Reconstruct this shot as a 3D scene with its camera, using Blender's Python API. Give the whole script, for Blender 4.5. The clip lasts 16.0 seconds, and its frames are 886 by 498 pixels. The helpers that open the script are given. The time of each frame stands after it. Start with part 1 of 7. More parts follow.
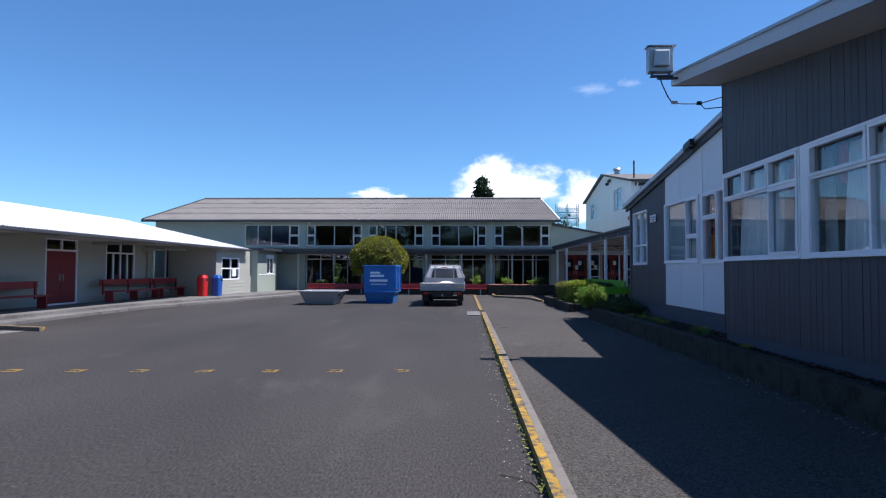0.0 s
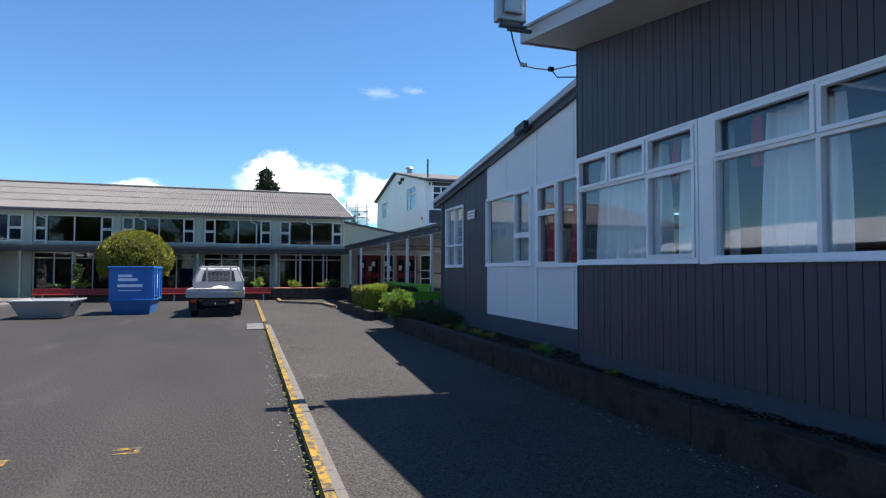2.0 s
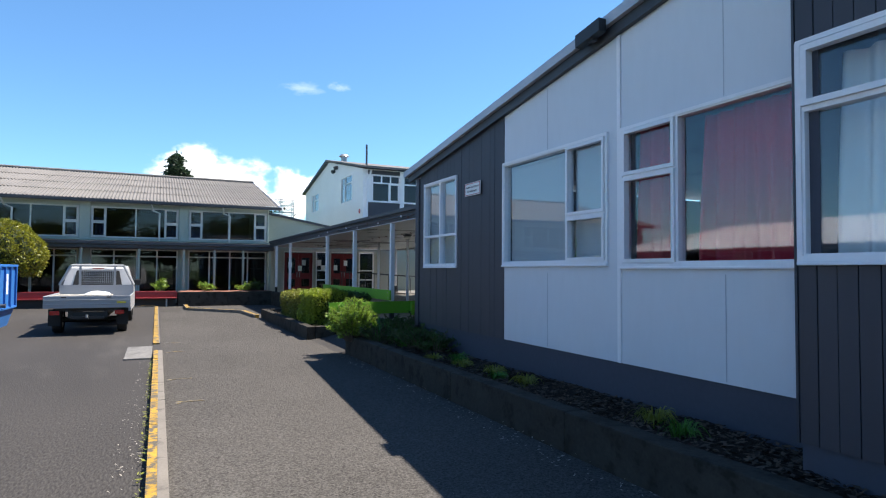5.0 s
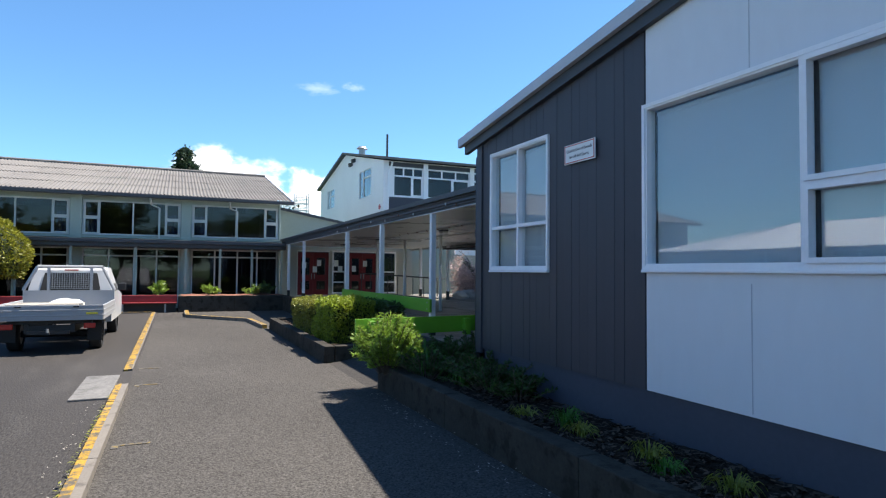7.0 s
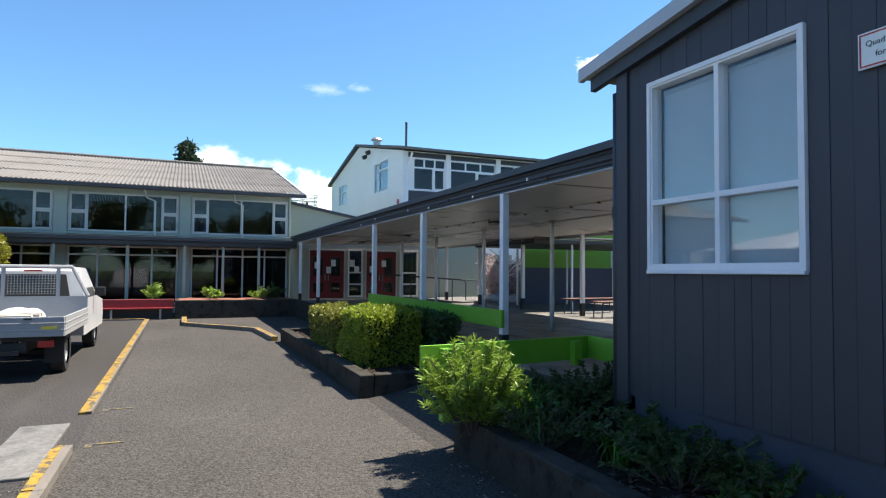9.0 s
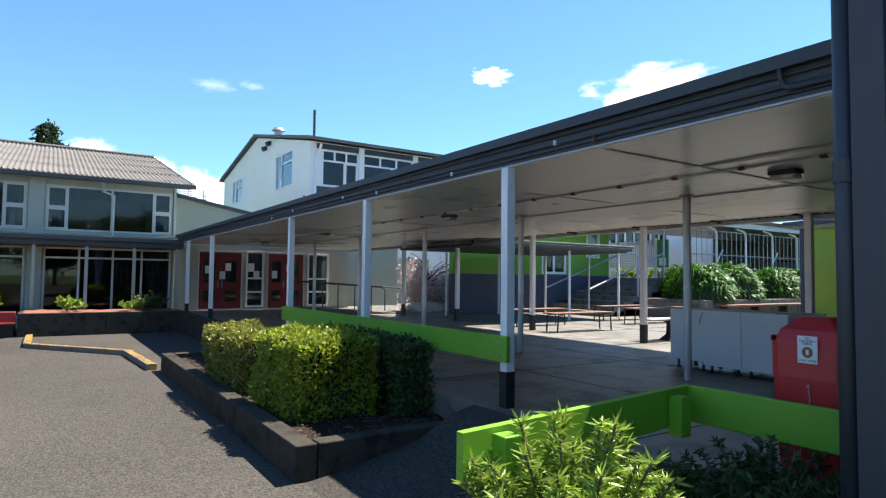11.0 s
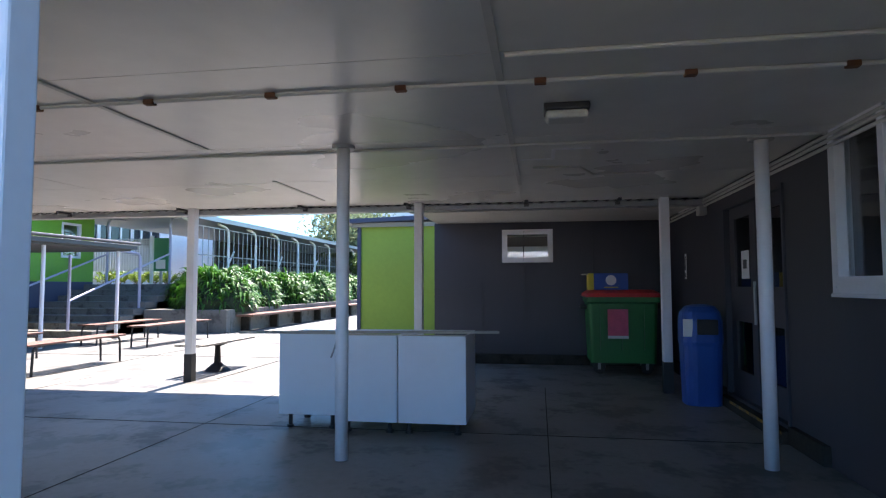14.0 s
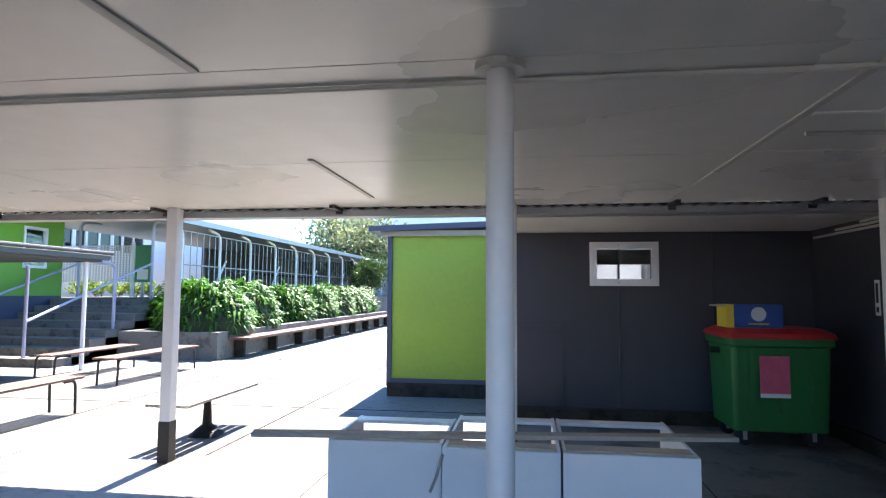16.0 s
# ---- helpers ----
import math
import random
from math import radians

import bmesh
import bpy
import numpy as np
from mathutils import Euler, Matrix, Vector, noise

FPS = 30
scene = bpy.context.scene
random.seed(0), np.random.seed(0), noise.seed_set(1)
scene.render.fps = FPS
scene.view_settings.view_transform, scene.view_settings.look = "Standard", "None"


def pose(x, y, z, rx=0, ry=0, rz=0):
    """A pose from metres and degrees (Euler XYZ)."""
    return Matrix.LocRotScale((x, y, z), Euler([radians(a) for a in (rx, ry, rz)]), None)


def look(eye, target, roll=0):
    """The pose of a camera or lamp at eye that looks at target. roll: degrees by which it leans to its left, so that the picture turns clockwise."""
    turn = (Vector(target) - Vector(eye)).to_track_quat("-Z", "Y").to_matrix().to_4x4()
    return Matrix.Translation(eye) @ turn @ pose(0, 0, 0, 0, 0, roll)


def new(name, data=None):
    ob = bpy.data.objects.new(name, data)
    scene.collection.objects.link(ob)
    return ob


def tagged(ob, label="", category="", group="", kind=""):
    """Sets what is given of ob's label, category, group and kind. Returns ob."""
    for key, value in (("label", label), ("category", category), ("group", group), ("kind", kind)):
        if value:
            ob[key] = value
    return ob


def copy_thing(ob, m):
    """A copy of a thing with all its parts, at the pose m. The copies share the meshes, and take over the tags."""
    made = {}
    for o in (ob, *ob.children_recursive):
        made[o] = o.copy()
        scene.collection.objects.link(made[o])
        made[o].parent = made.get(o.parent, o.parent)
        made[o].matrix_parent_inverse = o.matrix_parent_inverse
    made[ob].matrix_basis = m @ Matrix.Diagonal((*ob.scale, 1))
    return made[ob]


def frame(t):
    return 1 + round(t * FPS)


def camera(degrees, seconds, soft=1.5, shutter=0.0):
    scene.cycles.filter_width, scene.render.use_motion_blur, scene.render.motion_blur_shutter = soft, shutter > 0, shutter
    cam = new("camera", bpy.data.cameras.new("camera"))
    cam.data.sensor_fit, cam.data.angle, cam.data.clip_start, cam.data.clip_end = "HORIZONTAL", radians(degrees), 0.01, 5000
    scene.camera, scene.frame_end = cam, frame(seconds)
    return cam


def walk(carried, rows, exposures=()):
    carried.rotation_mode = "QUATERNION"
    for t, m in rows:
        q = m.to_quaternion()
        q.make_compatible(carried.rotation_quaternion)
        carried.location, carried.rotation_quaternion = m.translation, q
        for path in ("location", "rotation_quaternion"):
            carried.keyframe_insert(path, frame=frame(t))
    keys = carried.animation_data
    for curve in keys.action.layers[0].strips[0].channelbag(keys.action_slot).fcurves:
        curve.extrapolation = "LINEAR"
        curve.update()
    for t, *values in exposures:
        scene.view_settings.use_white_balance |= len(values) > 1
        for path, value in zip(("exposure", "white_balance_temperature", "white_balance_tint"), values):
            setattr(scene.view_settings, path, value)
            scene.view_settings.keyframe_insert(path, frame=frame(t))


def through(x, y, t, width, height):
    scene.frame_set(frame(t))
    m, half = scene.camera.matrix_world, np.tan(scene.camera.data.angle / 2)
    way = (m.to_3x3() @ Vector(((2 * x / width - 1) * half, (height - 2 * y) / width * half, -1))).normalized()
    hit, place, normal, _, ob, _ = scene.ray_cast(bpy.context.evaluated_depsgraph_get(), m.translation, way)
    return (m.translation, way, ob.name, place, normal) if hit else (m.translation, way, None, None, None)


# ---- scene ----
cam = camera(72.7, 16.0, soft=1.2)
METRES, EYE, TILT, LEAN, TURN = 24.194, 1.5, -0.5, 0.55, 2.1
ROWS = [
    (0.0, 0.0, 0.0, 0.0, -0.03, 2.51, -0.74),
    (0.5, 0.0007, 0.0319, 0.0014, -4.91, 2.56, -0.66),
    (1.0, 0.0023, 0.0642, 0.003, -9.76, 2.66, -0.61),
    (1.5, 0.004, 0.0942, 0.004, -15.49, 2.65, -0.51),
    (2.0, 0.006, 0.1272, 0.0047, -20.25, 2.73, -0.51),
    (2.5, 0.0094, 0.1574, 0.0042, -24.33, 2.73, -0.43),
    (3.0, 0.0123, 0.1911, 0.0055, -26.98, 2.79, -0.4),
    (3.5, 0.0154, 0.2218, 0.0058, -28.07, 2.68, -0.4),
    (4.0, 0.02, 0.2579, 0.0051, -27.95, 2.72, -0.52),
    (6.5, 0.0647, 0.421, 0.0125, -26.34, 2.8, -0.66),
    (7.0, 0.0693, 0.4566, 0.0118, -26.07, 2.79, -0.76),
    (7.5, 0.0727, 0.4888, 0.0121, -25.68, 2.81, -0.79),
    (8.0, 0.078, 0.5211, 0.0121, -25.37, 2.84, -0.74),
    (10.5, 0.1010, 0.6744, 0.0142, -28.21, 3.12, -0.95),
    (11.0, 0.1085, 0.7026, 0.0148, -35.46, 3.51, -0.82),
    (11.5, 0.1167, 0.7278, 0.015, -45.32, 3.94, -0.64),
    (12.0, 0.1267, 0.7563, 0.0158, -54.75, 4.26, -0.44),
    (12.5, 0.1414, 0.779, 0.016, -62.12, 4.29, -0.12),
    (13.0, 0.1608, 0.7997, 0.0164, -70.72, 4.29, 0.11),
    (13.5, 0.1843, 0.8168, 0.0163, -78.39, 4.25, 0.33),
    (14.0, 0.2125, 0.83, 0.0183, -83.06, 4.08, 0.56),
    (14.5, 0.2391, 0.837, 0.0219, -84.85, 4.14, 0.64),
    (15.0, 0.2674, 0.8466, 0.0254, -85.11, 4.4, 0.47),
    (15.5, 0.2881, 0.8607, 0.0294, -84.89, 4.68, 0.29),
    (16.0, 0.3089, 0.8817, 0.0309, -84.02, 4.79, 0.1),
]
walk(cam, [(t, pose(0, 0, EYE, TILT, LEAN, TURN) @ pose(METRES * x, METRES * y, METRES * z, 90 + pitch, roll, yaw)) for t, x, y, z, yaw, pitch, roll in ROWS],
     exposures=[(0, 0.56, 5950, 18), (2, 0.86, 6400, 13), (3.5, 1.08, 6700, 12), (7, 1.18, 6650, 11), (10.5, 1.30, 7000, 10), (11.5, 1.49, 7000, 10), (12.5, 1.77, 7000, 13), (13.5, 1.98, 6500, 17), (14.5, 2.34, 6500, 17), (16, 2.60, 6700, 16)])

# ---- world, sun and exposure ----
SUN_WAY = Vector((0.53, 0.0, 1.0)).normalized()
world = bpy.data.worlds.new("sky_world")
scene.world = world
world.use_nodes = True
wn = world.node_tree
sky = wn.nodes.new("ShaderNodeTexSky")
sky.sky_type = "NISHITA"
sky.sun_disc = False
sky.sun_elevation = math.asin(SUN_WAY.z)
sky.sun_rotation = math.atan2(SUN_WAY.x, SUN_WAY.y)
sky.altitude = 50
sky.air_density = 1.0
sky.dust_density = 0.1
sky.ozone_density = 2.0
tint = wn.nodes.new("ShaderNodeMix")
tint.data_type, tint.blend_type = "RGBA", "MULTIPLY"
tint.inputs[0].default_value = 1.0
tint.inputs[7].default_value = (0.60, 0.92, 1.13, 1)
wn.links.new(sky.outputs[0], tint.inputs[6])
wn.links.new(tint.outputs[2], wn.nodes["Background"].inputs[0])
wn.nodes["Background"].inputs[1].default_value = 0.088
sun = new("sun", bpy.data.lights.new("sun", "SUN"))
sun.data.energy = 5.4
sun.data.angle = radians(0.5)
sun.data.color = (1.0, 0.95, 0.87)
sun.matrix_world = look(SUN_WAY * 50, (0, 0, 0))


# ---- materials ----
def material(name, base, rough=0.6, metal=0.0, vary=0.15, big=0.6, small=25.0, bump=0.15, depth=0.004, other=None, spots=0.0,
             spec=0.5, island=0.0, randomly=0.0, stretch=(1, 1, 1), rough_vary=0.1, grain=1.6):
    """A painted or natural surface: base colour varied at two scales, optional second colour in patches, fine relief."""
    m = bpy.data.materials.new(name)
    m.use_nodes = True
    nt = m.node_tree
    b = nt.nodes["Principled BSDF"]
    b.inputs["Metallic"].default_value = metal
    b.inputs["Specular IOR Level"].default_value = spec
    geo = nt.nodes.new("ShaderNodeNewGeometry")
    sc = nt.nodes.new("ShaderNodeMapping")
    sc.inputs["Scale"].default_value = stretch
    nt.links.new(geo.outputs["Position"], sc.inputs["Vector"])

    def noisy(scale, detail, seed):
        n = nt.nodes.new("ShaderNodeTexNoise")
        n.noise_dimensions = "4D"
        n.inputs["W"].default_value = seed
        n.inputs["Scale"].default_value = scale
        n.inputs["Detail"].default_value = detail
        nt.links.new(sc.outputs[0], n.inputs["Vector"])
        return n.outputs["Fac"]

    def math_node(op, a, c):
        n = nt.nodes.new("ShaderNodeMath")
        n.operation = op
        for i, v in enumerate((a, c)):
            if isinstance(v, (int, float)):
                n.inputs[i].default_value = v
            else:
                nt.links.new(v, n.inputs[i])
        return n.outputs[0]

    nb, ns = noisy(big, 5.0, 1.3), noisy(small, 4.0, 7.7)
    tone = math_node("ADD", math_node("MULTIPLY", math_node("SUBTRACT", nb, 0.5), 2.2 * vary), math_node("MULTIPLY", math_node("SUBTRACT", ns, 0.5), grain * vary))
    if island:
        tone = math_node("ADD", tone, math_node("MULTIPLY", math_node("SUBTRACT", geo.outputs["Random Per Island"], 0.5), island))
    if randomly:
        info = nt.nodes.new("ShaderNodeObjectInfo")
        tone = math_node("ADD", tone, math_node("MULTIPLY", math_node("SUBTRACT", info.outputs["Random"], 0.5), randomly))
    tone = math_node("ADD", tone, 1.0)
    mul = nt.nodes.new("ShaderNodeMix")
    mul.data_type = "RGBA"
    mul.blend_type = "MULTIPLY"
    mul.inputs[0].default_value = 1.0
    mul.inputs[6].default_value = (*base, 1)
    nt.links.new(tone, mul.inputs[7])
    out = mul.outputs[2]
    if other:
        ramp = nt.nodes.new("ShaderNodeMapRange")
        ramp.inputs[1].default_value = 0.60 - spots * 0.2
        ramp.inputs[2].default_value = 0.68 - spots * 0.2
        nt.links.new(math_node("ADD", math_node("MULTIPLY", noisy(big * 3.1, 6.0, 3.9), 0.7), math_node("MULTIPLY", ns, 0.3)), ramp.inputs[0])
        mx = nt.nodes.new("ShaderNodeMix")
        mx.data_type = "RGBA"
        nt.links.new(ramp.outputs[0], mx.inputs[0])
        nt.links.new(out, mx.inputs[6])
        mx.inputs[7].default_value = (*other, 1)
        out = mx.outputs[2]
    nt.links.new(out, b.inputs["Base Color"])
    nt.links.new(math_node("ADD", rough - rough_vary / 2, math_node("MULTIPLY", nb, rough_vary)), b.inputs["Roughness"])
    if bump:
        bp = nt.nodes.new("ShaderNodeBump")
        bp.inputs["Strength"].default_value = bump
        bp.inputs["Distance"].default_value = depth
        nt.links.new(ns, bp.inputs["Height"])
        nt.links.new(bp.outputs[0], b.inputs["Normal"])
    return m


def leaf_material(name, base, island=0.7, through=0.35):
    m = material(name, base, rough=0.45, vary=0.25, big=1.5, small=8, bump=0, island=island, spec=0.4)
    nt = m.node_tree
    b = nt.nodes["Principled BSDF"]
    tr = nt.nodes.new("ShaderNodeBsdfTranslucent")
    nt.links.new(b.inputs["Base Color"].links[0].from_socket, tr.inputs[0])
    mx = nt.nodes.new("ShaderNodeMixShader")
    mx.inputs[0].default_value = through
    nt.links.new(b.outputs[0], mx.inputs[1])
    nt.links.new(tr.outputs[0], mx.inputs[2])
    nt.links.new(mx.outputs[0], nt.nodes["Material Output"].inputs[0])
    return m


def glass_material(name, tint=(0.94, 0.97, 0.98), base_gloss=0.05):
    m = bpy.data.materials.new(name)
    m.use_nodes = True
    nt = m.node_tree
    nt.nodes.remove(nt.nodes["Principled BSDF"])
    tr = nt.nodes.new("ShaderNodeBsdfTransparent")
    tr.inputs[0].default_value = (*tint, 1)
    gl = nt.nodes.new("ShaderNodeBsdfGlossy")
    gl.inputs["Roughness"].default_value = 0.015
    lw = nt.nodes.new("ShaderNodeLayerWeight")
    lw.inputs[0].default_value = 0.5
    po = nt.nodes.new("ShaderNodeMath")
    po.operation = "POWER"
    po.inputs[1].default_value = 4.0
    nt.links.new(lw.outputs["Facing"], po.inputs[0])
    ad = nt.nodes.new("ShaderNodeMath")
    ad.operation = "MULTIPLY_ADD"
    ad.inputs[1].default_value = 0.9
    ad.inputs[2].default_value = base_gloss
    nt.links.new(po.outputs[0], ad.inputs[0])
    mx = nt.nodes.new("ShaderNodeMixShader")
    nt.links.new(ad.outputs[0], mx.inputs[0])
    nt.links.new(tr.outputs[0], mx.inputs[1])
    nt.links.new(gl.outputs[0], mx.inputs[2])
    nt.links.new(mx.outputs[0], nt.nodes["Material Output"].inputs[0])
    return m


M = {
    "asphalt": material("asphalt", (0.043, 0.039, 0.036), 0.85, vary=0.5, big=0.45, small=60, bump=0.8, depth=0.005, other=(0.060, 0.055, 0.050), spots=0.2, stretch=(1, 0.3, 1), grain=5.5, spec=0.2),
    "asphalt_path": material("asphalt_path", (0.066, 0.061, 0.056), 0.9, vary=0.36, big=0.35, small=55, bump=1.0, depth=0.016, other=(0.105, 0.099, 0.09), spots=-0.12, grain=8.0, spec=0.08),
    "concrete": material("concrete", (0.14, 0.133, 0.123), 0.8, vary=0.5, big=0.9, small=20, bump=0.5, depth=0.006, other=(0.085, 0.0808, 0.0731), spots=0.3, grain=3.0),
    "concrete_floor": material("concrete_floor", (0.174, 0.162, 0.144), 0.5, vary=0.4, big=0.8, small=16, bump=0.15, other=(0.0855, 0.0795, 0.0728), spots=0.5, rough_vary=0.5, grain=1.2),
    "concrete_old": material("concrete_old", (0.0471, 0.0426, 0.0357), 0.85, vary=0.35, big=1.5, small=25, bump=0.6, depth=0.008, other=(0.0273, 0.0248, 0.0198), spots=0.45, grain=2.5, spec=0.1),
    "kerb_bare": material("kerb_bare", (0.155, 0.136, 0.113), 0.85, vary=0.3, big=2, small=40, bump=0.5, other=(0.0903, 0.0774, 0.0645), spots=0.3),
    "yellow": material("yellow_paint", (0.32, 0.185, 0.016), 0.75, vary=0.45, big=4, small=40, bump=0.6, other=(0.075, 0.064, 0.046), spots=0.62, grain=2.8),
    "cladding": material("grey_cladding", (0.043, 0.0435, 0.056), 0.55, vary=0.12, big=0.8, small=14, bump=0.12, randomly=0.12, stretch=(1, 1, 0.15)),
    "plinth": material("blue_grey_plinth", (0.051, 0.057, 0.0808), 0.7, vary=0.18, big=1.2, small=20, bump=0.2),
    "white_panel": material("white_panel", (0.662, 0.681, 0.718), 0.5, vary=0.05, big=0.7, small=10, bump=0.05, stretch=(1, 1, 0.3)),
    "white": material("white_paint", (0.82, 0.81, 0.83), 0.45, vary=0.07, big=2, small=20, bump=0.08),
    "lilac_pipe": material("lilac_pipe_paint", (0.40, 0.39, 0.50), 0.45, vary=0.12, big=3, small=20, bump=0.05),
    "old_white": material("old_white_paint", (0.527, 0.518, 0.484), 0.5, vary=0.12, big=2, small=25, bump=0.15, other=(0.357, 0.34, 0.306), spots=-0.1),
    "soffit": material("soffit_paint", (0.669, 0.656, 0.616), 0.28, vary=0.12, big=0.6, small=6, bump=0.04, rough_vary=0.08),
    "fascia": material("dark_fascia", (0.0382, 0.0425, 0.051), 0.5, vary=0.2, big=2, small=30, bump=0.1),
    "fascia_light": material("grey_barge", (0.42, 0.45, 0.5), 0.5, vary=0.1, big=2, small=20, bump=0.05),
    "roof_grey": material("fibre_cement_roof", (0.143, 0.133, 0.124), 0.9, vary=0.25, big=0.5, small=9, bump=0.3, other=(0.0929, 0.0869, 0.0805), spots=0.2),
    "roof_white": material("white_roof_steel", (0.74, 0.76, 0.78), 0.45, vary=0.06, big=0.4, small=6, bump=0),
    "steel": material("galvanised_steel", (0.36, 0.37, 0.38), 0.45, metal=0.6, vary=0.15, big=2, small=20, bump=0.05),
    "steel_dark": material("dark_steel", (0.06, 0.06, 0.065), 0.5, metal=0.3, vary=0.2, big=2, small=30, bump=0.1),
    "rust": material("rusty_iron", (0.16, 0.07, 0.035), 0.8, vary=0.4, big=4, small=40, bump=0.4),
    "pale_green": material("pale_green_paint", (0.308, 0.345, 0.29), 0.6, vary=0.08, big=0.7, small=12, bump=0.08),
    "cream": material("cream_paint", (0.357, 0.357, 0.306), 0.6, vary=0.1, big=0.7, small=12, bump=0.08),
    "red_door": material("red_door_paint", (0.19, 0.014, 0.018), 0.45, vary=0.15, big=1, small=20, bump=0.06),
    "red_bench": material("red_bench_paint", (0.26, 0.025, 0.025), 0.55, vary=0.2, big=2, small=25, bump=0.15, randomly=0.2),
    "red_plastic": material("red_plastic", (0.52, 0.02, 0.022), 0.4, vary=0.1, big=2, small=30, bump=0.04),
    "blue_plastic": material("blue_plastic", (0.015, 0.085, 0.36), 0.4, vary=0.12, big=2, small=30, bump=0.04),
    "green_plastic": material("green_plastic", (0.012, 0.15, 0.035), 0.45, vary=0.15, big=2, small=30, bump=0.05),
    "lime": material("lime_paint", (0.145, 0.365, 0.0255), 0.5, vary=0.12, big=1.5, small=18, bump=0.1),
    "olive_lime": material("olive_lime_paint", (0.30, 0.42, 0.045), 0.6, vary=0.12, big=1.0, small=14, bump=0.08),
    "navy": material("navy_paint", (0.055, 0.065, 0.11), 0.6, vary=0.12, big=1.0, small=14, bump=0.08),
    "black": material("black_paint", (0.018, 0.018, 0.019), 0.5, vary=0.3, big=3, small=30, bump=0.2),
    "rubber": material("black_rubber", (0.022, 0.022, 0.022), 0.8, vary=0.2, big=5, small=40, bump=0.2),
    "skip_blue": material("skip_blue_paint", (0.02, 0.135, 0.40), 0.55, vary=0.2, big=1.5, small=15, bump=0.1, other=(0.05, 0.11, 0.22), spots=0.0),
    "ute_white": material("car_white", (0.518, 0.518, 0.518), 0.25, vary=0.04, big=1.5, small=12, bump=0),
    "tray": material("painted_tray", (0.317, 0.317, 0.317), 0.4, vary=0.08, big=2, small=20, bump=0.04),
    "red_light": material("red_lens", (0.42, 0.02, 0.015), 0.25, vary=0.05, bump=0),
    "wood": material("weathered_wood", (0.16, 0.075, 0.052), 0.7, vary=0.3, big=3, small=30, bump=0.3, randomly=0.3, stretch=(1, 0.2, 1)),
    "timber_grey": material("grey_timber", (0.33, 0.30, 0.26), 0.75, vary=0.25, big=3, small=30, bump=0.3, randomly=0.2),
    "bark_chip": material("bark_chip", (0.075, 0.048, 0.032), 0.9, vary=0.4, big=3, small=30, bump=0.3, island=0.9),
    "concrete_mid": material("stained_concrete", (0.16, 0.15, 0.134), 0.85, vary=0.3, big=1.2, small=22, bump=0.4, other=(0.0829, 0.0765, 0.067), spots=0.4, grain=2.0),
    "yellow_faded": material("faded_yellow", (0.165, 0.116, 0.0375), 0.85, vary=0.4, big=5, small=40, bump=0.5, other=(0.0675, 0.0638, 0.0562), spots=0.8),
    "soil": material("bark_soil", (0.0298, 0.0214, 0.0161), 0.95, vary=0.5, big=3, small=35, bump=1.0, depth=0.03, other=(0.0774, 0.0565, 0.0416), spots=0.2, spec=0.1),
    "red_mulch": material("red_mulch", (0.22, 0.085, 0.055), 0.95, vary=0.4, big=3, small=30, bump=1.0, depth=0.03),
    "curtain": material("pale_curtain", (0.86, 0.83, 0.82), 0.8, vary=0.06, big=2, small=30, bump=0.1),
    "curtain_red": material("red_curtain", (0.55, 0.035, 0.06), 0.8, vary=0.1, big=2, small=30, bump=0.1),
    "blind": material("roller_blind", (0.476, 0.483, 0.49), 0.8, vary=0.04, big=1, small=30, bump=0.05),
    "curtain_blue": material("blue_curtain", (0.20, 0.26, 0.50), 0.8, vary=0.15, big=2, small=30, bump=0.1),
    # plain dark backing: the gloom behind openings is put into this colour
    "room": material("dim_backing", (0.11, 0.10, 0.095), 0.9, vary=0.3, big=0.8, small=6, bump=0),
    "white_board": material("melamine_white", (0.72, 0.74, 0.78), 0.3, vary=0.04, big=2, small=12, bump=0),
    "chipboard": material("raw_chipboard", (0.50, 0.44, 0.36), 0.8, vary=0.2, big=4, small=60, bump=0.2),
    "paper": material("printed_paper", (0.80, 0.80, 0.79), 0.6, vary=0.03, bump=0),
    "pink_paper": material("pink_poster", (0.60, 0.10, 0.18), 0.6, vary=0.2, big=12, small=40, bump=0),
    "box_blue": material("blue_card", (0.03, 0.09, 0.38), 0.6, vary=0.1, bump=0.05),
    "box_yellow": material("yellow_card", (0.70, 0.55, 0.05), 0.6, vary=0.1, bump=0.05),
    "ink": material("dark_ink", (0.03, 0.03, 0.04), 0.6, vary=0.05, bump=0),
    "green_ink": material("green_ink", (0.05, 0.25, 0.12), 0.6, vary=0.05, bump=0),
    "red_ink": material("red_ink", (0.5, 0.06, 0.04), 0.6, vary=0.05, bump=0),
    "white_ink": material("white_ink", (0.75, 0.80, 0.85), 0.5, vary=0.08, bump=0),
    "light_box": material("lamp_diffuser", (0.55, 0.55, 0.50), 0.4, vary=0.15, big=4, small=30, bump=0.05),
    "teal": material("scaffold_net", (0.10, 0.36, 0.36), 0.7, vary=0.2, big=1, small=8, bump=0),
    "far_white": material("white_weatherboard", (0.82, 0.82, 0.83), 0.6, vary=0.08, big=0.5, small=8, bump=0.1),
    "bark": material("tree_bark", (0.12, 0.09, 0.07), 0.9, vary=0.4, big=3, small=25, bump=0.8, depth=0.02),
    "rock": material("pale_rock", (0.42, 0.41, 0.39), 0.8, vary=0.3, big=2, small=18, bump=0.6, depth=0.02),
    "grass": material("grass_ground", (0.06, 0.10, 0.03), 0.95, vary=0.4, big=0.2, small=8, bump=0.5, depth=0.03),
    "hedge": leaf_material("hedge_leaf", (0.24, 0.299, 0.0299)),
    "hedge_olive": leaf_material("olive_hedge_leaf", (0.202, 0.208, 0.0356)),
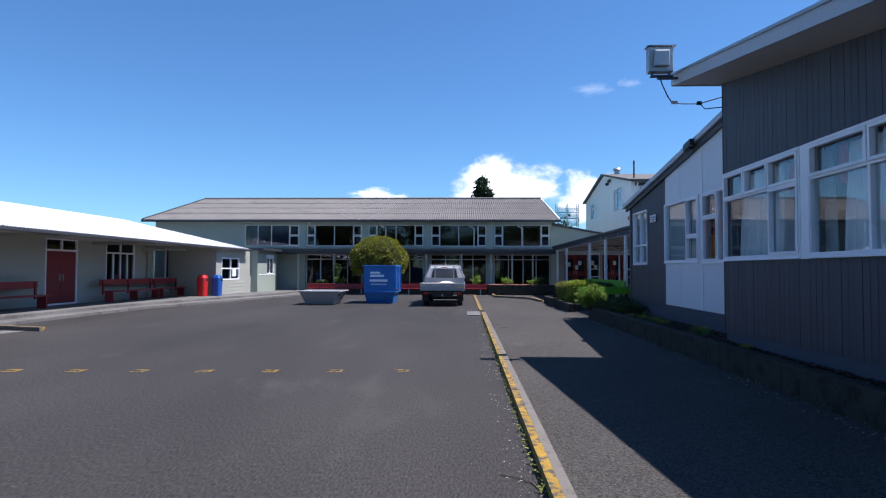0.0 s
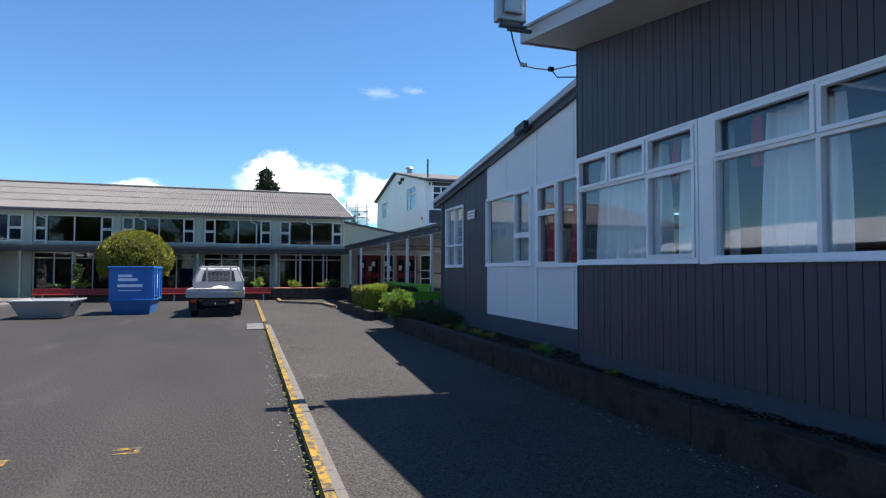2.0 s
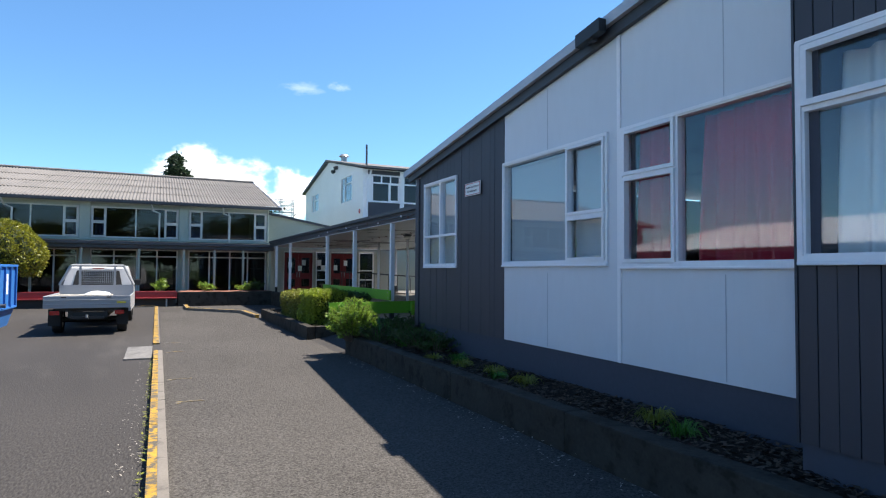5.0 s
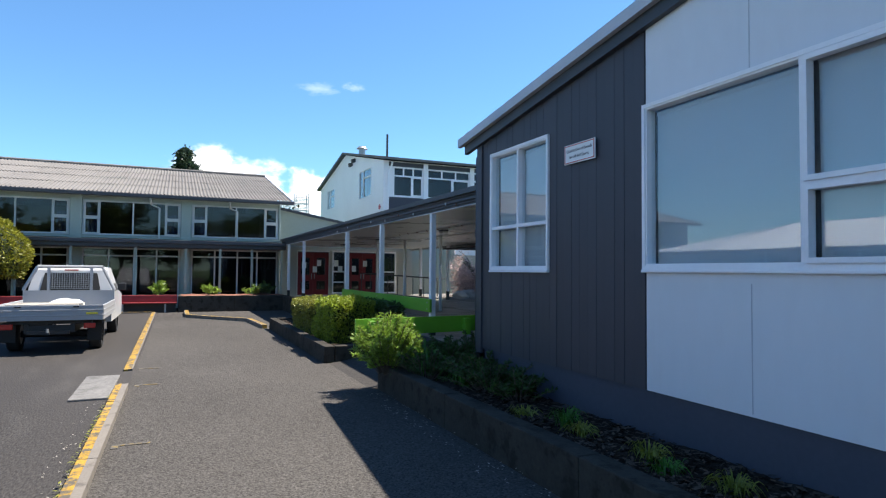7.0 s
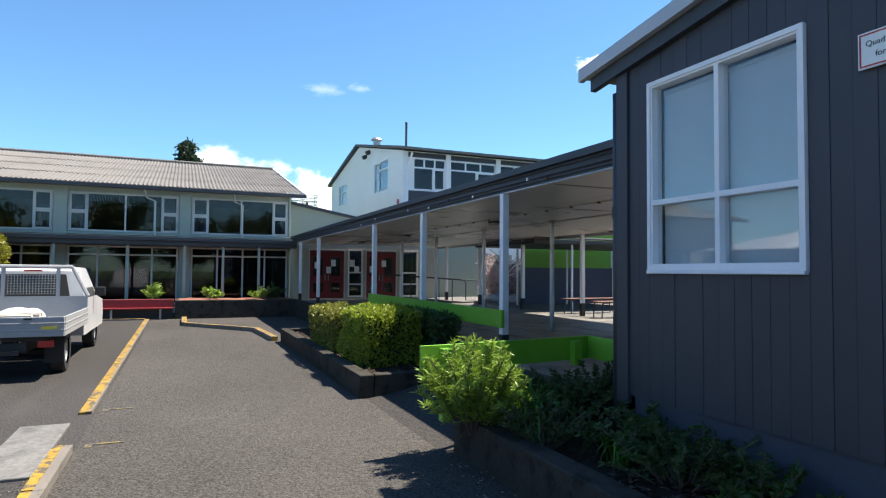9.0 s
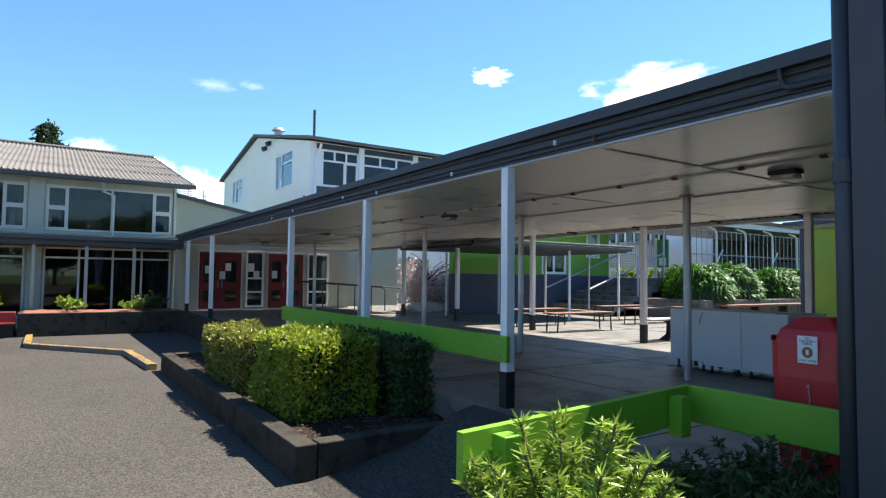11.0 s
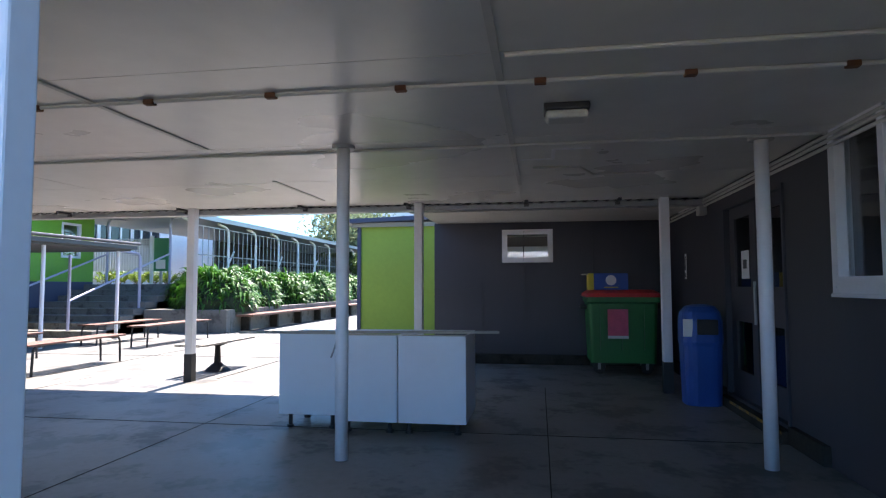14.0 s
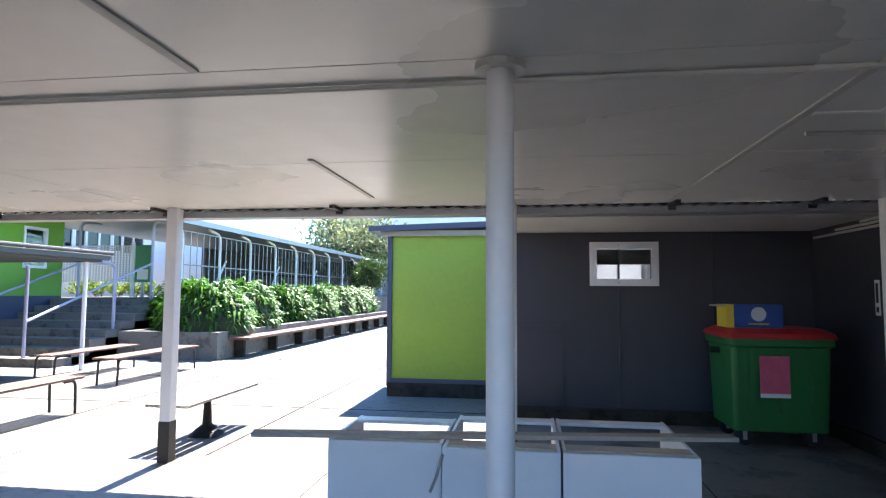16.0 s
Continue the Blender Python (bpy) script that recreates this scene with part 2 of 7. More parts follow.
    # near-black: the shade deep among leaves, put into a solid's colour
    "core_shade": material("core_shade", (0.02, 0.03, 0.01), 0.95, vary=0.4, big=5, small=20, bump=0.5),
    "gold_leaf": leaf_material("golden_conifer_leaf", (0.21, 0.21, 0.021)),
    "conifer": leaf_material("dark_conifer_leaf", (0.034, 0.058, 0.03)),
    "shrub": leaf_material("shrub_leaf", (0.206, 0.31, 0.043)),
    # dark green of junipers and shrubs; on one hedge it paints roof shade
    "dark_and_shade_leaf": leaf_material("dark_and_shade_leaf", (0.05, 0.095, 0.022)),
    "strap": leaf_material("strap_leaf", (0.0495, 0.153, 0.0144), island=0.9, through=0.25),
    "grass_tuft": leaf_material("grass_tuft_leaf", (0.208, 0.216, 0.032)),
    "blossom": leaf_material("pale_blossom", (0.585, 0.45, 0.427), island=0.5),
    "tree_leaf": leaf_material("tree_leaf", (0.08, 0.112, 0.028)),
    "willow": leaf_material("grey_green_leaf", (0.17, 0.21, 0.11)),
    "glass": glass_material("window_glass", base_gloss=0.065),
    "glass_dark": glass_material("dark_glass", (0.45, 0.48, 0.5), 0.045),
}



def cloud_material(name, most, edge):
    """White cloud whose ragged, thinning edge follows noise within its own outline."""
    m = bpy.data.materials.new(name)
    m.use_nodes = True
    nt = m.node_tree
    nt.nodes.remove(nt.nodes["Principled BSDF"])
    co = nt.nodes.new("ShaderNodeTexCoord")
    ln = nt.nodes.new("ShaderNodeVectorMath")
    ln.operation = "LENGTH"
    nt.links.new(co.outputs["Object"], ln.inputs[0])
    info = nt.nodes.new("ShaderNodeObjectInfo")
    no = nt.nodes.new("ShaderNodeTexNoise")
    no.noise_dimensions = "4D"
    no.inputs["Scale"].default_value = 1.9
    no.inputs["Detail"].default_value = 9
    no.inputs["Roughness"].default_value = 0.58
    k = nt.nodes.new("ShaderNodeMath")
    k.operation = "MULTIPLY"
    k.inputs[1].default_value = 40
    nt.links.new(info.outputs["Random"], k.inputs[0])
    nt.links.new(k.outputs[0], no.inputs["W"])
    nt.links.new(co.outputs["Object"], no.inputs["Vector"])
    sub = nt.nodes.new("ShaderNodeMath")
    sub.operation = "MULTIPLY_ADD"
    sub.inputs[1].default_value = -0.62
    nt.links.new(ln.outputs["Value"], sub.inputs[0])
    nt.links.new(no.outputs["Fac"], sub.inputs[2])
    mr = nt.nodes.new("ShaderNodeMapRange")
    mr.interpolation_type = "SMOOTHSTEP"
    mr.inputs[1].default_value = 0.02
    mr.inputs[2].default_value = edge
    mr.inputs[4].default_value = most
    nt.links.new(sub.outputs[0], mr.inputs[0])
    em = nt.nodes.new("ShaderNodeEmission")
    em.inputs[0].default_value = (0.93, 0.97, 1.0, 1)
    em.inputs[1].default_value = 0.95
    tr = nt.nodes.new("ShaderNodeBsdfTransparent")
    mx = nt.nodes.new("ShaderNodeMixShader")
    nt.links.new(mr.outputs[0], mx.inputs[0])
    nt.links.new(tr.outputs[0], mx.inputs[1])
    nt.links.new(em.outputs[0], mx.inputs[2])
    nt.links.new(mx.outputs[0], nt.nodes["Material Output"].inputs[0])
    return m


M["cloud"] = cloud_material("cloud_soft", 1.0, 0.30)
M["cloud_thin"] = cloud_material("cloud_wisp", 0.22, 0.6)


# ---- building helpers ----
def thing(name, label, category, at=(0, 0, 0), turn=0, group="", kind=""):
    ob = new(name)
    ob.empty_display_size = 0.2
    ob.matrix_basis = pose(*at, 0, 0, turn)
    return tagged(ob, label, category, group, kind)


def mesh_of(name, bm, mat, smooth=False):
    if name.split("_")[0] in ("wall", "front", "panel", "porch"):
        bmesh.ops.remove_doubles(bm, verts=bm.verts, dist=0.0004)
    me = bpy.data.meshes.new(name)
    bm.to_mesh(me)
    bm.free()
    me.materials.append(M[mat])
    if smooth:
        me.polygons.foreach_set("use_smooth", [True] * len(me.polygons))
    return me


def part(name, bm, mat, parent=None, label="", smooth=False):
    ob = new(name, mesh_of(name, bm, mat, smooth))
    ob.parent = parent
    return tagged(ob, label)


def solid(name, bm, mat, label="", category="", kind="structure", smooth=False, group=""):
    """A top-level mesh: a piece of the setting or a one-mesh thing."""
    return tagged(new(name, mesh_of(name, bm, mat, smooth)), label, category, group, kind)


def box(bm, x0, y0, z0, x1, y1, z1, bevel=0.0):
    r = bmesh.ops.create_cube(bm, size=1.0, matrix=Matrix.Translation(((x0 + x1) / 2, (y0 + y1) / 2, (z0 + z1) / 2)) @ Matrix.Diagonal((abs(x1 - x0), abs(y1 - y0), abs(z1 - z0), 1)))
    if bevel:
        edges = list({e for v in r["verts"] for e in v.link_edges})
        bmesh.ops.bevel(bm, geom=edges, offset=bevel, segments=2, profile=0.5, affect="EDGES")
    return bm


def boxes(*list_of, bevel=0.0):
    bm = bmesh.new()
    for b in list_of:
        box(bm, *b, bevel=bevel)
    return bm


def prism(bm, pts, axis, a, b):
    """A polygon given in two axes, pushed along the third from a to b."""
    def at(p, c):
        return {"x": (c, p[0], p[1]), "y": (p[0], c, p[1]), "z": (p[0], p[1], c)}[axis]
    lo, hi = [bm.verts.new(at(p, a)) for p in pts], [bm.verts.new(at(p, b)) for p in pts]
    bm.faces.new(lo)
    bm.faces.new(hi[::-1])
    for i in range(len(pts)):
        j = (i + 1) % len(pts)
        bm.faces.new((lo[j], lo[i], hi[i], hi[j]))
    bmesh.ops.recalc_face_normals(bm, faces=bm.faces)
    return bm


def tube(bm, p, q, r, n=10, r2=None):
    p, q = Vector(p), Vector(q)
    d = q - p
    m = Matrix.Translation((p + q) / 2) @ d.to_track_quat("Z", "Y").to_matrix().to_4x4()
    bmesh.ops.create_cone(bm, cap_ends=True, segments=n, radius1=r, radius2=r if r2 is None else r2, depth=d.length, matrix=m)
    return bm


def pipe(bm, pts, r, n=8):
    pts = [Vector(p) for p in pts]
    rings = []
    side = None
    for i, p in enumerate(pts):
        d = (pts[min(i + 1, len(pts) - 1)] - pts[max(i - 1, 0)]).normalized()
        if side is None:
            side = d.orthogonal().normalized()
        side = (side - d * side.dot(d)).normalized()
        up = d.cross(side)
        rings.append([bm.verts.new(p + r * (side * math.cos(a) + up * math.sin(a))) for a in [2 * math.pi * k / n for k in range(n)]])
    for a, b in zip(rings, rings[1:]):
        for k in range(n):
            bm.faces.new((a[k], a[(k + 1) % n], b[(k + 1) % n], b[k]))
    bm.faces.new(rings[0][::-1])
    bm.faces.new(rings[-1])
    return bm


def bend(a, b, c, r=0.15, n=6):
    """Points of a path from a to c that rounds the corner b."""
    a, b, c = Vector(a), Vector(b), Vector(c)
    s, e = b + (a - b).normalized() * r, b + (c - b).normalized() * r
    return [a] + [(1 - k / n) ** 2 * s + 2 * (k / n) * (1 - k / n) * b + (k / n) ** 2 * e for k in range(n + 1)] + [c]


def wall_cells(bm, axis, near, far, u0, u1, top, holes, base=0.0):
    """A wall with real openings: axis x or y is its normal, near and far its faces; top is a height or a function of u."""
    height = top if callable(top) else (lambda u: top)
    us = sorted({u0, u1, *[h[0] for h in holes], *[h[1] for h in holes]})
    us = [u for u in us if u0 <= u <= u1]
    for a, b in zip(us, us[1:]):
        mid = (a + b) / 2
        cuts = sorted((h[2], h[3]) for h in holes if h[0] <= mid <= h[1])
        z = base
        for lo, hi in cuts + [(None, None)]:
            if lo is None:
                pts = [(a, z), (b, z), (b, height(b)), (a, height(a))]
            else:
                pts = [(a, z), (b, z), (b, lo), (a, lo)]
                z = hi
            if max(p[1] for p in pts) - pts[0][1] > 0.005:
                prism(bm, pts, axis, near, far)
    return bm


def corrugated(bm, p0, along, length, down, pitch, amp, per=6, rows=2):
    """A corrugated sheet: p0 a corner, along the ridge by length, down the vector to the eave."""
    p0, along, down = Vector(p0), Vector(along).normalized(), Vector(down)
    up = along.cross(down).normalized()
    if up.z < 0:
        up = -up
    n = int(length / pitch * per)
    grid = [[bm.verts.new(p0 + along * (length * i / n) + down * (j / rows) + up * (amp * math.sin(2 * math.pi * i / per))) for i in range(n + 1)] for j in range(rows + 1)]
    for j in range(rows):
        for i in range(n):
            bm.faces.new((grid[j][i], grid[j][i + 1], grid[j + 1][i + 1], grid[j + 1][i]))
    return bm


def curtain(bm, axis, c, u0, u1, z0, z1, amp=0.06, waves=None, n=None):
    """Hanging cloth in uneven folds that gather at the heading and spread towards the hem."""
    rng = random.Random(int(u0 * 1000))
    folds, u = [], 0.0
    while u < 1.0:
        w = rng.uniform(0.07, 0.21) / (u1 - u0)
        folds.append((u, w, rng.uniform(0.35, 1.0), rng.uniform(-0.25, 0.25)))
        u += w
    n = n or max(24, int((u1 - u0) / 0.012))
    zs = [z0 + (z1 - z0) * k / 5 for k in range(6)]
    rows = []
    for j, z in enumerate(zs):
        hang = 1 - j / 5
        row = []
        for i in range(n + 1):
            f = i / n
            a, w, k, lean = [q for q in folds if q[0] <= f + 1e-9][-1]
            ph = (f - a) / w + lean * (hang - 0.5) * 0.5
            d = c + amp * k * math.cos(2 * math.pi * ph) * (0.55 + 0.6 * hang) + 0.25 * amp * math.sin(9 * f + 3 * hang)
            uu = u0 + (u1 - u0) * (0.5 + (f - 0.5) * (0.95 + 0.05 * hang))
            row.append(bm.verts.new((d, uu, z) if axis == "x" else (uu, d, z)))
        rows.append(row)
    for a, b in zip(rows, rows[1:]):
        for i in range(n):
            bm.faces.new((a[i], a[i + 1], b[i + 1], b[i]))
    return bm


def leaves(bm, points, size, flat=0.5, rng=None, long=1.6):
    """Small leaf blades at points, each (place, outward way)."""
    rng = rng or random
    for p, w in points:
        w = Vector(w)
        d = Vector((rng.gauss(0, 1), rng.gauss(0, 1), rng.gauss(0, 1) + 0.3)).normalized() * flat + w * (1 - flat)
        d.normalize()
        s = d.cross(Vector((rng.gauss(0, 1), rng.gauss(0, 1), rng.gauss(0, 1)))).normalized()
        k = size * rng.uniform(0.6, 1.3)
        p = Vector(p)
        vs = [bm.verts.new(p + q) for q in (-s * k * 0.4, d * k * long * 0.55 - s * k * 0.42, d * k * long, d * k * long * 0.55 + s * k * 0.42, s * k * 0.05)]
        bm.faces.new(vs)
    return bm


def writing(name, text, size, mat, m, parent, align="CENTER", squeeze=1.0):
    """Lettering of the built-in font, turned into a thin mesh."""
    cu = bpy.data.curves.new(name, "FONT")
    cu.body, cu.size, cu.align_x, cu.align_y, cu.extrude = text, size, align, "CENTER", 0.001
    tmp = bpy.data.objects.new(name, cu)
    scene.collection.objects.link(tmp)
    bpy.context.view_layer.update()
    me = bpy.data.meshes.new_from_object(tmp.evaluated_get(bpy.context.evaluated_depsgraph_get()))
    bpy.data.objects.remove(tmp)
    me.materials.clear()
    me.materials.append(M[mat])
    ob = new(name, me)
    ob.parent = parent
    ob.matrix_basis = m @ Matrix.Diagonal((squeeze, 1, 1, 1))
    return ob


def ngon(bm, pts):
    bm.faces.new([bm.verts.new(p) for p in pts])
    return bm

# ---- ground and paving ----
bm = bmesh.new()
bmesh.ops.create_grid(bm, x_segments=2, y_segments=2, size=700, matrix=Matrix.Translation((0, 100, -0.03)))
solid("ground", bm, "grass", "grassy ground running out to the horizon", "ground")
solid("road", boxes((-40, -60, -0.4, 0.70, 42, 0.0)), "asphalt", "worn dark asphalt car park with tyre marks", "car park")
solid("pavement", boxes((0.70, -60, -0.4, 5.6, 39.5, -0.004)), "asphalt_path", "coarse grey asphalt footpath beside the car park", "footpath")


def kerb_run(name, pts, width, height, label, paint=0.5):
    """A kerb of bare concrete whose car-side edge is painted yellow."""
    k = thing(name, label, "kerb", kind="structure")
    for (xa, ya), (xb, yb) in zip(pts, pts[1:]):
        d = Vector((xb - xa, yb - ya, 0)).normalized()
        s = Vector((d.y, -d.x, 0)) * width
        n = max(1, int(math.hypot(xb - xa, yb - ya) / 1.2))
        for i in range(n):
            a = Vector((xa, ya, 0)).lerp(Vector((xb, yb, 0)), i / n) + d * 0.003
            b = Vector((xa, ya, 0)).lerp(Vector((xb, yb, 0)), (i + 1) / n) - d * 0.003
            for lo, hi, mt, nm in ((0, paint, "yellow", "painted_edge"), (paint, 1, "kerb_bare", "kerb_stone")):
                q = bmesh.new()
                jig = random.uniform(-0.004, 0.004)
                prism(q, [(p.x, p.y) for p in (a + s * lo, b + s * lo, b + s * hi, a + s * hi)], "z", -0.1, height + jig)
                part(nm, q, mt, k)
    return k


kerb_run("kerb", [(0.56, -6), (0.56, 20.6)], 0.15, 0.075, "concrete kerb with worn yellow paint beside the car park")
kerb_run("kerb", [(0.54, 22.2), (0.50, 36.4)], 0.13, 0.03, "low worn yellow kerb leading up to the planters", paint=0.85)
kerb_run("kerb", [(-2.0, 36.4), (0.50, 36.4)], 0.13, 0.05, "yellow painted kerb in front of the red planter", paint=0.85)
kerb_run("kerb", [(1.76, 36.2), (1.76, 33.8), (3.55, 31.4), (3.70, 28.9)], 0.15, 0.10, "yellow painted kerb curving towards the covered way", paint=0.85)
kerb_run("kerb", [(-13.5, 15.15), (-10.13, 14.25)], 0.15, 0.10, "yellow painted kerb end beside the raised walkway")
solid("manhole_slab", boxes((0.08, 19.9, -0.05, 0.53, 21.7, 0.03), bevel=0.01), "concrete", "pale worn concrete slab set beside the kerb", "slab")
solid("concrete_pad", boxes((-14, 12.2, -0.05, -10.6, 14.15, 0.012)), "concrete", "pale concrete pad at the edge of the asphalt", "slab")

# painted bay numbers, worn down to strokes
for i, (x, y) in enumerate([(-0.94, 8.92), (-1.92, 8.84), (-2.88, 8.78), (-3.84, 8.72), (-4.80, 8.68), (-5.73, 8.64), (-6.67, 8.6)]):
    bm = bmesh.new()
    for a, b in ((0, 0.0), (0.5, 0.16), (-0.45, 0.13)):
        box(bm, x - 0.10 + 0.03 * a, y + b - 0.02, 0.0, x + 0.10 + 0.05 * a, y + b + 0.02, 0.004)
    box(bm, x + 0.07, y, 0.0, x + 0.11, y + 0.15, 0.0045)
    solid("bay_marking", bm, "yellow", "worn yellow painted bay mark on the asphalt", "road marking", group="painted bay marks")
for x, y in ((0.93, 17.61), (1.0, 15.93), (0.93, 22.4), (0.95, 20.84)):
    solid("path_marking", boxes((x - 0.16, y - 0.03, 0, x + 0.16, y + 0.015, 0.002), (x - 0.17, y - 0.12, 0, x - 0.11, y + 0.01, 0.0025)), "yellow_faded", "faint worn yellow paint mark on the footpath", "road marking", group="worn path marks")

# covered court: concrete slab, one step above the footpath
FLOOR = 0.46
solid("floor", boxes((5.55, 18.2, -0.3, 12.0, 39.4, FLOOR), (12.0, 18.2, -0.3, 14.45, 22.3, FLOOR)), "concrete_floor", "stained concrete floor of the covered way with saw joints", "floor")
solid("courtyard", boxes((14.45, 18.2, -0.3, 62, 22.3, FLOOR - 0.004), (12.0, 22.3, -0.3, 62, 60, FLOOR - 0.004)), "concrete", "sunlit pale concrete courtyard paving", "courtyard")
bm = bmesh.new()
for y in (20.2, 23.3, 26.4, 29.5, 32.6, 35.7):
    box(bm, 5.6, y - 0.004, FLOOR, 12.0, y + 0.004, FLOOR + 0.003)
for x in (7.4, 9.6):
    box(bm, x - 0.004, 18.3, FLOOR, x + 0.004, 39, FLOOR + 0.0035)
solid("floor_joint", bm, "concrete_old", "dark joints between concrete floor bays", "joint")
bm = bmesh.new()
for x in (14.5, 17.0, 20, 24, 28):
    box(bm, x - 0.01, 18.3, FLOOR - 0.004, x + 0.01, 31, FLOOR)
for y in (22.0, 24.6, 27.2):
    box(bm, 12.1, y - 0.01, FLOOR - 0.004, 40, y + 0.01, FLOOR + 0.001)
solid("courtyard_joint", bm, "concrete_old", "weathered joints in the courtyard concrete", "joint")
bm = bmesh.new()
prism(bm, [(3.7, -0.02), (4.1, 0.03), (4.9, 0.2), (5.3, 0.4), (5.56, FLOOR - 0.004), (5.56, -0.05)], "y", 19.36, 21.89)
solid("ramp", bm, "asphalt", "dark asphalt ramp up to the covered way", "ramp")


# ---- windows ----
def ring(bm, axis, c0, c1, u0, u1, z0, z1, w):
    for a in ((u0, z0, u1, z0 + w), (u0, z1 - w, u1, z1), (u0, z0 + w, u0 + w, z1 - w), (u1 - w, z0 + w, u1, z1 - w)):
        if axis == "x":
            box(bm, min(c0, c1), a[0], a[1], max(c0, c1), a[2], a[3])
        else:
            box(bm, a[0], min(c0, c1), a[1], a[2], max(c0, c1), a[3])
    return bm


def slab(axis, c0, c1, u0, u1, z0, z1):
    return (min(c0, c1), u0, z0, max(c0, c1), u1, z1) if axis == "x" else (u0, min(c0, c1), z0, u1, max(c0, c1), z1)


def window(name, axis, face, out, lights, label, mat="white", frame_w=0.05, sill=True, proud=0.024, deep=0.10, glass="glass", parent=None):
    """lights: (u0, u1, z0, z1, opens); a frame round each, an extra sash in those that open."""
    u0, u1 = min(l[0] for l in lights), max(l[1] for l in lights)
    z0, z1 = min(l[2] for l in lights), max(l[3] for l in lights)
    if parent is None:
        w = thing(name, label, "window", kind="structure")
    else:
        w = new(name)
        w.parent = parent
    bm = ring(bmesh.new(), axis, face + out * proud, face - out * deep, u0 - 0.03, u1 + 0.03, z0 - 0.03, z1 + 0.03, 0.034)
    part("window_frame", bm, mat, w)
    for a, b, c, d, opens in lights:
        part("mullion_frame", ring(bmesh.new(), axis, face + out * (proud - 0.012), face - out * (deep - 0.02), a, b, c, d, frame_w * 0.55), mat, w)
        e = frame_w * 0.55
        if opens:
            part("sash", ring(bmesh.new(), axis, face + out * (proud + 0.012), face - out * 0.03, a + e * 0.6, b - e * 0.6, c + e * 0.6, d - e * 0.6, frame_w), mat, w)
            e = frame_w
        pane = part("pane", boxes(slab(axis, face - out * 0.040, face - out * 0.046, a + e, b - e, c + e, d - e)), glass, w)
        pane.visible_shadow = False
    if sill:
        part("window_sill", boxes(slab(axis, face + out * (proud + 0.014), face - out * 0.02, u0 - 0.03, u1 + 0.03, z0 - 0.055, z0 - 0.03), bevel=0.006), mat, w)
    return w


def boards(parent, axis, face, out, us, z0, z1, thick=0.022, gap=0.010, mat="cladding", name="board"):
    """Upright cladding boards with open grooves; z0 and z1 are functions of u."""
    for a, b in zip(us, us[1:]):
        q = bmesh.new()
        lo, hi = a + gap / 2, b - gap / 2
        prism(q, [(lo, z0(lo)), (hi, z0(hi)), (hi, z1(hi)), (lo, z1(lo))], axis, face, face + out * (thick + random.uniform(-0.002, 0.002)))
        part(name, q, mat, parent)


def steps(a, b, w):
    n = max(1, round((b - a) / w))
    return [a + (b - a) * i / n for i in range(n + 1)]


# ---- the dark grey classroom block, two wings under one low gable ----
AX, BX, RIDGE_Y, END_Y = 4.45, 4.98, 10.5, 18.28


def under_a(y):
    return 4.74 - 0.162 * (RIDGE_Y - y)


def top_b(y):
    return 4.56 - 0.143 * (y - 11.29)


A_WIN = [(8.14, 10.45, 1.72, 3.13), (5.35, 7.90, 1.72, 3.13), (2.75, 5.15, 1.72, 3.13)]
bm = bmesh.new()
wall_cells(bm, "x", AX + 0.03, AX + 0.18, 2.2, RIDGE_Y, lambda y: under_a(y), A_WIN, base=0.0)
box(bm, AX + 0.036, 2.05, 0, 14.4, 2.2, 3.3)
box(bm, AX + 0.036, RIDGE_Y - 0.14, 0, BX + 0.18, RIDGE_Y - 0.002, under_a(RIDGE_Y))
wall_a = solid("wall_a", bm, "plinth", "dark grey classroom wall in vertical boards over a blue-grey plinth", "wall")
zb = lambda y: 0.50
boards(wall_a, "x", AX + 0.03, -1, steps(2.2, RIDGE_Y, 0.128), zb, lambda y: 1.685, gap=0.007)
boards(wall_a, "x", AX + 0.03, -1, steps(2.2, RIDGE_Y, 0.128), lambda y: 3.165, lambda y: under_a(y), gap=0.007)
part("corner_board", boxes((AX, RIDGE_Y + 0.002, 0.50, BX + 0.05, RIDGE_Y + 0.02, under_a(RIDGE_Y))), "cladding", wall_a)
part("corner_board", boxes((AX, 10.49, 1.69, AX + 0.028, 10.5, 3.16), (AX - 0.016, 7.935, 1.66, AX + 0.028, 8.105, 3.16)), "white", wall_a, "white window trim")

B_HOLES = [(13.0, 15.13, 1.73, 3.10), (10.72, 12.74, 1.70, 3.09), (16.64, 17.90, 1.72, 3.15)]
bm = bmesh.new()
wall_cells(bm, "x", BX + 0.025, BX + 0.18, RIDGE_Y, END_Y, lambda y: top_b(y) - 0.1, B_HOLES)
wall_b = solid("wall_b", bm, "plinth", "classroom wall with white panels and dark grey boards", "wall")
bz = lambda y: 0.67
tb = lambda y: top_b(y) - 0.12
for us, spans in ((steps(15.15, 16.605, 0.128), [(bz, tb)]), (steps(16.605, 17.935, 0.128), [(bz, lambda y: 1.68), (lambda y: 3.19, tb)]), (steps(17.935, END_Y, 0.128), [(bz, tb)])):
    for lo_z, hi_z in spans:
        boards(wall_b, "x", BX + 0.025, -1, us, lo_z, hi_z, gap=0.003)
for a, b in ((12.81, 15.14), (RIDGE_Y, 12.79)):
    lo_hole = (13.0, 15.13) if a > 12 else (10.72, 12.74)
    q = bmesh.new()
    wall_cells(q, "x", BX + 0.025, BX + 0.004, a + 0.004, b - 0.004, tb, [(*lo_hole, 1.68, 3.13)], base=0.67)
    part("panel", q, "white_panel", wall_b, "flat white wall panel")
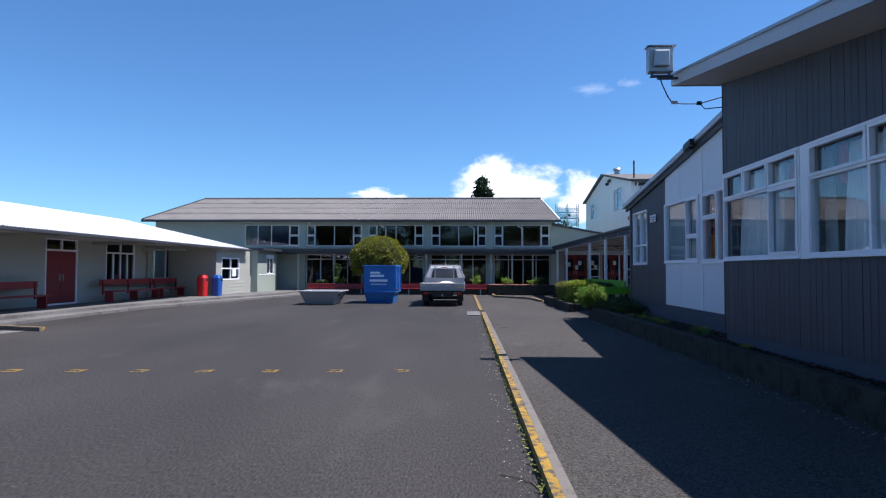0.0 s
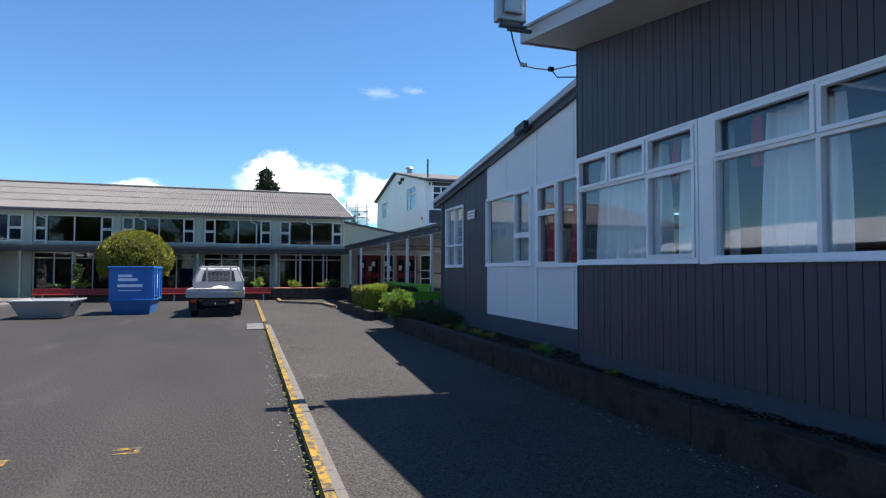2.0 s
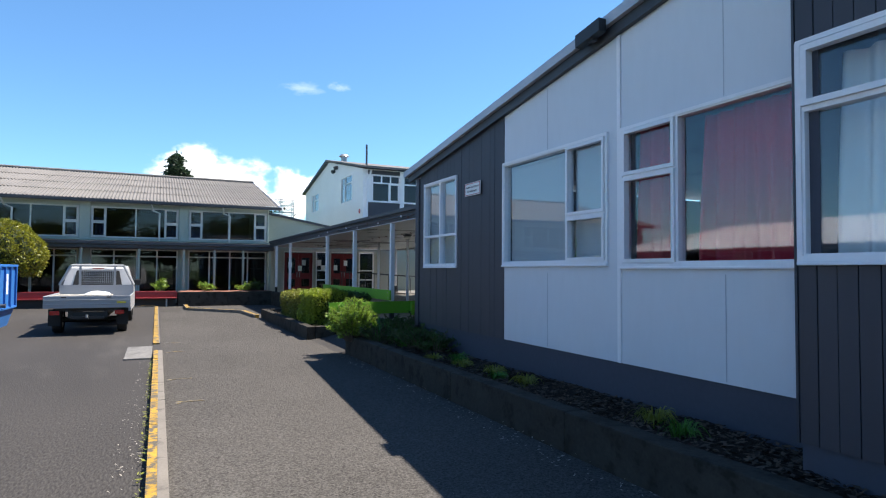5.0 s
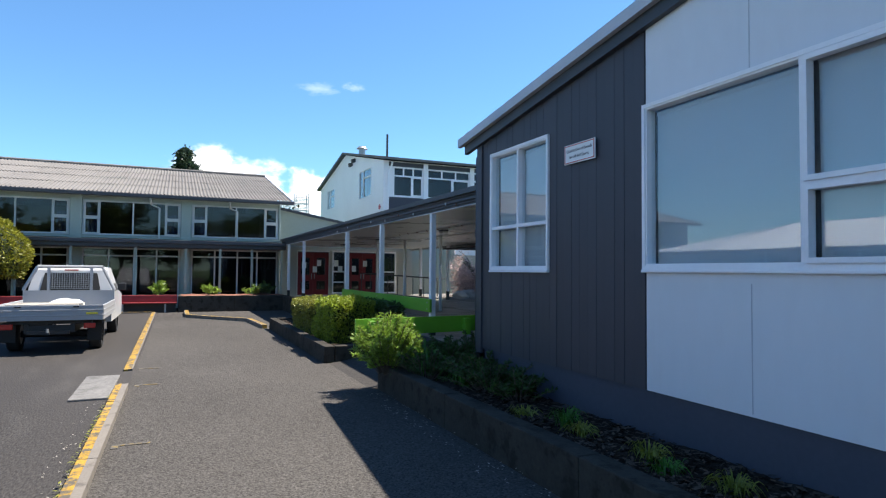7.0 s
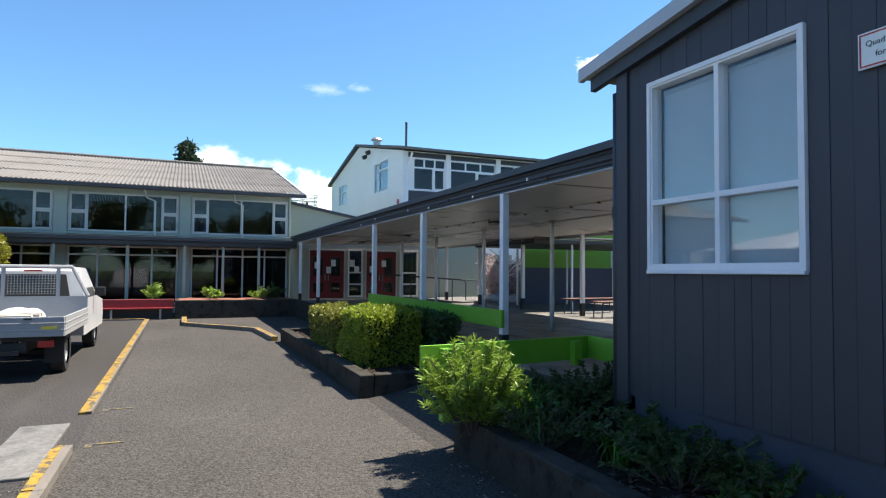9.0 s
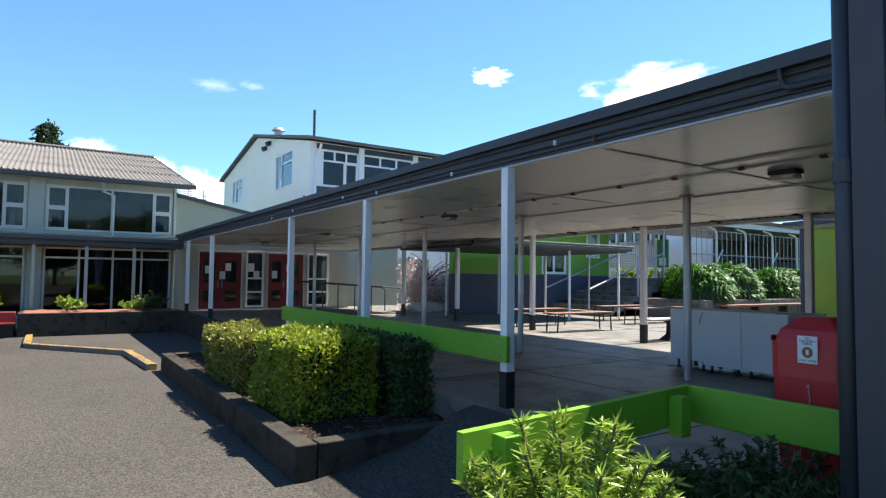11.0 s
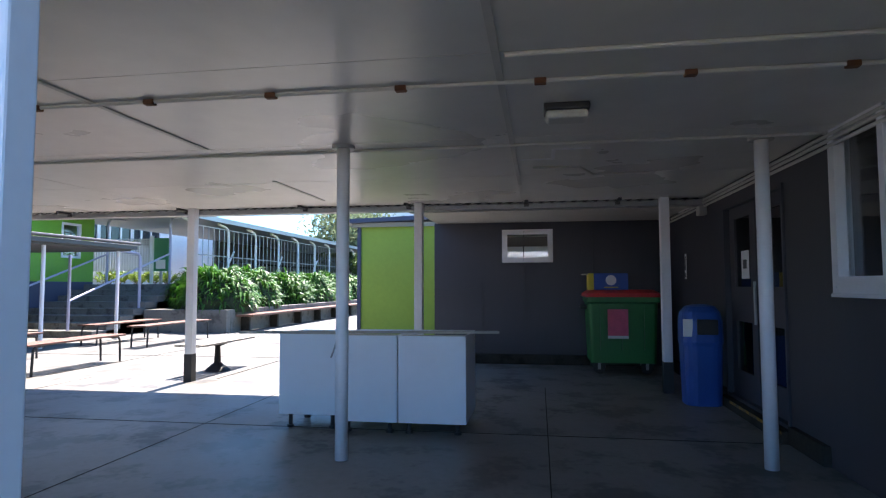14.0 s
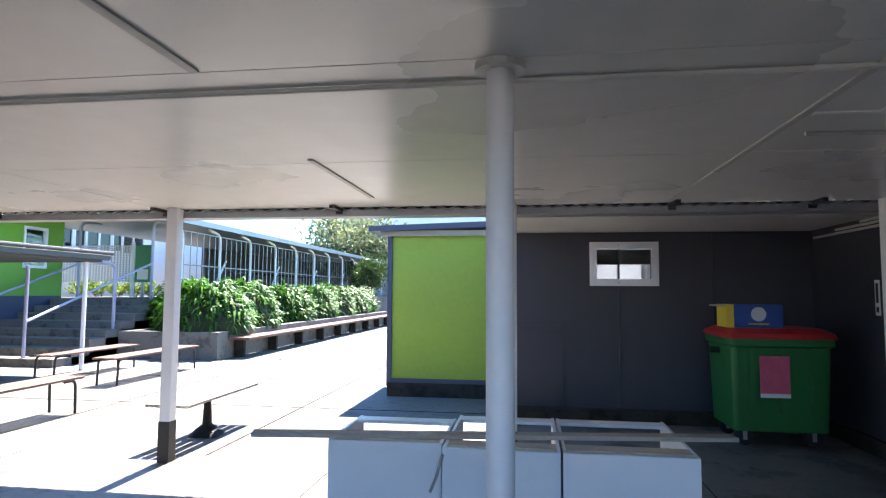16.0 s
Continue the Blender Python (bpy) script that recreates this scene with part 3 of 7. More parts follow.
part("batten", boxes((BX - 0.012, 12.775, 0.67, BX + 0.02, 12.825, tb(12.8))), "white", wall_b, "white cover strip")
bm = bmesh.new()
for y in (11.5, 14.1):
    box(bm, BX + 0.001, y - 0.004, 3.14, BX + 0.006, y + 0.004, tb(y) - 0.01)
    box(bm, BX + 0.001, y - 0.004, 0.69, BX + 0.006, y + 0.004, 1.6)
part("panel_joint", bm, "fascia_light", wall_b)

part("corner_board", boxes((4.962, 18.17, 0.60, 5.10, 18.305, 3.42), bevel=0.004), "cladding", wall_b)

# end wall of the block, facing the covered way
bm = bmesh.new()
wall_cells(bm, "y", END_Y - 0.15, END_Y, BX + 0.025, 14.6, 3.3, [(7.45, 8.80, 1.69, 2.80), (9.65, 11.25, FLOOR + 0.1, 2.55)], base=0)
wall_end = solid("wall_end", bm, "cladding", "dark grey end wall of the classroom under the covered way", "wall")
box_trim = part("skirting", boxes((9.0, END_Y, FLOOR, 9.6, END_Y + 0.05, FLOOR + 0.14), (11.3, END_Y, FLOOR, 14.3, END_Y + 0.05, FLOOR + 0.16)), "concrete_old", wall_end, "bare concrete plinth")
# unseen wall, closes the block so its rooms get window light only
solid("wall_east", boxes((14.45, 2.1, 0, 14.6, END_Y, 4.9)), "cladding", "unseen dark grey wall closing the back of the classroom block", "wall")

# roofs of the block
q = bmesh.new()
prism(q, [(1.4, under_a(1.4)), (RIDGE_Y + 0.05, under_a(RIDGE_Y + 0.05)), (RIDGE_Y + 0.05, under_a(RIDGE_Y) + 0.17), (1.4, under_a(1.4) + 0.17)], "x", 3.66, 15)
roof_a = solid("roof_a", q, "old_white", "low roof with a wide white-painted soffit", "roof")
q = bmesh.new()
prism(q, [(1.38, under_a(1.4) - 0.02), (RIDGE_Y + 0.06, under_a(RIDGE_Y) - 0.01), (RIDGE_Y + 0.06, under_a(RIDGE_Y) + 0.16), (1.38, under_a(1.4) + 0.16)], "x", 3.60, 3.657)
part("barge_board", q, "fascia_light", roof_a, "pale blue-grey barge board")
q = bmesh.new()
prism(q, [(1.35, under_a(1.4) + 0.155), (RIDGE_Y + 0.08, under_a(RIDGE_Y) + 0.163), (RIDGE_Y + 0.08, under_a(RIDGE_Y) + 0.2), (1.35, under_a(1.4) + 0.195)], "x", 3.57, 3.70)
part("flashing", q, "steel", roof_a)
part("ridge_end", boxes((3.62, RIDGE_Y + 0.062, under_a(RIDGE_Y) - 0.01, 15, RIDGE_Y + 0.09, under_a(RIDGE_Y) + 0.16)), "fascia_light", roof_a)
q = bmesh.new()
prism(q, [(RIDGE_Y - 0.06, top_b(RIDGE_Y - 0.06) - 0.10), (18.64, top_b(18.64) - 0.10), (18.64, top_b(18.64)), (RIDGE_Y - 0.06, top_b(RIDGE_Y - 0.06))], "x", 5.05, 15)
roof_b = solid("roof_b", q, "roof_grey", "low pitched roof falling to the covered way", "roof")
q = bmesh.new()
prism(q, [(RIDGE_Y + 0.1, top_b(RIDGE_Y + 0.1) - 0.10), (18.70, top_b(18.7) - 0.10), (18.70, top_b(18.7) + 0.015), (RIDGE_Y + 0.1, top_b(RIDGE_Y + 0.1) + 0.015)], "x", 4.86, 4.915)
part("barge_board", q, "fascia_light", roof_b, "pale grey metal barge")
q = bmesh.new()
prism(q, [(RIDGE_Y + 0.1, top_b(RIDGE_Y + 0.1) - 0.10), (18.64, top_b(18.64) - 0.10), (18.64, top_b(18.64)), (RIDGE_Y + 0.1, top_b(RIDGE_Y + 0.1))], "x", 4.916, 5.049)
part("verge_sheet", q, "roof_grey", roof_b)
q = bmesh.new()
prism(q, [(RIDGE_Y + 0.1, top_b(RIDGE_Y + 0.1) - 0.22), (18.60, top_b(18.6) - 0.22), (18.60, top_b(18.6) - 0.10), (RIDGE_Y + 0.1, top_b(RIDGE_Y + 0.1) - 0.10)], "x", 4.92, 4.978)
part("verge_board", q, "fascia", roof_b, "dark verge board")

# windows of the block
zt, zm = 3.13, 2.70
lights = [(9.70, 10.45, zm, zt, True), (8.95, 9.70, zm, zt, True), (8.14, 8.95, zm, zt, True), (8.95, 10.45, 1.72, zm, False), (8.14, 8.95, 1.72, zm, True)]
window("window_1", "x", AX, -1, lights, "white timber window with three top sashes and pale curtains", frame_w=0.040)
lights = [(6.75, 7.90, zm, zt, True), (5.35, 6.75, zm, zt, True), (6.75, 7.90, 1.72, zm, False), (5.35, 6.75, 1.72, zm, False)]
window("window_2", "x", AX, -1, lights, "white timber window with top sashes and drawn curtains", frame_w=0.040)
lights = [(3.95, 5.15, zm, zt, True), (2.75, 3.95, zm, zt, True), (3.95, 5.15, 1.72, zm, False), (2.75, 3.95, 1.72, zm, False)]
window("window_3", "x", AX, -1, lights, "white timber window with top sashes", frame_w=0.040)
lights = [(13.70, 15.13, 1.73, 3.10, False), (13.0, 13.70, 2.26, 3.10, True), (13.0, 13.70, 1.73, 2.26, True)]
window("window_4", "x", BX, -1, lights, "white window with a large fixed pane and lowered blinds", frame_w=0.036)
lights = [(12.02, 12.74, 2.60, 3.09, True), (12.02, 12.74, 1.70, 2.60, True), (10.72, 12.02, 1.70, 3.09, False)]
window("window_5", "x", BX, -1, lights, "white window with red curtains behind", frame_w=0.036)
lights = [(17.26, 17.90, 2.22, 3.15, False), (16.64, 17.26, 2.22, 3.15, False), (17.26, 17.90, 1.72, 2.22, False), (16.64, 17.26, 1.72, 2.22, False)]
window("window_6", "x", BX, -1, lights, "small white four-pane window with a blind", frame_w=0.036)
lights = [(8.12, 8.80, 1.69, 2.80, True), (7.45, 8.12, 1.69, 2.80, True)]
window("window_7", "y", END_Y, 1, lights, "white framed window under the covered way", frame_w=0.06)
for u0, u1, z1 in ((8.98, 10.40, 3.1), (7.98, 8.72, 3.1), (6.74, 7.58, 3.1), (5.5, 6.35, 3.1), (3.3, 5.1, 3.1)):
    solid("curtain", curtain(bmesh.new(), "x", AX + 0.30, u0, u1, 1.55, z1, amp=0.10), "curtain", "pale gathered curtain hanging inside the window", "curtain", kind="", smooth=True, group="classroom curtains")
solid("curtain", curtain(bmesh.new(), "x", AX + 0.25, 8.73, 8.80, 2.60, 3.1), "curtain_red", "strip of red curtain beside a pale one", "curtain", kind="", smooth=True)
solid("curtain", curtain(bmesh.new(), "x", AX + 0.25, 7.59, 7.65, 2.60, 3.1), "curtain_red", "strip of red curtain beside a pale one", "curtain", kind="", smooth=True)
solid("curtain", curtain(bmesh.new(), "x", BX + 0.29, 10.6, 12.0, 1.5, 3.1, amp=0.08), "curtain_red", "red gathered curtain hanging inside the window", "curtain", kind="", smooth=True)
solid("curtain", curtain(bmesh.new(), "x", BX + 0.225, 12.35, 12.75, 1.5, 3.1), "curtain_red", "red curtain drawn to one side", "curtain", kind="", smooth=True)
for u0, u1, z0, z1, r in ((13.72, 15.1, 1.74, 3.05, 0), (13.05, 13.66, 1.74, 3.06, 0), (16.67, 17.87, 1.74, 3.1, 0)):
    bm = boxes((BX + 0.105, u0, z0, BX + 0.108, u1, z1))
    tube(bm, (BX + 0.12, u0, z1), (BX + 0.12, u1, z1), 0.025)
    box(bm, BX + 0.10, u0, z0 - 0.02, BX + 0.115, u1, z0)
    solid("roller_blind", bm, "blind", "pale roller blind lowered behind the glass", "blind", kind="", group="roller blinds")

# ---- planters along the classroom ----
def low_wall(name, runs, label, height=0.36, mat="concrete_old"):
    w = thing(name, label, "low wall", kind="structure")
    for x0, y0, x1, y1 in runs:
        along = "y" if abs(y1 - y0) > abs(x1 - x0) else "x"
        a, b = (y0, y1) if along == "y" else (x0, x1)
        us = steps(a, b, 2.4)
        for p, r in zip(us, us[1:]):
            e = (x0, p + 0.004, -0.1, x1, r - 0.004, height) if along == "y" else (p + 0.004, y0, -0.1, r - 0.004, y1, height)
            part("wall_block", boxes(e, bevel=0.012), mat, w)
    return w


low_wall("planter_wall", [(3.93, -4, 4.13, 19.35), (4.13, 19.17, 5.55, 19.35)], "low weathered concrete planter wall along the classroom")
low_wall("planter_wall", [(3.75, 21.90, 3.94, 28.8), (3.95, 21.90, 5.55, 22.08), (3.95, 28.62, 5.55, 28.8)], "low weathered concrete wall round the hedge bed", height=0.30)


def soil(name, x0, y0, x1, y1, z, label, mat="soil", amp=0.04, n=0.12):
    bm = bmesh.new()
    nx, ny = max(2, int((x1 - x0) / n)), max(2, int((y1 - y0) / n))
    g = [[bm.verts.new((x0 + (x1 - x0) * i / nx, y0 + (y1 - y0) * j / ny, z + amp * noise.noise((i * n * 2.3, j * n * 2.3, z)) + amp * 0.6 * noise.noise((i * n * 9, j * n * 9, 4)))) for i in range(nx + 1)] for j in range(ny + 1)]
    for j in range(ny):
        for i in range(nx):
            bm.faces.new((g[j][i], g[j][i + 1], g[j + 1][i + 1], g[j + 1][i]))
    return solid(name, bm, mat, label, "soil", kind="stuff", smooth=True)


soil("planting_bed", 4.12, -4, 5.02, 19.2, 0.29, "dark bark mulch in the planter beside the wall")
soil("planting_bed", 4.98, 18.31, 5.62, 19.42, 0.49, "dark soil in the bed behind the corner rail")
soil("planting_bed", 3.93, 22.05, 5.56, 28.65, 0.22, "dark soil strewn with dry leaves under the hedge")

# ---- covered way ----
CEIL = 2.76
ceil = bmesh.new()
ys = [18.30, 20.45, 22.75, 25.0, 27.3, 29.6, 31.9, 34.2, 36.5, 39.3]
xs = [5.71, 7.05, 8.62, 10.1, 11.95]
for xa, xb in zip(xs, xs[1:]):
    for ya, yb in zip(ys, ys[1:]):
        lap = 0.005 if xa > 8 and 22.7 < yb < 22.8 else -0.005
        start = 0.0 if xa > 8 and 22.7 < ya < 22.8 else 0.005
        box(ceil, xa + 0.004, ya + start, CEIL, xb - 0.004, yb + min(lap, 0.0), CEIL + 0.02)
box(ceil, 5.71, 18.3, CEIL + 0.008, 11.95, 39.3, CEIL + 0.03)
solid("ceiling", ceil, "soffit", "glossy off-white ceiling sheets of the covered way", "ceiling")
q = bmesh.new()
prism(q, [(5.66, 3.00), (12.02, 2.88), (12.02, 2.92), (5.66, 3.045)], "y", 18.30, 39.3)
roof_c = solid("roof_covered_way", q, "steel", "low metal roof over the covered way", "roof")
part("fascia_board", boxes((5.70, 18.30, 2.78, 5.74, 39.3, 3.01)), "fascia", roof_c, "dark fascia board")
part("fascia_strip", boxes((5.690, 18.30, 2.764, 5.706, 39.3, 2.778)), "fascia_light", roof_c)
part("flashing", boxes((5.64, 18.30, 2.97, 5.70, 39.3, 3.055)), "fascia", roof_c, "blue-grey metal edge flashing")
for z, r in ((2.818, 0.010), (2.866, 0.015), (2.935, 0.012)):
    bm = tube(bmesh.new(), (5.685, 18.45, z), (5.685, 39.2, z + 0.015), r, 8)
    part("conduit", bm, "fascia", roof_c, "dark painted conduit")
part("conduit", pipe(bmesh.new(), bend((5.66, 18.98, 3.03), (5.66, 18.95, 2.84), (5.66, 18.35, 2.84), 0.07), 0.016), "fascia", roof_c)
for i, y in enumerate((20.45, 20.9, 22.5, 23.4, 24.3, 25.4, 26.4, 27.6, 28.8)):
    part("clip", boxes((5.652, y - 0.011, 2.80 + 0.05 * (i % 2), 5.675, y + 0.011, 2.845 + 0.05 * (i % 2)), bevel=0.004), "rust" if i % 3 == 0 else "white", roof_c)
part("gutter", boxes((11.95, 18.3, 2.68, 12.10, 39.3, 2.74), (12.08, 18.3, 2.68, 12.12, 39.3, 2.80)), "steel", roof_c, "galvanised box gutter")
# added strip, stops light showing between gutter and roof sheets
part("gutter_closure", boxes((12.03, 18.3, 2.742, 12.06, 39.3, 2.885)), "steel_dark", roof_c)
bm = bmesh.new()
corrugated(bm, (11.90, 18.3, 2.745), (0, 1, 0), 21.0, (0.30, 0, -0.03), 0.13, 0.012)
part("roof_sheet_edge", bm, "steel", roof_c)
for x, yr in ((7.42, (18.3, 39)), (8.81, (18.3, 39)), (7.05, (18.3, 20.4))):
    part("ceiling_pipe", tube(bmesh.new(), (x, yr[0], CEIL - 0.012), (x, yr[1], CEIL - 0.012), 0.011, 6), "soffit", roof_c)
for i in range(14):
    y = 18.8 + i * 0.72
    part("pipe_clip", boxes((7.40, y - 0.03, CEIL - 0.03, 7.445, y + 0.03, CEIL), bevel=0.005), "rust", roof_c, "rusty pipe clip")
bm = bmesh.new()
for y, xa, xb in ((20.44, 5.80, 10.6), (22.75, 6.95, 8.6), (22.85, 10.0, 11.4), (27.3, 6.95, 8.6)):
    box(bm, xa, y - 0.018, CEIL - 0.008, xb, y + 0.018, CEIL)
part("cover_strip", bm, "old_white", roof_c)
part("repair_strip", boxes((9.37, 20.12, CEIL - 0.006, 9.40, 20.40, CEIL), (9.05, 20.12, CEIL - 0.006, 9.37, 20.15, CEIL), (9.03, 19.86, CEIL - 0.006, 9.05, 20.15, CEIL)), "white", roof_c, "raised edge of a patched ceiling sheet")
for y in (19.3, 20.4, 21.9, 23.3, 25.0, 26.8):
    part("gutter_bracket", boxes((11.72, y - 0.02, CEIL - 0.035, 11.97, y + 0.02, CEIL - 0.005), (11.93, y - 0.03, CEIL - 0.06, 11.97, y + 0.03, CEIL)), "steel_dark", roof_c)


def square_post(x, y, w=0.10, top=CEIL, black=0.36):
    p = thing("post", "white square timber post with a black painted foot", "post", (x, y, FLOOR), group="posts of the covered way")
    part("shaft", boxes((-w / 2, -w / 2, black, w / 2, w / 2, top - FLOOR), bevel=0.008), "white", p)
    part("foot", boxes((-w / 2 - 0.002, -w / 2 - 0.002, -0.02, w / 2 + 0.002, w / 2 + 0.002, black)), "black", p, "black painted foot")
    return p


OUTER = [18.63, 21.60, 24.68, 27.80, 34.1, 37.4]
for y in OUTER:
    square_post(5.72, y, black=0.34)
for y in (18.78, 21.75, 24.85, 28.1, 31.3, 34.4, 37.5):
    square_post(11.85, y, 0.105)
round_post = thing("round_post", "slender round steel post painted white", "post", (8.90, 18.70, FLOOR), group="round posts of the covered way")
part("shaft", tube(bmesh.new(), (0, 0, 0), (0, 0, CEIL - FLOOR), 0.047, 20), "white", round_post, smooth=True)
bm = tube(bmesh.new(), (0, 0, CEIL - FLOOR - 0.025), (0, 0, CEIL - FLOOR), 0.085, 20)
part("collar", bm, "old_white", round_post)
for y in (21.69, 24.85, 27.95, 31.1, 34.2):
    copy_thing(round_post, pose(8.68, y, FLOOR))
post_box = thing("junction_box", "small grey electrical box fixed to a post", "electrical box", (5.665, 18.60, 2.76))
part("case", boxes((-0.035, -0.045, 0.0, 0.01, 0.045, 0.095), bevel=0.008), "white", post_box)
for a, b in ((-0.028, 0.02), (0.028, 0.02), (-0.028, 0.075), (0.028, 0.075)):
    part("cover_screw", boxes((-0.039, a - 0.005, b - 0.005, -0.035, a + 0.005, b + 0.005)), "steel", post_box)

# lower roof and grey walls behind the court
solid("roof_lean_to", boxes((12.13, 18.2, 2.755, 17.4, 21.95, 2.86), (12.2, 18.2, 2.68, 12.3, 21.95, 2.755), bevel=0.004), "old_white", "low white-edged roof joining the covered way", "roof")
bm = bmesh.new()
wall_cells(bm, "x", 14.32, 14.50, 18.2, 21.98, 2.75, [(20.06, 20.82, 2.12, 2.60)], base=0)
wall_back = solid("wall_back", bm, "cladding", "dark grey panelled wall behind the bins", "wall")
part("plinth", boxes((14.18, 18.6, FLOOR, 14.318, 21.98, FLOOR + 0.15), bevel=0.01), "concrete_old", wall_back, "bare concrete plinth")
bm = bmesh.new()
for y in (21.18, 20.5, 19.4):
    box(bm, 14.305, y - 0.008, 0.62, 14.32, y + 0.008, 2.74 if y != 21.18 else 1.65)
box(bm, 14.305, 21.18, 1.64, 14.32, 21.98, 1.66)
box(bm, 14.305, 21.18, 1.53, 14.32, 21.98, 1.545)
part("panel_joint", bm, "fascia", wall_back)
window("window_8", "x", 14.32, -1, [(20.06, 20.82, 2.12, 2.60, True)], "small white framed window with a stained pale lower blind", frame_w=0.04, sill=False)
solid("roller_blind", boxes((14.46, 20.10, 2.14, 14.47, 20.78, 2.36)), "paper", "pale blind across the lower half of the small window", "blind", kind="")
bm = boxes((15.62, 22.02, 0.70, 17.4, 23.66, 2.93))
shed = thing("shed", "small store with lime green panels on a dark base", "shed")
part("wall", bm, "olive_lime", shed)
part("base", boxes((15.58, 21.99, 0.30, 17.44, 23.70, 0.66), bevel=0.015), "concrete_old", shed)
part("bottom_trim", boxes((15.595, 22.0, 0.66, 17.42, 23.69, 0.72)), "navy", shed)
part("corner_trim", boxes((15.59, 23.64, 0.6, 15.66, 23.71, 2.95)), "navy", shed, "dark blue downpipe at the corner")
bm = bmesh.new()
prism(bm, [(21.9, 2.96), (23.95, 2.90), (23.95, 2.98), (21.9, 3.04)], "x", 15.35, 17.7)
part("roof", bm, "navy", shed, "blue-edged low roof")
part("eave_board", boxes((15.50, 21.95, 2.84, 15.56, 23.8, 2.92)), "cream", shed)
solid("wall_back", boxes((14.5, 21.84, 0, 17.4, 21.98, 2.75)), "cladding", "dark grey return wall beside the store", "wall")
# added box behind the small window, keeps daylight out of it
solid("wall_store", boxes((17.2, 18.2, 0, 17.4, 21.84, 2.74), (14.6, 18.2, 0, 17.2, 18.35, 2.74)), "room", "unseen plain walls added to keep the small window dark", "wall")

# ---- two-storey block across the end of the yard ----
FY = 39.5


def lap_boards(bm, axis, face, out, u0, u1, z0, z1, step=0.19):
    n = max(1, int((z1 - z0) / step))
    for i in range(n):
        a, b = z0 + (z1 - z0) * i / n, z0 + (z1 - z0) * (i + 1) / n
        pts = [(face, a), (face + out * 0.024, a), (face + out * 0.008, b), (face, b)]
        if axis == "y":
            prism(bm, [(p[0], p[1]) for p in pts], "x", u0, u1)
        else:
            prism(bm, [(p[0], p[1]) for p in pts], "y", u0, u1)
    return bm


hall = thing("school_building", "long two-storey school building with pale green walls and a corrugated roof", "building")
BAYS = [(-14.62, -10.97), (-10.48, -6.79), (-6.37, -2.71), (-2.22, 1.42), (1.90, 5.54)]
bm = bmesh.new()
wall_cells(bm, "y", FY + 0.02, FY + 0.22, -20.7, 5.66, 4.75, [(a, b, 3.06, 4.46) for a, b in BAYS] + [(a, b, 0.35, 2.52) for a, b in BAYS[1:]], base=0)
box(bm, -20.7, FY + 0.22, 0, -20.5, 57, 4.75)
box(bm, 5.46, FY + 0.22, 0, 5.66, 57, 4.75)
box(bm, -20.7, 57, 0, 5.66, 57.2, 4.75)
part("wall", bm, "pale_green", hall)
# unseen inner floor and walls, coloured dark so the windows look into gloom
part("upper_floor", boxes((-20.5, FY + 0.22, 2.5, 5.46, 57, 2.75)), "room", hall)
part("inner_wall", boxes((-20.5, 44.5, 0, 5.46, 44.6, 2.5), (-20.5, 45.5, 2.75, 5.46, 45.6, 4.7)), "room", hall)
for k in range(9):
    part("weatherboard", lap_boards(bmesh.new(), "y", FY + 0.02, -1, -20.7, -14.7, 2.9 + k * 1.84 / 9, 2.9 + (k + 1) * 1.84 / 9, 0.2), "pale_green", hall)
for x0, x1 in ((-20.7, -14.62), (-10.97, -10.48), (-6.79, -6.37), (-2.71, -2.22), (1.42, 1.90), (5.54, 5.68)):
    if x1 - x0 < 1:
        part("pilaster", boxes((x0 + 0.03, FY - 0.10, 0, x1 - 0.03, FY + 0.02, 4.72), bevel=0.01), "pale_green", hall)
part("ledge", boxes((-20.8, FY - 0.12, 2.93, 5.75, FY + 0.03, 3.02), bevel=0.006), "pale_green", hall, "pale sill band")
part("porch_roof", boxes((-13.0, 38.2, 2.56, 5.72, FY, 2.80)), "fascia", hall, "dark porch fascia between the storeys")
part("porch_gutter", boxes((-13.0, 38.08, 2.70, 5.72, 38.2, 2.84), bevel=0.01), "steel_dark", hall)
# underside coloured dark for the shade below the porch roof
part("porch_soffit", boxes((-13.0, 38.25, 2.53, 5.70, FY, 2.558)), "steel_dark", hall)
# roof: gable along x
RZ, RY, EZ, EY = 7.25, 48.5, 4.80, 39.05
bm = bmesh.new()
corrugated(bm, (-21.3, RY, RZ), (1, 0, 0), 27.4, (0, EY - RY, EZ - RZ), 0.146, 0.026, per=6, rows=6)
roof_h = part("roof", bm, "roof_grey", hall, "weathered grey corrugated fibre-cement roof", smooth=True)
bm = bmesh.new()
corrugated(bm, (-21.3, RY, RZ), (1, 0, 0), 27.4, (0, 9.3, -2.4), 0.146, 0.026, per=4, rows=2)
part("roof_back", bm, "roof_grey", hall)
for k in range(1, 4):
    y, z = RY + (EY - RY) * k / 4, RZ + (EZ - RZ) * k / 4
    bm = bmesh.new()
    corrugated(bm, (-21.3, y + 0.1, z + 0.062), (1, 0, 0), 27.4, (0, -0.22, -0.052), 0.146, 0.026, per=6, rows=1)
    part("sheet_lap", bm, "roof_grey", hall, smooth=True)
part("ridge_cap", tube(bmesh.new(), (-21.3, RY, RZ + 0.03), (6.1, RY, RZ + 0.03), 0.10, 10), "roof_grey", hall)
part("gutter", boxes((-21.4, EY - 0.12, EZ - 0.17, 6.2, EY, EZ - 0.02), bevel=0.02), "steel_dark", hall, "dark gutter")
part("soffit", boxes((-21.3, EY, EZ - 0.13, 6.1, FY + 0.02, EZ - 0.09)), "pale_green", hall)
bm = bmesh.new()
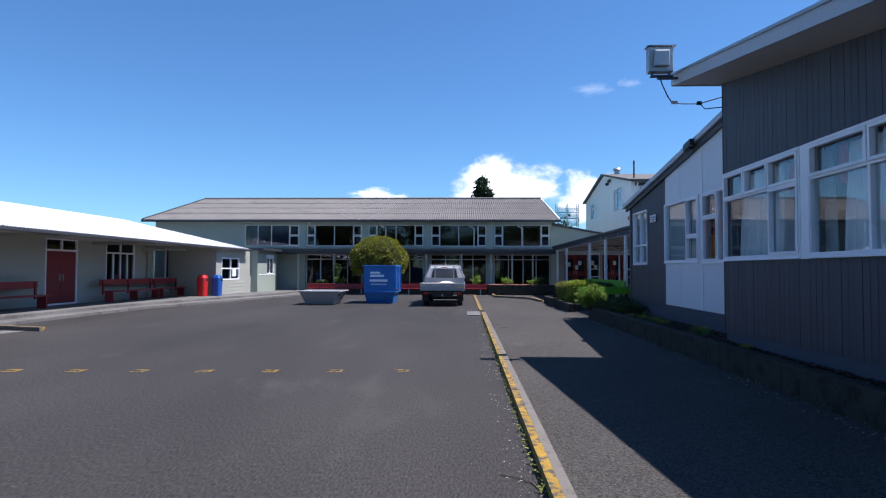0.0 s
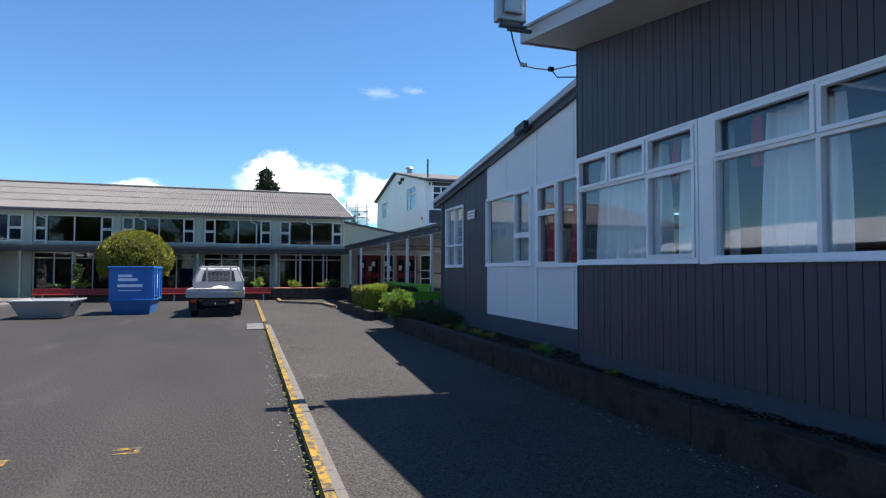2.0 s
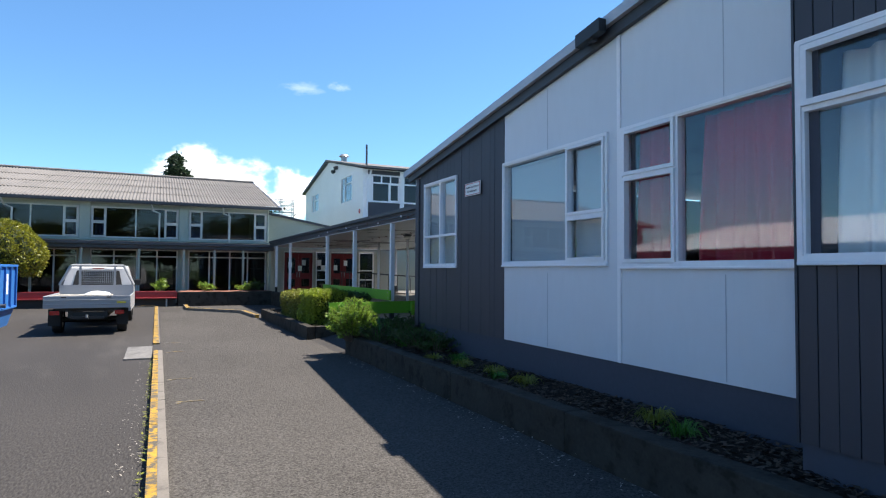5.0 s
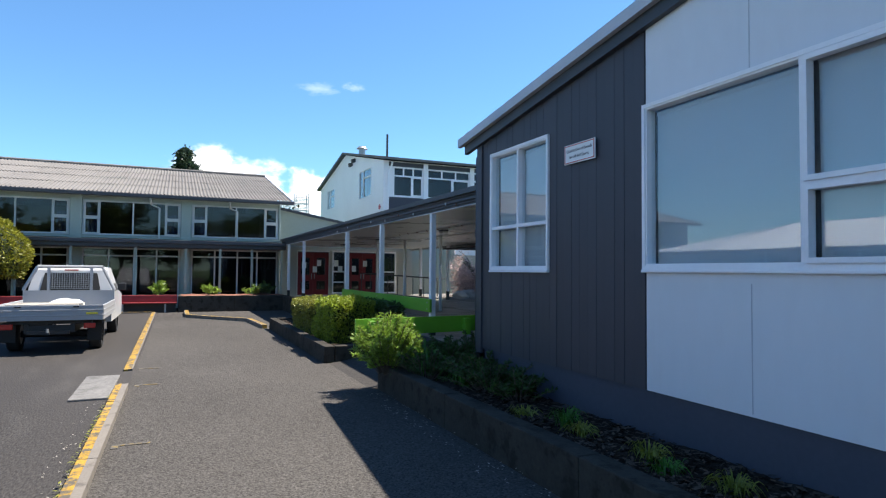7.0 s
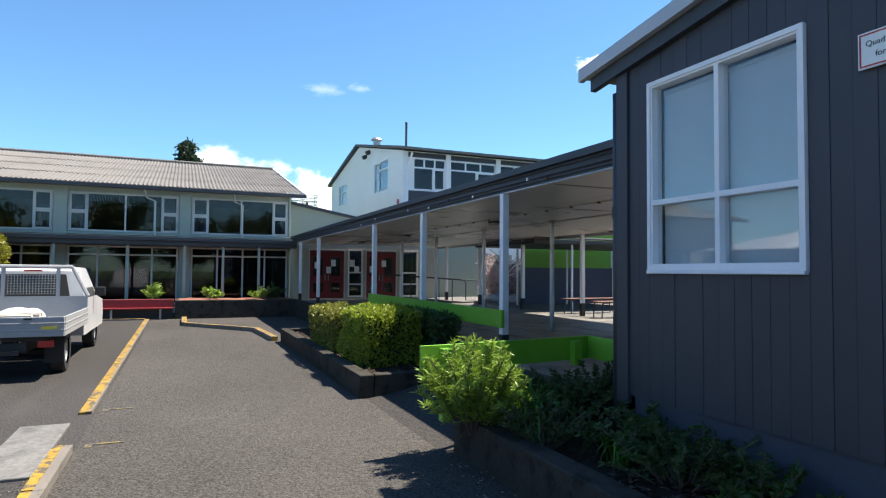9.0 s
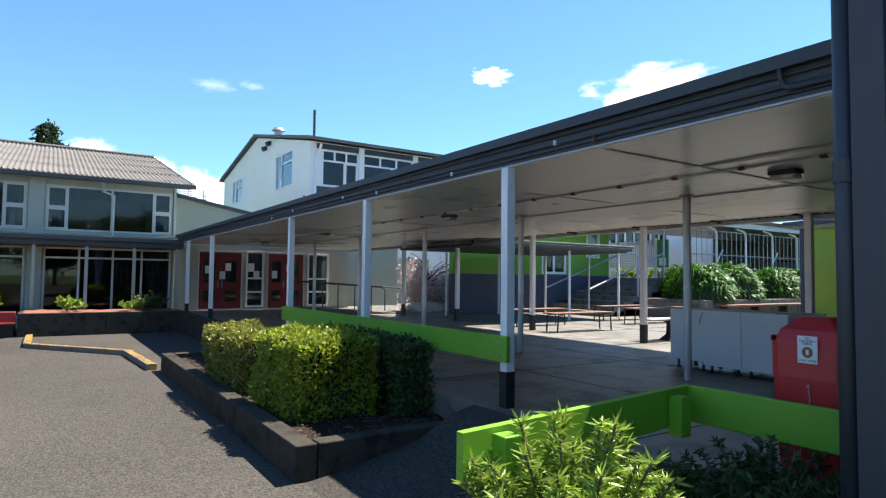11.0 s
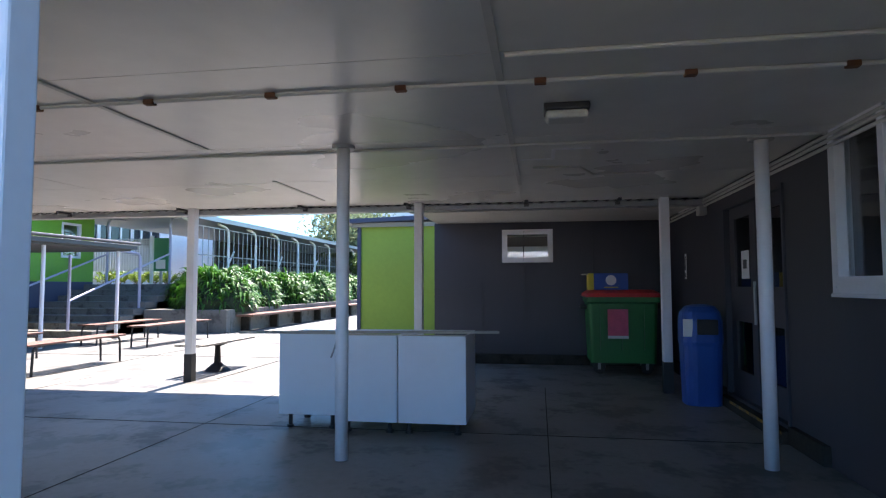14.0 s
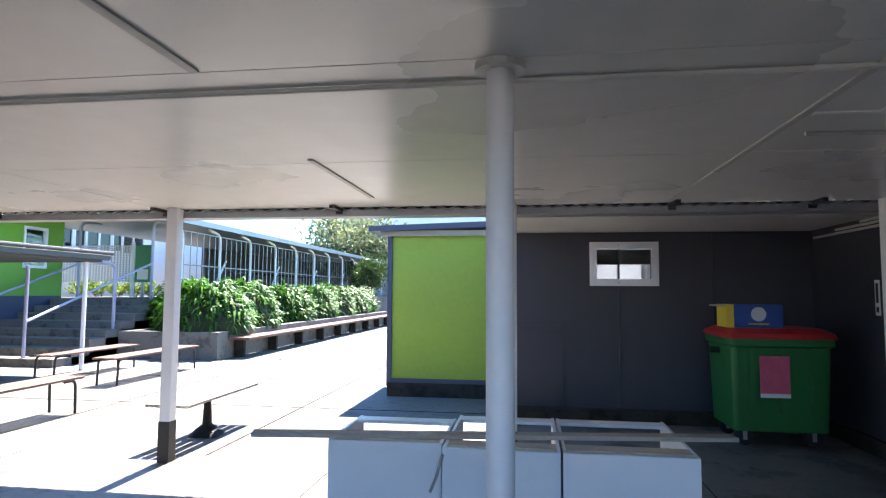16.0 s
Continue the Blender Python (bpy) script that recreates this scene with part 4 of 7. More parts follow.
prism(bm, [(EY - 0.1, EZ - 0.16), (RY, RZ - 0.14), (57.5, EZ - 0.16), (57.5, EZ + 0.05), (RY, RZ + 0.08), (EY - 0.1, EZ + 0.05)], "x", 6.06, 6.13)
part("barge_board", bm, "far_white", hall, "white barge board at the gable end")
bm = bmesh.new()
prism(bm, [(EY - 0.1, EZ - 0.16), (RY, RZ - 0.14), (57.5, EZ - 0.16), (57.5, EZ + 0.05), (RY, RZ + 0.08), (EY - 0.1, EZ + 0.05)], "x", -21.35, -21.28)
part("barge_board", bm, "fascia", hall)
bm = bmesh.new()
prism(bm, [(FY + 0.2, 4.70), (57, 4.70), (RY, 7.1)], "x", 5.46, 5.66)
part("gable", bm, "pale_green", hall)


def bay_upper(n, a, b, z0, z1, style):
    w = (b - a)
    s = 0.56
    if style == 0:
        cuts = [(a, a + 0.85, 0), (a + 0.85, a + 1.75, 0), (a + 1.75, b - 0.65, 0), (b - 0.65, b, 1)]
    else:
        cuts = [(a, a + s, 1), (a + s, a + w / 2, 0), (a + w / 2, b - s, 0), (b - s, b, 1)]
    lights = []
    for u0, u1, split in cuts:
        if split:
            zm2 = (z0 + z1) / 2
            lights += [(u0, u1, zm2, z1, True), (u0, u1, z0, zm2, True)]
        else:
            lights.append((u0, u1, z0, z1, False))
    window("window", "y", FY, -1, lights, "", mat="old_white", frame_w=0.05, sill=False, glass="glass_dark", parent=hall)


for i, (a, b) in enumerate(BAYS):
    bay_upper(i, a + 0.02, b - 0.02, 3.08, 4.45, 0 if i == 0 else 1)
for i, (a, b) in enumerate(BAYS[1:]):
    cuts = [a + 0.02, a + 0.95, a + 1.9, a + 2.75, b - 0.02]
    lights = [(p, r, 0.37, 2.20, False) for p, r in zip(cuts, cuts[1:])] + [(p, r, 2.20, 2.50, False) for p, r in zip(cuts, cuts[1:])]
    window("window", "y", FY, -1, lights, "", mat="old_white", frame_w=0.055, sill=False, glass="glass_dark", parent=hall)
# downpipes and porch posts of the hall
for x in (-9.9, -5.2, 0.6, 3.75):
    bm = pipe(bmesh.new(), [(x - 0.35, EY - 0.05, EZ - 0.2), (x - 0.3, FY - 0.05, EZ - 0.42), (x, FY - 0.13, EZ - 0.55), (x, FY - 0.13, 2.95)], 0.04)
    part("downpipe", bm, "old_white", hall, "cream downpipe")
for x in (-12.2, -10.7, -8.4, -6.58, -4.3, -2.46, -0.2, 1.66, 3.0, 4.3, 5.55):
    part("porch_post", boxes((x - 0.045, 38.3, 0, x + 0.045, 38.39, 2.6)), "pale_green", hall)
for a, b in ((-14.5, -13.0), (-10.4, -9.9), (-7.4, -6.9), (-6.3, -5.8), (-3.2, -2.8), (-2.1, -1.7), (0.9, 1.4), (2.0, 2.5), (5.0, 5.5), (-13.0, -11.2)):
    q = curtain(bmesh.new(), "y", FY + 0.32, a, b, 3.0, 4.0 if a > -11 else 4.45, amp=0.035)
    solid("curtain", q, "curtain_blue", "blue curtain behind the upper window", "curtain", kind="", smooth=True, group="blue curtains")

# pale green wing with a sloping top, and the entrance under the covered way
wing = thing("entrance_wing", "pale green wing with a sloping roof and two red entrance doors", "building")
bm = bmesh.new()
prism(bm, [(5.70, 0), (15.2, 0), (15.2, 3.2), (9.0, 4.0), (5.70, 4.62)], "y", 40.9, 42.6)
part("wall", bm, "pale_green", wing)
bm = bmesh.new()
prism(bm, [(5.68, 4.60), (9.0, 3.98), (15.3, 3.18), (15.3, 3.30), (9.0, 4.10), (5.68, 4.72)], "y", 40.75, 42.8)
part("roof_edge", bm, "fascia", wing)
bm = bmesh.new()
wall_cells(bm, "y", 39.55, 39.75, 5.68, 12.2, 2.75, [(6.45, 8.0, FLOOR, 2.58), (8.15, 8.75, FLOOR + 0.1, 2.58), (8.9, 10.35, FLOOR, 2.58), (10.5, 11.3, FLOOR + 0.1, 2.58)], base=0)
part("front", bm, "cream", wing)
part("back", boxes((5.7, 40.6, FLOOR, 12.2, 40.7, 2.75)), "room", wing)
for a, b in ((6.45, 8.0), (8.9, 10.35)):
    mid = (a + b) / 2
    for u0, u1 in ((a + 0.04, mid - 0.005), (mid + 0.005, b - 0.04)):
        q = bmesh.new()
        wall_cells(q, "y", 39.62, 39.67, u0, u1, 2.50, [(u0 + 0.16, u1 - 0.16, 1.45, 2.25), (u0 + 0.16, u1 - 0.16, 0.75, 1.15)], base=FLOOR + 0.02)
        d = part("door", q, "red_door", wing, "red painted entrance door with glass panels")
        for z0, z1 in ((1.45, 2.25), (0.75, 1.15)):
            p = part("pane", boxes((u0 + 0.16, 39.64, z0, u1 - 0.16, 39.646, z1)), "glass_dark", d)
            p.visible_shadow = False
        part("handle", boxes((mid - 0.09 if u1 < mid else mid + 0.05, 39.58, 1.25, mid - 0.06 if u1 < mid else mid + 0.08, 39.61, 1.5)), "steel", d)
    part("door_frame", ring(bmesh.new(), "y", 39.53, 39.70, a, b, FLOOR, 2.58, 0.04), "old_white", wing)
for a, b in ((8.15, 8.75), (10.5, 11.3)):
    window("side_light", "y", 39.55, -1, [(a, b, 1.6, 2.56, False), (a, b, 1.1, 1.6, False), (a, b, 0.58, 1.1, False)], "", frame_w=0.06, sill=False, glass="glass_dark", parent=wing)
for i, (x, z) in enumerate(((8.3, 2.0), (8.5, 1.72), (9.2, 1.75), (9.75, 2.0), (6.8, 1.9), (7.5, 2.0), (7.3, 1.7))):
    solid("notice", boxes((x - 0.11, 39.525, z - 0.15, x + 0.11, 39.529, z + 0.15)) if 8.1 < x < 8.8 else boxes((x - 0.10, 39.605, z - 0.14, x + 0.10, 39.609, z + 0.14)), "paper", "white paper notice taped to the entrance glass", "notice", kind="", group="entrance notices")
rail = thing("entrance_ramp", "concrete entrance ramp with dark pipe handrails", "ramp")
bm = bmesh.new()
prism(bm, [(8.6, FLOOR), (12.4, FLOOR), (8.6, FLOOR + 0.28)], "y", 35.2, 36.6)
part("ramp_slab", bm, "concrete", rail)
for y in (35.25, 36.55):
    part("handrail", pipe(bmesh.new(), bend((8.6, y, 1.55), (12.3, y, 1.32), (12.3, y, 0.5), 0.2), 0.022), "steel_dark", rail)
    for x in (8.7, 9.9, 11.1):
        part("rail_post", tube(bmesh.new(), (x, y, 0.5), (x, y, 1.5 - (x - 8.6) * 0.06), 0.02, 8), "steel_dark", rail)

# ---- white gabled block behind ----
wb = thing("white_building", "tall white weatherboard building with a gabled roof and ribbon windows", "building")
bm = bmesh.new()
holes = [(45.1, 47.6, 6.1, 7.8), (54.0, 56.2, 6.2, 7.6)]


def gable_top(y):
    return 7.80 + (y - 42.8) * 0.205 if y < 51 else 9.48 - (y - 51) * 0.19


for y0, y1 in ((42.8, 51.0), (51.0, 58.5)):
    wall_cells(bm, "x", 11.7, 11.9, y0, y1, gable_top, [h for h in holes if y0 < h[0] < y1], base=0)
wall_cells(bm, "y", 42.8, 43.0, 11.9, 30, 7.8, [(12.3, 14.05, 5.85, 7.45), (14.35, 17.0, 5.85, 7.45), (17.3, 20.0, 5.85, 7.45), (20.3, 23.0, 5.85, 7.45), (12.6, 13.6, 1.75, 2.45), (13.9, 14.9, 1.75, 2.45)], base=0)
box(bm, 11.9, 58.3, 0, 30, 58.5, 8.0)
box(bm, 29.8, 43, 0, 30, 58.3, 8.0)
part("wall", bm, "far_white", wb)
bm = bmesh.new()
for y0, y1 in ((42.8, 51.0), (51.0, 58.5)):
    n = 26
    for i in range(44):
        z = 4.2 + i * 0.125
        ys_ = [y for y in (y0 + (y1 - y0) * k / 40 for k in range(41)) if gable_top(y) > z + 0.02 and not any(h[0] - 0.1 < y < h[1] + 0.1 and h[2] - 0.15 < z < h[3] + 0.1 for h in holes)]
        run = []
        for k, y in enumerate(ys_):
            if run and y - run[-1] > (y1 - y0) / 40 * 1.5:
                box(bm, 11.685, run[0], z, 11.70, run[-1], z + 0.02)
                run = []
            run.append(y)
        if len(run) > 1:
            box(bm, 11.685, run[0], z, 11.70, run[-1], z + 0.02)
part("weatherboard_edge", bm, "far_white", wb)
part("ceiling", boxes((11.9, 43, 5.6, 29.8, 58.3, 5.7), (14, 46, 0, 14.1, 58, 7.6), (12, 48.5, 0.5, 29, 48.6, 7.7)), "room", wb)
for y0, y1, z0, z1 in ((42.3, 51.0, 7.78, 9.52), (51.0, 58.9, 9.52, 7.95)):
    bm = bmesh.new()
    prism(bm, [(y0, z0), (y1, z1), (y1, z1 + 0.14), (y0, z0 + 0.14)], "x", 11.45, 30.3)
    part("roof", bm, "roof_grey" if y0 < 50 else "fascia", wb)
part("spandrel", boxes((12.0, 42.76, 4.9, 23, 42.8, 5.78), (12.0, 42.76, 7.5, 23, 42.8, 7.74)), "cladding", wb, "dark grey panel under the windows")
for x in (14.2, 17.15, 20.15, 23.1):
    part("mullion_post", boxes((x - 0.13, 42.68, 4.9, x + 0.13, 42.78, 7.76)), "far_white", wb)
for a, b in ((12.3, 14.05), (14.35, 17.0), (17.3, 20.0), (20.3, 23.0)):
    c = (a + b) / 2 + 0.2
    window("window", "y", 42.8, -1, [(a, c, 5.85, 6.98, False), (c, b, 5.85, 6.98, True)] + [(a + (b - a) * k / 3, a + (b - a) * (k + 1) / 3, 6.98, 7.45, False) for k in range(3)], "", frame_w=0.07, sill=True, glass="glass_dark", parent=wb)
for a, b, c, d in holes:
    m3 = a + (b - a) * 0.66
    window("window", "x", 11.7, -1, [(a, m3, c, d - 0.5, False), (m3, b, c, d, False), (a, m3, d - 0.5, d, False)], "", frame_w=0.07, sill=False, parent=wb)
window("window", "y", 42.8, -1, [(12.6, 13.6, 1.75, 2.45, False), (13.9, 14.9, 1.75, 2.45, False)], "", frame_w=0.06, glass="glass_dark", parent=wb)
part("roof_vent", tube(tube(bmesh.new(), (12.6, 50.2, 9.4), (12.6, 50.2, 9.85), 0.22, 14), (12.6, 50.2, 9.85), (12.6, 50.2, 10.0), 0.38, 14, 0.25), "steel", wb)
part("flue", tube(bmesh.new(), (12.1, 43.4, 7.9), (12.1, 43.4, 9.4), 0.06, 10), "steel_dark", wb)
part("downpipe", pipe(bmesh.new(), [(12.15, 42.6, 7.7), (12.1, 42.7, 7.4), (11.95, 42.74, 7.1), (11.95, 42.74, 4.5)], 0.06), "far_white", wb)
part("alarm_bell", tube(bmesh.new(), (11.66, 43.4, 5.25), (11.70, 43.4, 5.25), 0.14, 16), "red_plastic", wb, "red round alarm bell")
for y, z in ((49.3, 8.6), (48.6, 8.75)):
    part("spotlight", tube(bmesh.new(), (11.7, y, z), (11.45, y, z - 0.1), 0.13, 10), "steel_dark", wb)
part("wall_low", boxes((12.0, 42.70, FLOOR, 18, 42.78, 2.6)), "cream", wb)

# ---- long low block along the other side, with a white roof and a verandah ----
LX = -14.9
low = thing("low_building", "long low cream building with a white corrugated verandah roof", "building")
PLAT = 0.18
bm = bmesh.new()
doors = (20.85, 22.62)
wall_cells(bm, "x", LX - 0.2, LX, 2, 31, 2.95, [(doors[0], doors[1], PLAT, 2.62), (24.5, 26.6, 0.85, 2.62), (28.3, 30.2, 1.05, 2.6)], base=0)
box(bm, -22.5, 2, 0, -22.3, 36, 2.9)
box(bm, -22.5, 1.8, 0, LX, 2, 2.9)
part("wall", bm, "cream", low)
part("inner_wall", boxes((-18, 2, 0, -17.9, 33, 2.9)), "room", low)
bm = bmesh.new()
wall_cells(bm, "x", -12.7, -12.5, 30.0, 33.7, 2.62, [(30.55, 32.9, 0.98, 2.1)], base=0)
box(bm, LX - 0.2, 29.85, 0, -12.5, 30.0, 2.62)
box(bm, -12.7, 33.7, 0, -12.5, 34.9, 2.6)
part("porch_room", bm, "cream", low)
part("porch_lining", lap_boards(bmesh.new(), "x", -12.5, 1, 30.0, 33.7, 0.2, 0.92, 0.15), "cream", low)
bm = bmesh.new()
corrugated(bm, (-12.25, 3, 2.66), (0, 1, 0), 27.0, (-5.2, 0, 1.36), 0.076 * 2, 0.02, per=6, rows=2)
part("roof", bm, "roof_white", low, "sunlit white corrugated steel roof", smooth=True)
bm = bmesh.new()
n = 30
for i in range(n):
    ya, yb = 30.0 + 3.9 * i / n, 30.0 + 3.9 * (i + 1) / n
    ta, tb2 = 1 - i / n, 1 - (i + 1) / n
    vs = [(-12.25, ya, 2.66), (-12.25, yb, 2.66), (-12.25 - 5.2 * tb2, yb, 2.66 + 1.36 * tb2), (-12.25 - 5.2 * ta, ya, 2.66 + 1.36 * ta)]
    k = 0.02 * (i % 2)
    ngon(bm, [(v[0], v[1], v[2] + k) for v in vs])
part("roof_hip", bm, "roof_white", low)
part("roof_back", ngon(ngon(bmesh.new(), [(-17.45, 3, 4.02), (-17.45, 30, 4.02), (-22.8, 34, 2.7), (-22.8, 3, 2.7)]), [(-17.45, 30, 4.03), (-12.25, 33.9, 2.66), (-22.8, 34, 2.7)]), "roof_white", low)
part("gutter", boxes((-12.25, 3, 2.52, -12.13, 33.9, 2.63), bevel=0.02), "steel_dark", low, "dark gutter")
part("verandah_ceiling", boxes((LX, 3, 2.60, -12.25, 33.8, 2.63)), "old_white", low)
for y in (6, 9, 12, 15, 17.9, 23.6, 27.6):
    part("rafter", boxes((LX, y - 0.05, 2.48, -12.3, y + 0.05, 2.6)), "cream", low)
for y in (8, 13):
    part("verandah_post", boxes((-12.42, y - 0.05, 0.05, -12.32, y + 0.05, 2.55), bevel=0.01), "cream", low)
part("brace", boxes((LX, 27.25, 2.36, -12.9, 27.33, 2.44)), "old_white", low)
dr = part("door", boxes((LX - 0.06, doors[0] + 0.06, PLAT + 0.02, LX - 0.02, 21.73, 2.14), bevel=0.004), "red_door", low, "red painted double door leaf")
part("handle", boxes((LX - 0.02, 21.62, 1.05, LX + 0.02, 21.67, 1.3)), "steel", dr)
dr = part("door", boxes((LX - 0.06, 21.74, PLAT + 0.02, LX - 0.02, doors[1] - 0.06, 2.14), bevel=0.004), "red_door", low, "red painted double door leaf")
part("handle", boxes((LX - 0.02, 21.8, 1.05, LX + 0.02, 21.85, 1.3)), "steel", dr)
part("door_frame", ring(bmesh.new(), "x", LX + 0.02, LX - 0.1, doors[0], doors[1], PLAT, 2.62, 0.06), "white", low)
part("door_transom", boxes((LX - 0.1, doors[0] + 0.06, 2.15, LX + 0.015, doors[1] - 0.06, 2.22), (LX - 0.1, 21.7, 2.22, LX + 0.015, 21.77, 2.56)), "white", low)
p = part("pane", boxes((LX - 0.05, doors[0] + 0.06, 2.22, LX - 0.044, doors[1] - 0.06, 2.56)), "glass_dark", low)
p.visible_shadow = False
window("window", "x", LX, 1, [(24.5 + 0.525 * k, 24.5 + 0.525 * (k + 1), 0.85, 2.18, False) for k in range(4)] + [(24.5, 25.55, 2.18, 2.62, False), (25.55, 26.6, 2.18, 2.62, False)], "", frame_w=0.06, sill=False, glass="glass_dark", parent=low)
window("window", "x", LX, 1, [(28.3, 29.5, 1.05, 2.6, False), (29.5, 30.2, 1.05, 2.6, False)], "", frame_w=0.06, sill=False, glass="glass_dark", parent=low)
window("window", "x", -12.5, 1, [(30.55, 31.75, 1.55, 2.1, False), (31.75, 32.9, 1.55, 2.1, False), (30.55, 31.75, 0.98, 1.55, False), (31.75, 32.9, 0.98, 1.55, False)], "", frame_w=0.06, sill=False, glass="glass_dark", parent=low)
solid("notice", boxes((-12.49, 31.95, 1.12, -12.482, 32.45, 1.52)), "paper", "white and red notice stuck on the porch window", "notice", kind="")
part("downpipe", tube(bmesh.new(), (LX + 0.06, 27.7, 0.2), (LX + 0.06, 27.7, 2.5), 0.045, 10), "cream", low)
kiosk = thing("kiosk", "small pale green flat-roofed annexe with a narrow window", "annexe")
bm = bmesh.new()
wall_cells(bm, "x", -12.3, -12.1, 34.9, 38.4, 2.62, [(36.4, 37.6, 1.25, 2.2)], base=0.1)
box(bm, -14.5, 34.75, 0.1, -12.1, 34.9, 2.62)
part("wall", bm, "pale_green", kiosk)
part("roof", boxes((-15, 34.6, 2.62, -11.7, 39.2, 2.76), bevel=0.01), "fascia", kiosk, "flat dark-edged roof")
part("panel_strip", boxes((-12.1, 34.95, 1.18, -12.085, 38.35, 1.22), (-12.1, 36.3, 2.22, -12.08, 37.7, 2.4)), "white", kiosk)
window("window", "x", -12.1, 1, [(36.4, 37.0, 1.25, 2.2, False), (37.0, 37.6, 1.25, 2.2, False)], "", frame_w=0.05, sill=False, glass="glass_dark", parent=kiosk)
part("back", boxes((-14.6, 34.9, 0.1, -14.5, 39, 2.62)), "room", kiosk)
# raised walkway and its lower concrete edge
bm = bmesh.new()
prism(bm, [(-15, 1), (-12.05, 1), (-12.05, 22), (-10.95, 27.4), (-9.8, 33), (-8.9, 38.4), (-15, 38.4)], "z", -0.1, 0.085)
solid("walkway_edge", bm, "concrete", "pale concrete apron along the verandah", "walkway")
bm = bmesh.new()
prism(bm, [(-14.95, 1), (-12.75, 1), (-12.75, 22), (-11.75, 27.4), (-10.6, 33), (-9.8, 39.4), (-14.95, 39.4)], "z", 0, PLAT)
solid("walkway", bm, "concrete", "raised concrete walkway with a worn pale edge", "walkway")


def red_bench(y0, y1, x=-14.15, turn=0):
    b = thing("bench", "long red-painted timber bench with a backrest", "bench", (x, (y0 + y1) / 2, PLAT), group="red benches")
    L = (y1 - y0) / 2
    for k in range(2):
        part("seat_plank", boxes((-0.22 + 0.23 * k, -L, 0.40, -0.01 + 0.23 * k, L, 0.45), bevel=0.006), "red_bench", b)
    part("backrest", boxes((-0.34, -L, 0.66, -0.30, L, 0.90), bevel=0.006), "red_bench", b)
    n = max(2, round(2 * L / 1.4))
    for k in range(n):
        y = -L + 0.15 + (2 * L - 0.3) * k / (n - 1)
        part("leg", boxes((-0.18, y - 0.04, 0, 0.14, y + 0.04, 0.40), bevel=0.005), "red_bench", b)
        part("back_support", boxes((-0.30, y - 0.035, 0.3, -0.24, y + 0.035, 0.86)), "red_bench", b)
    return b


red_bench(23.4, 27.3)
red_bench(27.4, 29.75)
red_bench(16.6, 19.9)

# ---- planters in front of the two-storey block ----
pl = thing("red_planter", "long raised planter with red boards and a seat ledge", "planter", kind="structure")
part("body", boxes((-9.6, 36.75, 0, 1.32, 38.0, 0.62)), "black", pl)
part("board", boxes((-9.65, 36.62, 0.36, 1.36, 36.75, 0.66), bevel=0.01), "red_bench", pl, "red painted board")
part("ledge", boxes((-9.65, 36.42, 0.34, 1.36, 36.72, 0.39), bevel=0.008), "red_bench", pl)
for i in range(8):
    x = -9.2 + i * 1.45
    part("leg", boxes((x - 0.03, 36.5, 0, x + 0.03, 36.56, 0.34)), "steel", pl)
low_wall("planter_wall", [(1.40, 36.55, 5.5, 36.75)], "dark concrete planter wall in front of the windows", height=0.62)
solid("planter_side", boxes((1.40, 36.75, 0, 1.55, 38.0, 0.62), (5.35, 29.0, 0, 5.549, 38, 0.60)), "concrete_old", "dark concrete side walls of the bed and terrace", "low wall")
soil("planting_bed", -9.6, 36.75, 1.3, 38.0, 0.60, "dark soil in the red planter", n=0.3)
soil("planting_bed", 1.5, 36.75, 5.4, 38.2, 0.62, "red bark mulch in the raised bed", mat="red_mulch", n=0.2)

# ---- lime and navy classroom, steps and upper walkway beyond the courtyard ----
gb = thing("lime_building", "classroom block with a lime green upper wall over navy", "building")
bm = bmesh.new()
wall_cells(bm, "y", 34.2, 34.4, 13.65, 21.5, 1.86, [], base=0)
part("lower_wall", bm, "navy", gb)
bm = bmesh.new()
wall_cells(bm, "y", 34.2, 34.4, 13.65, 21.5, 4.3, [(17.8, 19.0, 1.95, 2.9), (20.2, 20.9, 2.6, 3.6)], base=1.86)
part("upper_wall", bm, "lime", gb)
part("side_wall", prism(bmesh.new(), [(13.66, 34.402), (13.86, 34.402), (15.36, 36.6), (15.16, 36.6)], "z", 0, 4.3), "cream", gb)
part("side_wall", boxes((21.3, 34.402, 0, 21.5, 36.4, 4.3), (15.3, 36.402, 0, 21.5, 36.6, 4.3)), "lime", gb)
part("roof", prism(bmesh.new(), [(13.4, 33.9), (21.8, 33.9), (21.8, 36.8), (15.0, 36.8)], "z", 4.302, 4.45), "fascia", gb)
window("window", "y", 34.2, -1, [(17.8, 18.4, 1.95, 2.9, False), (18.4, 19.0, 1.95, 2.9, False)], "", frame_w=0.07, glass="glass_dark", parent=gb)
window("window", "y", 34.2, -1, [(20.2, 20.9, 2.6, 3.6, False)], "", frame_w=0.07, parent=gb, sill=False)
sh = thing("shelter", "low flat steel shelter roof on thin white posts", "shelter")
part("roof", boxes((11.4, 30.0, 2.56, 17.6, 33.9, 2.62), (11.4, 29.9, 2.60, 17.7, 30.0, 2.70), bevel=0.008), "steel_dark", sh)
part("gutter_pipe", tube(bmesh.new(), (11.4, 29.86, 2.74), (17.7, 29.86, 2.74), 0.035, 8), "steel_dark", sh)
for x in (13.0, 15.2, 17.4):
    part("post", tube(bmesh.new(), (x, 30.2, FLOOR), (x, 30.2, 2.58), 0.04, 10), "white", sh)
    part("post", tube(bmesh.new(), (x, 33.6, FLOOR), (x, 33.6, 2.58), 0.04, 10), "white", sh)
st = thing("stairs", "broad weathered concrete steps up from the courtyard", "stairs", kind="structure")
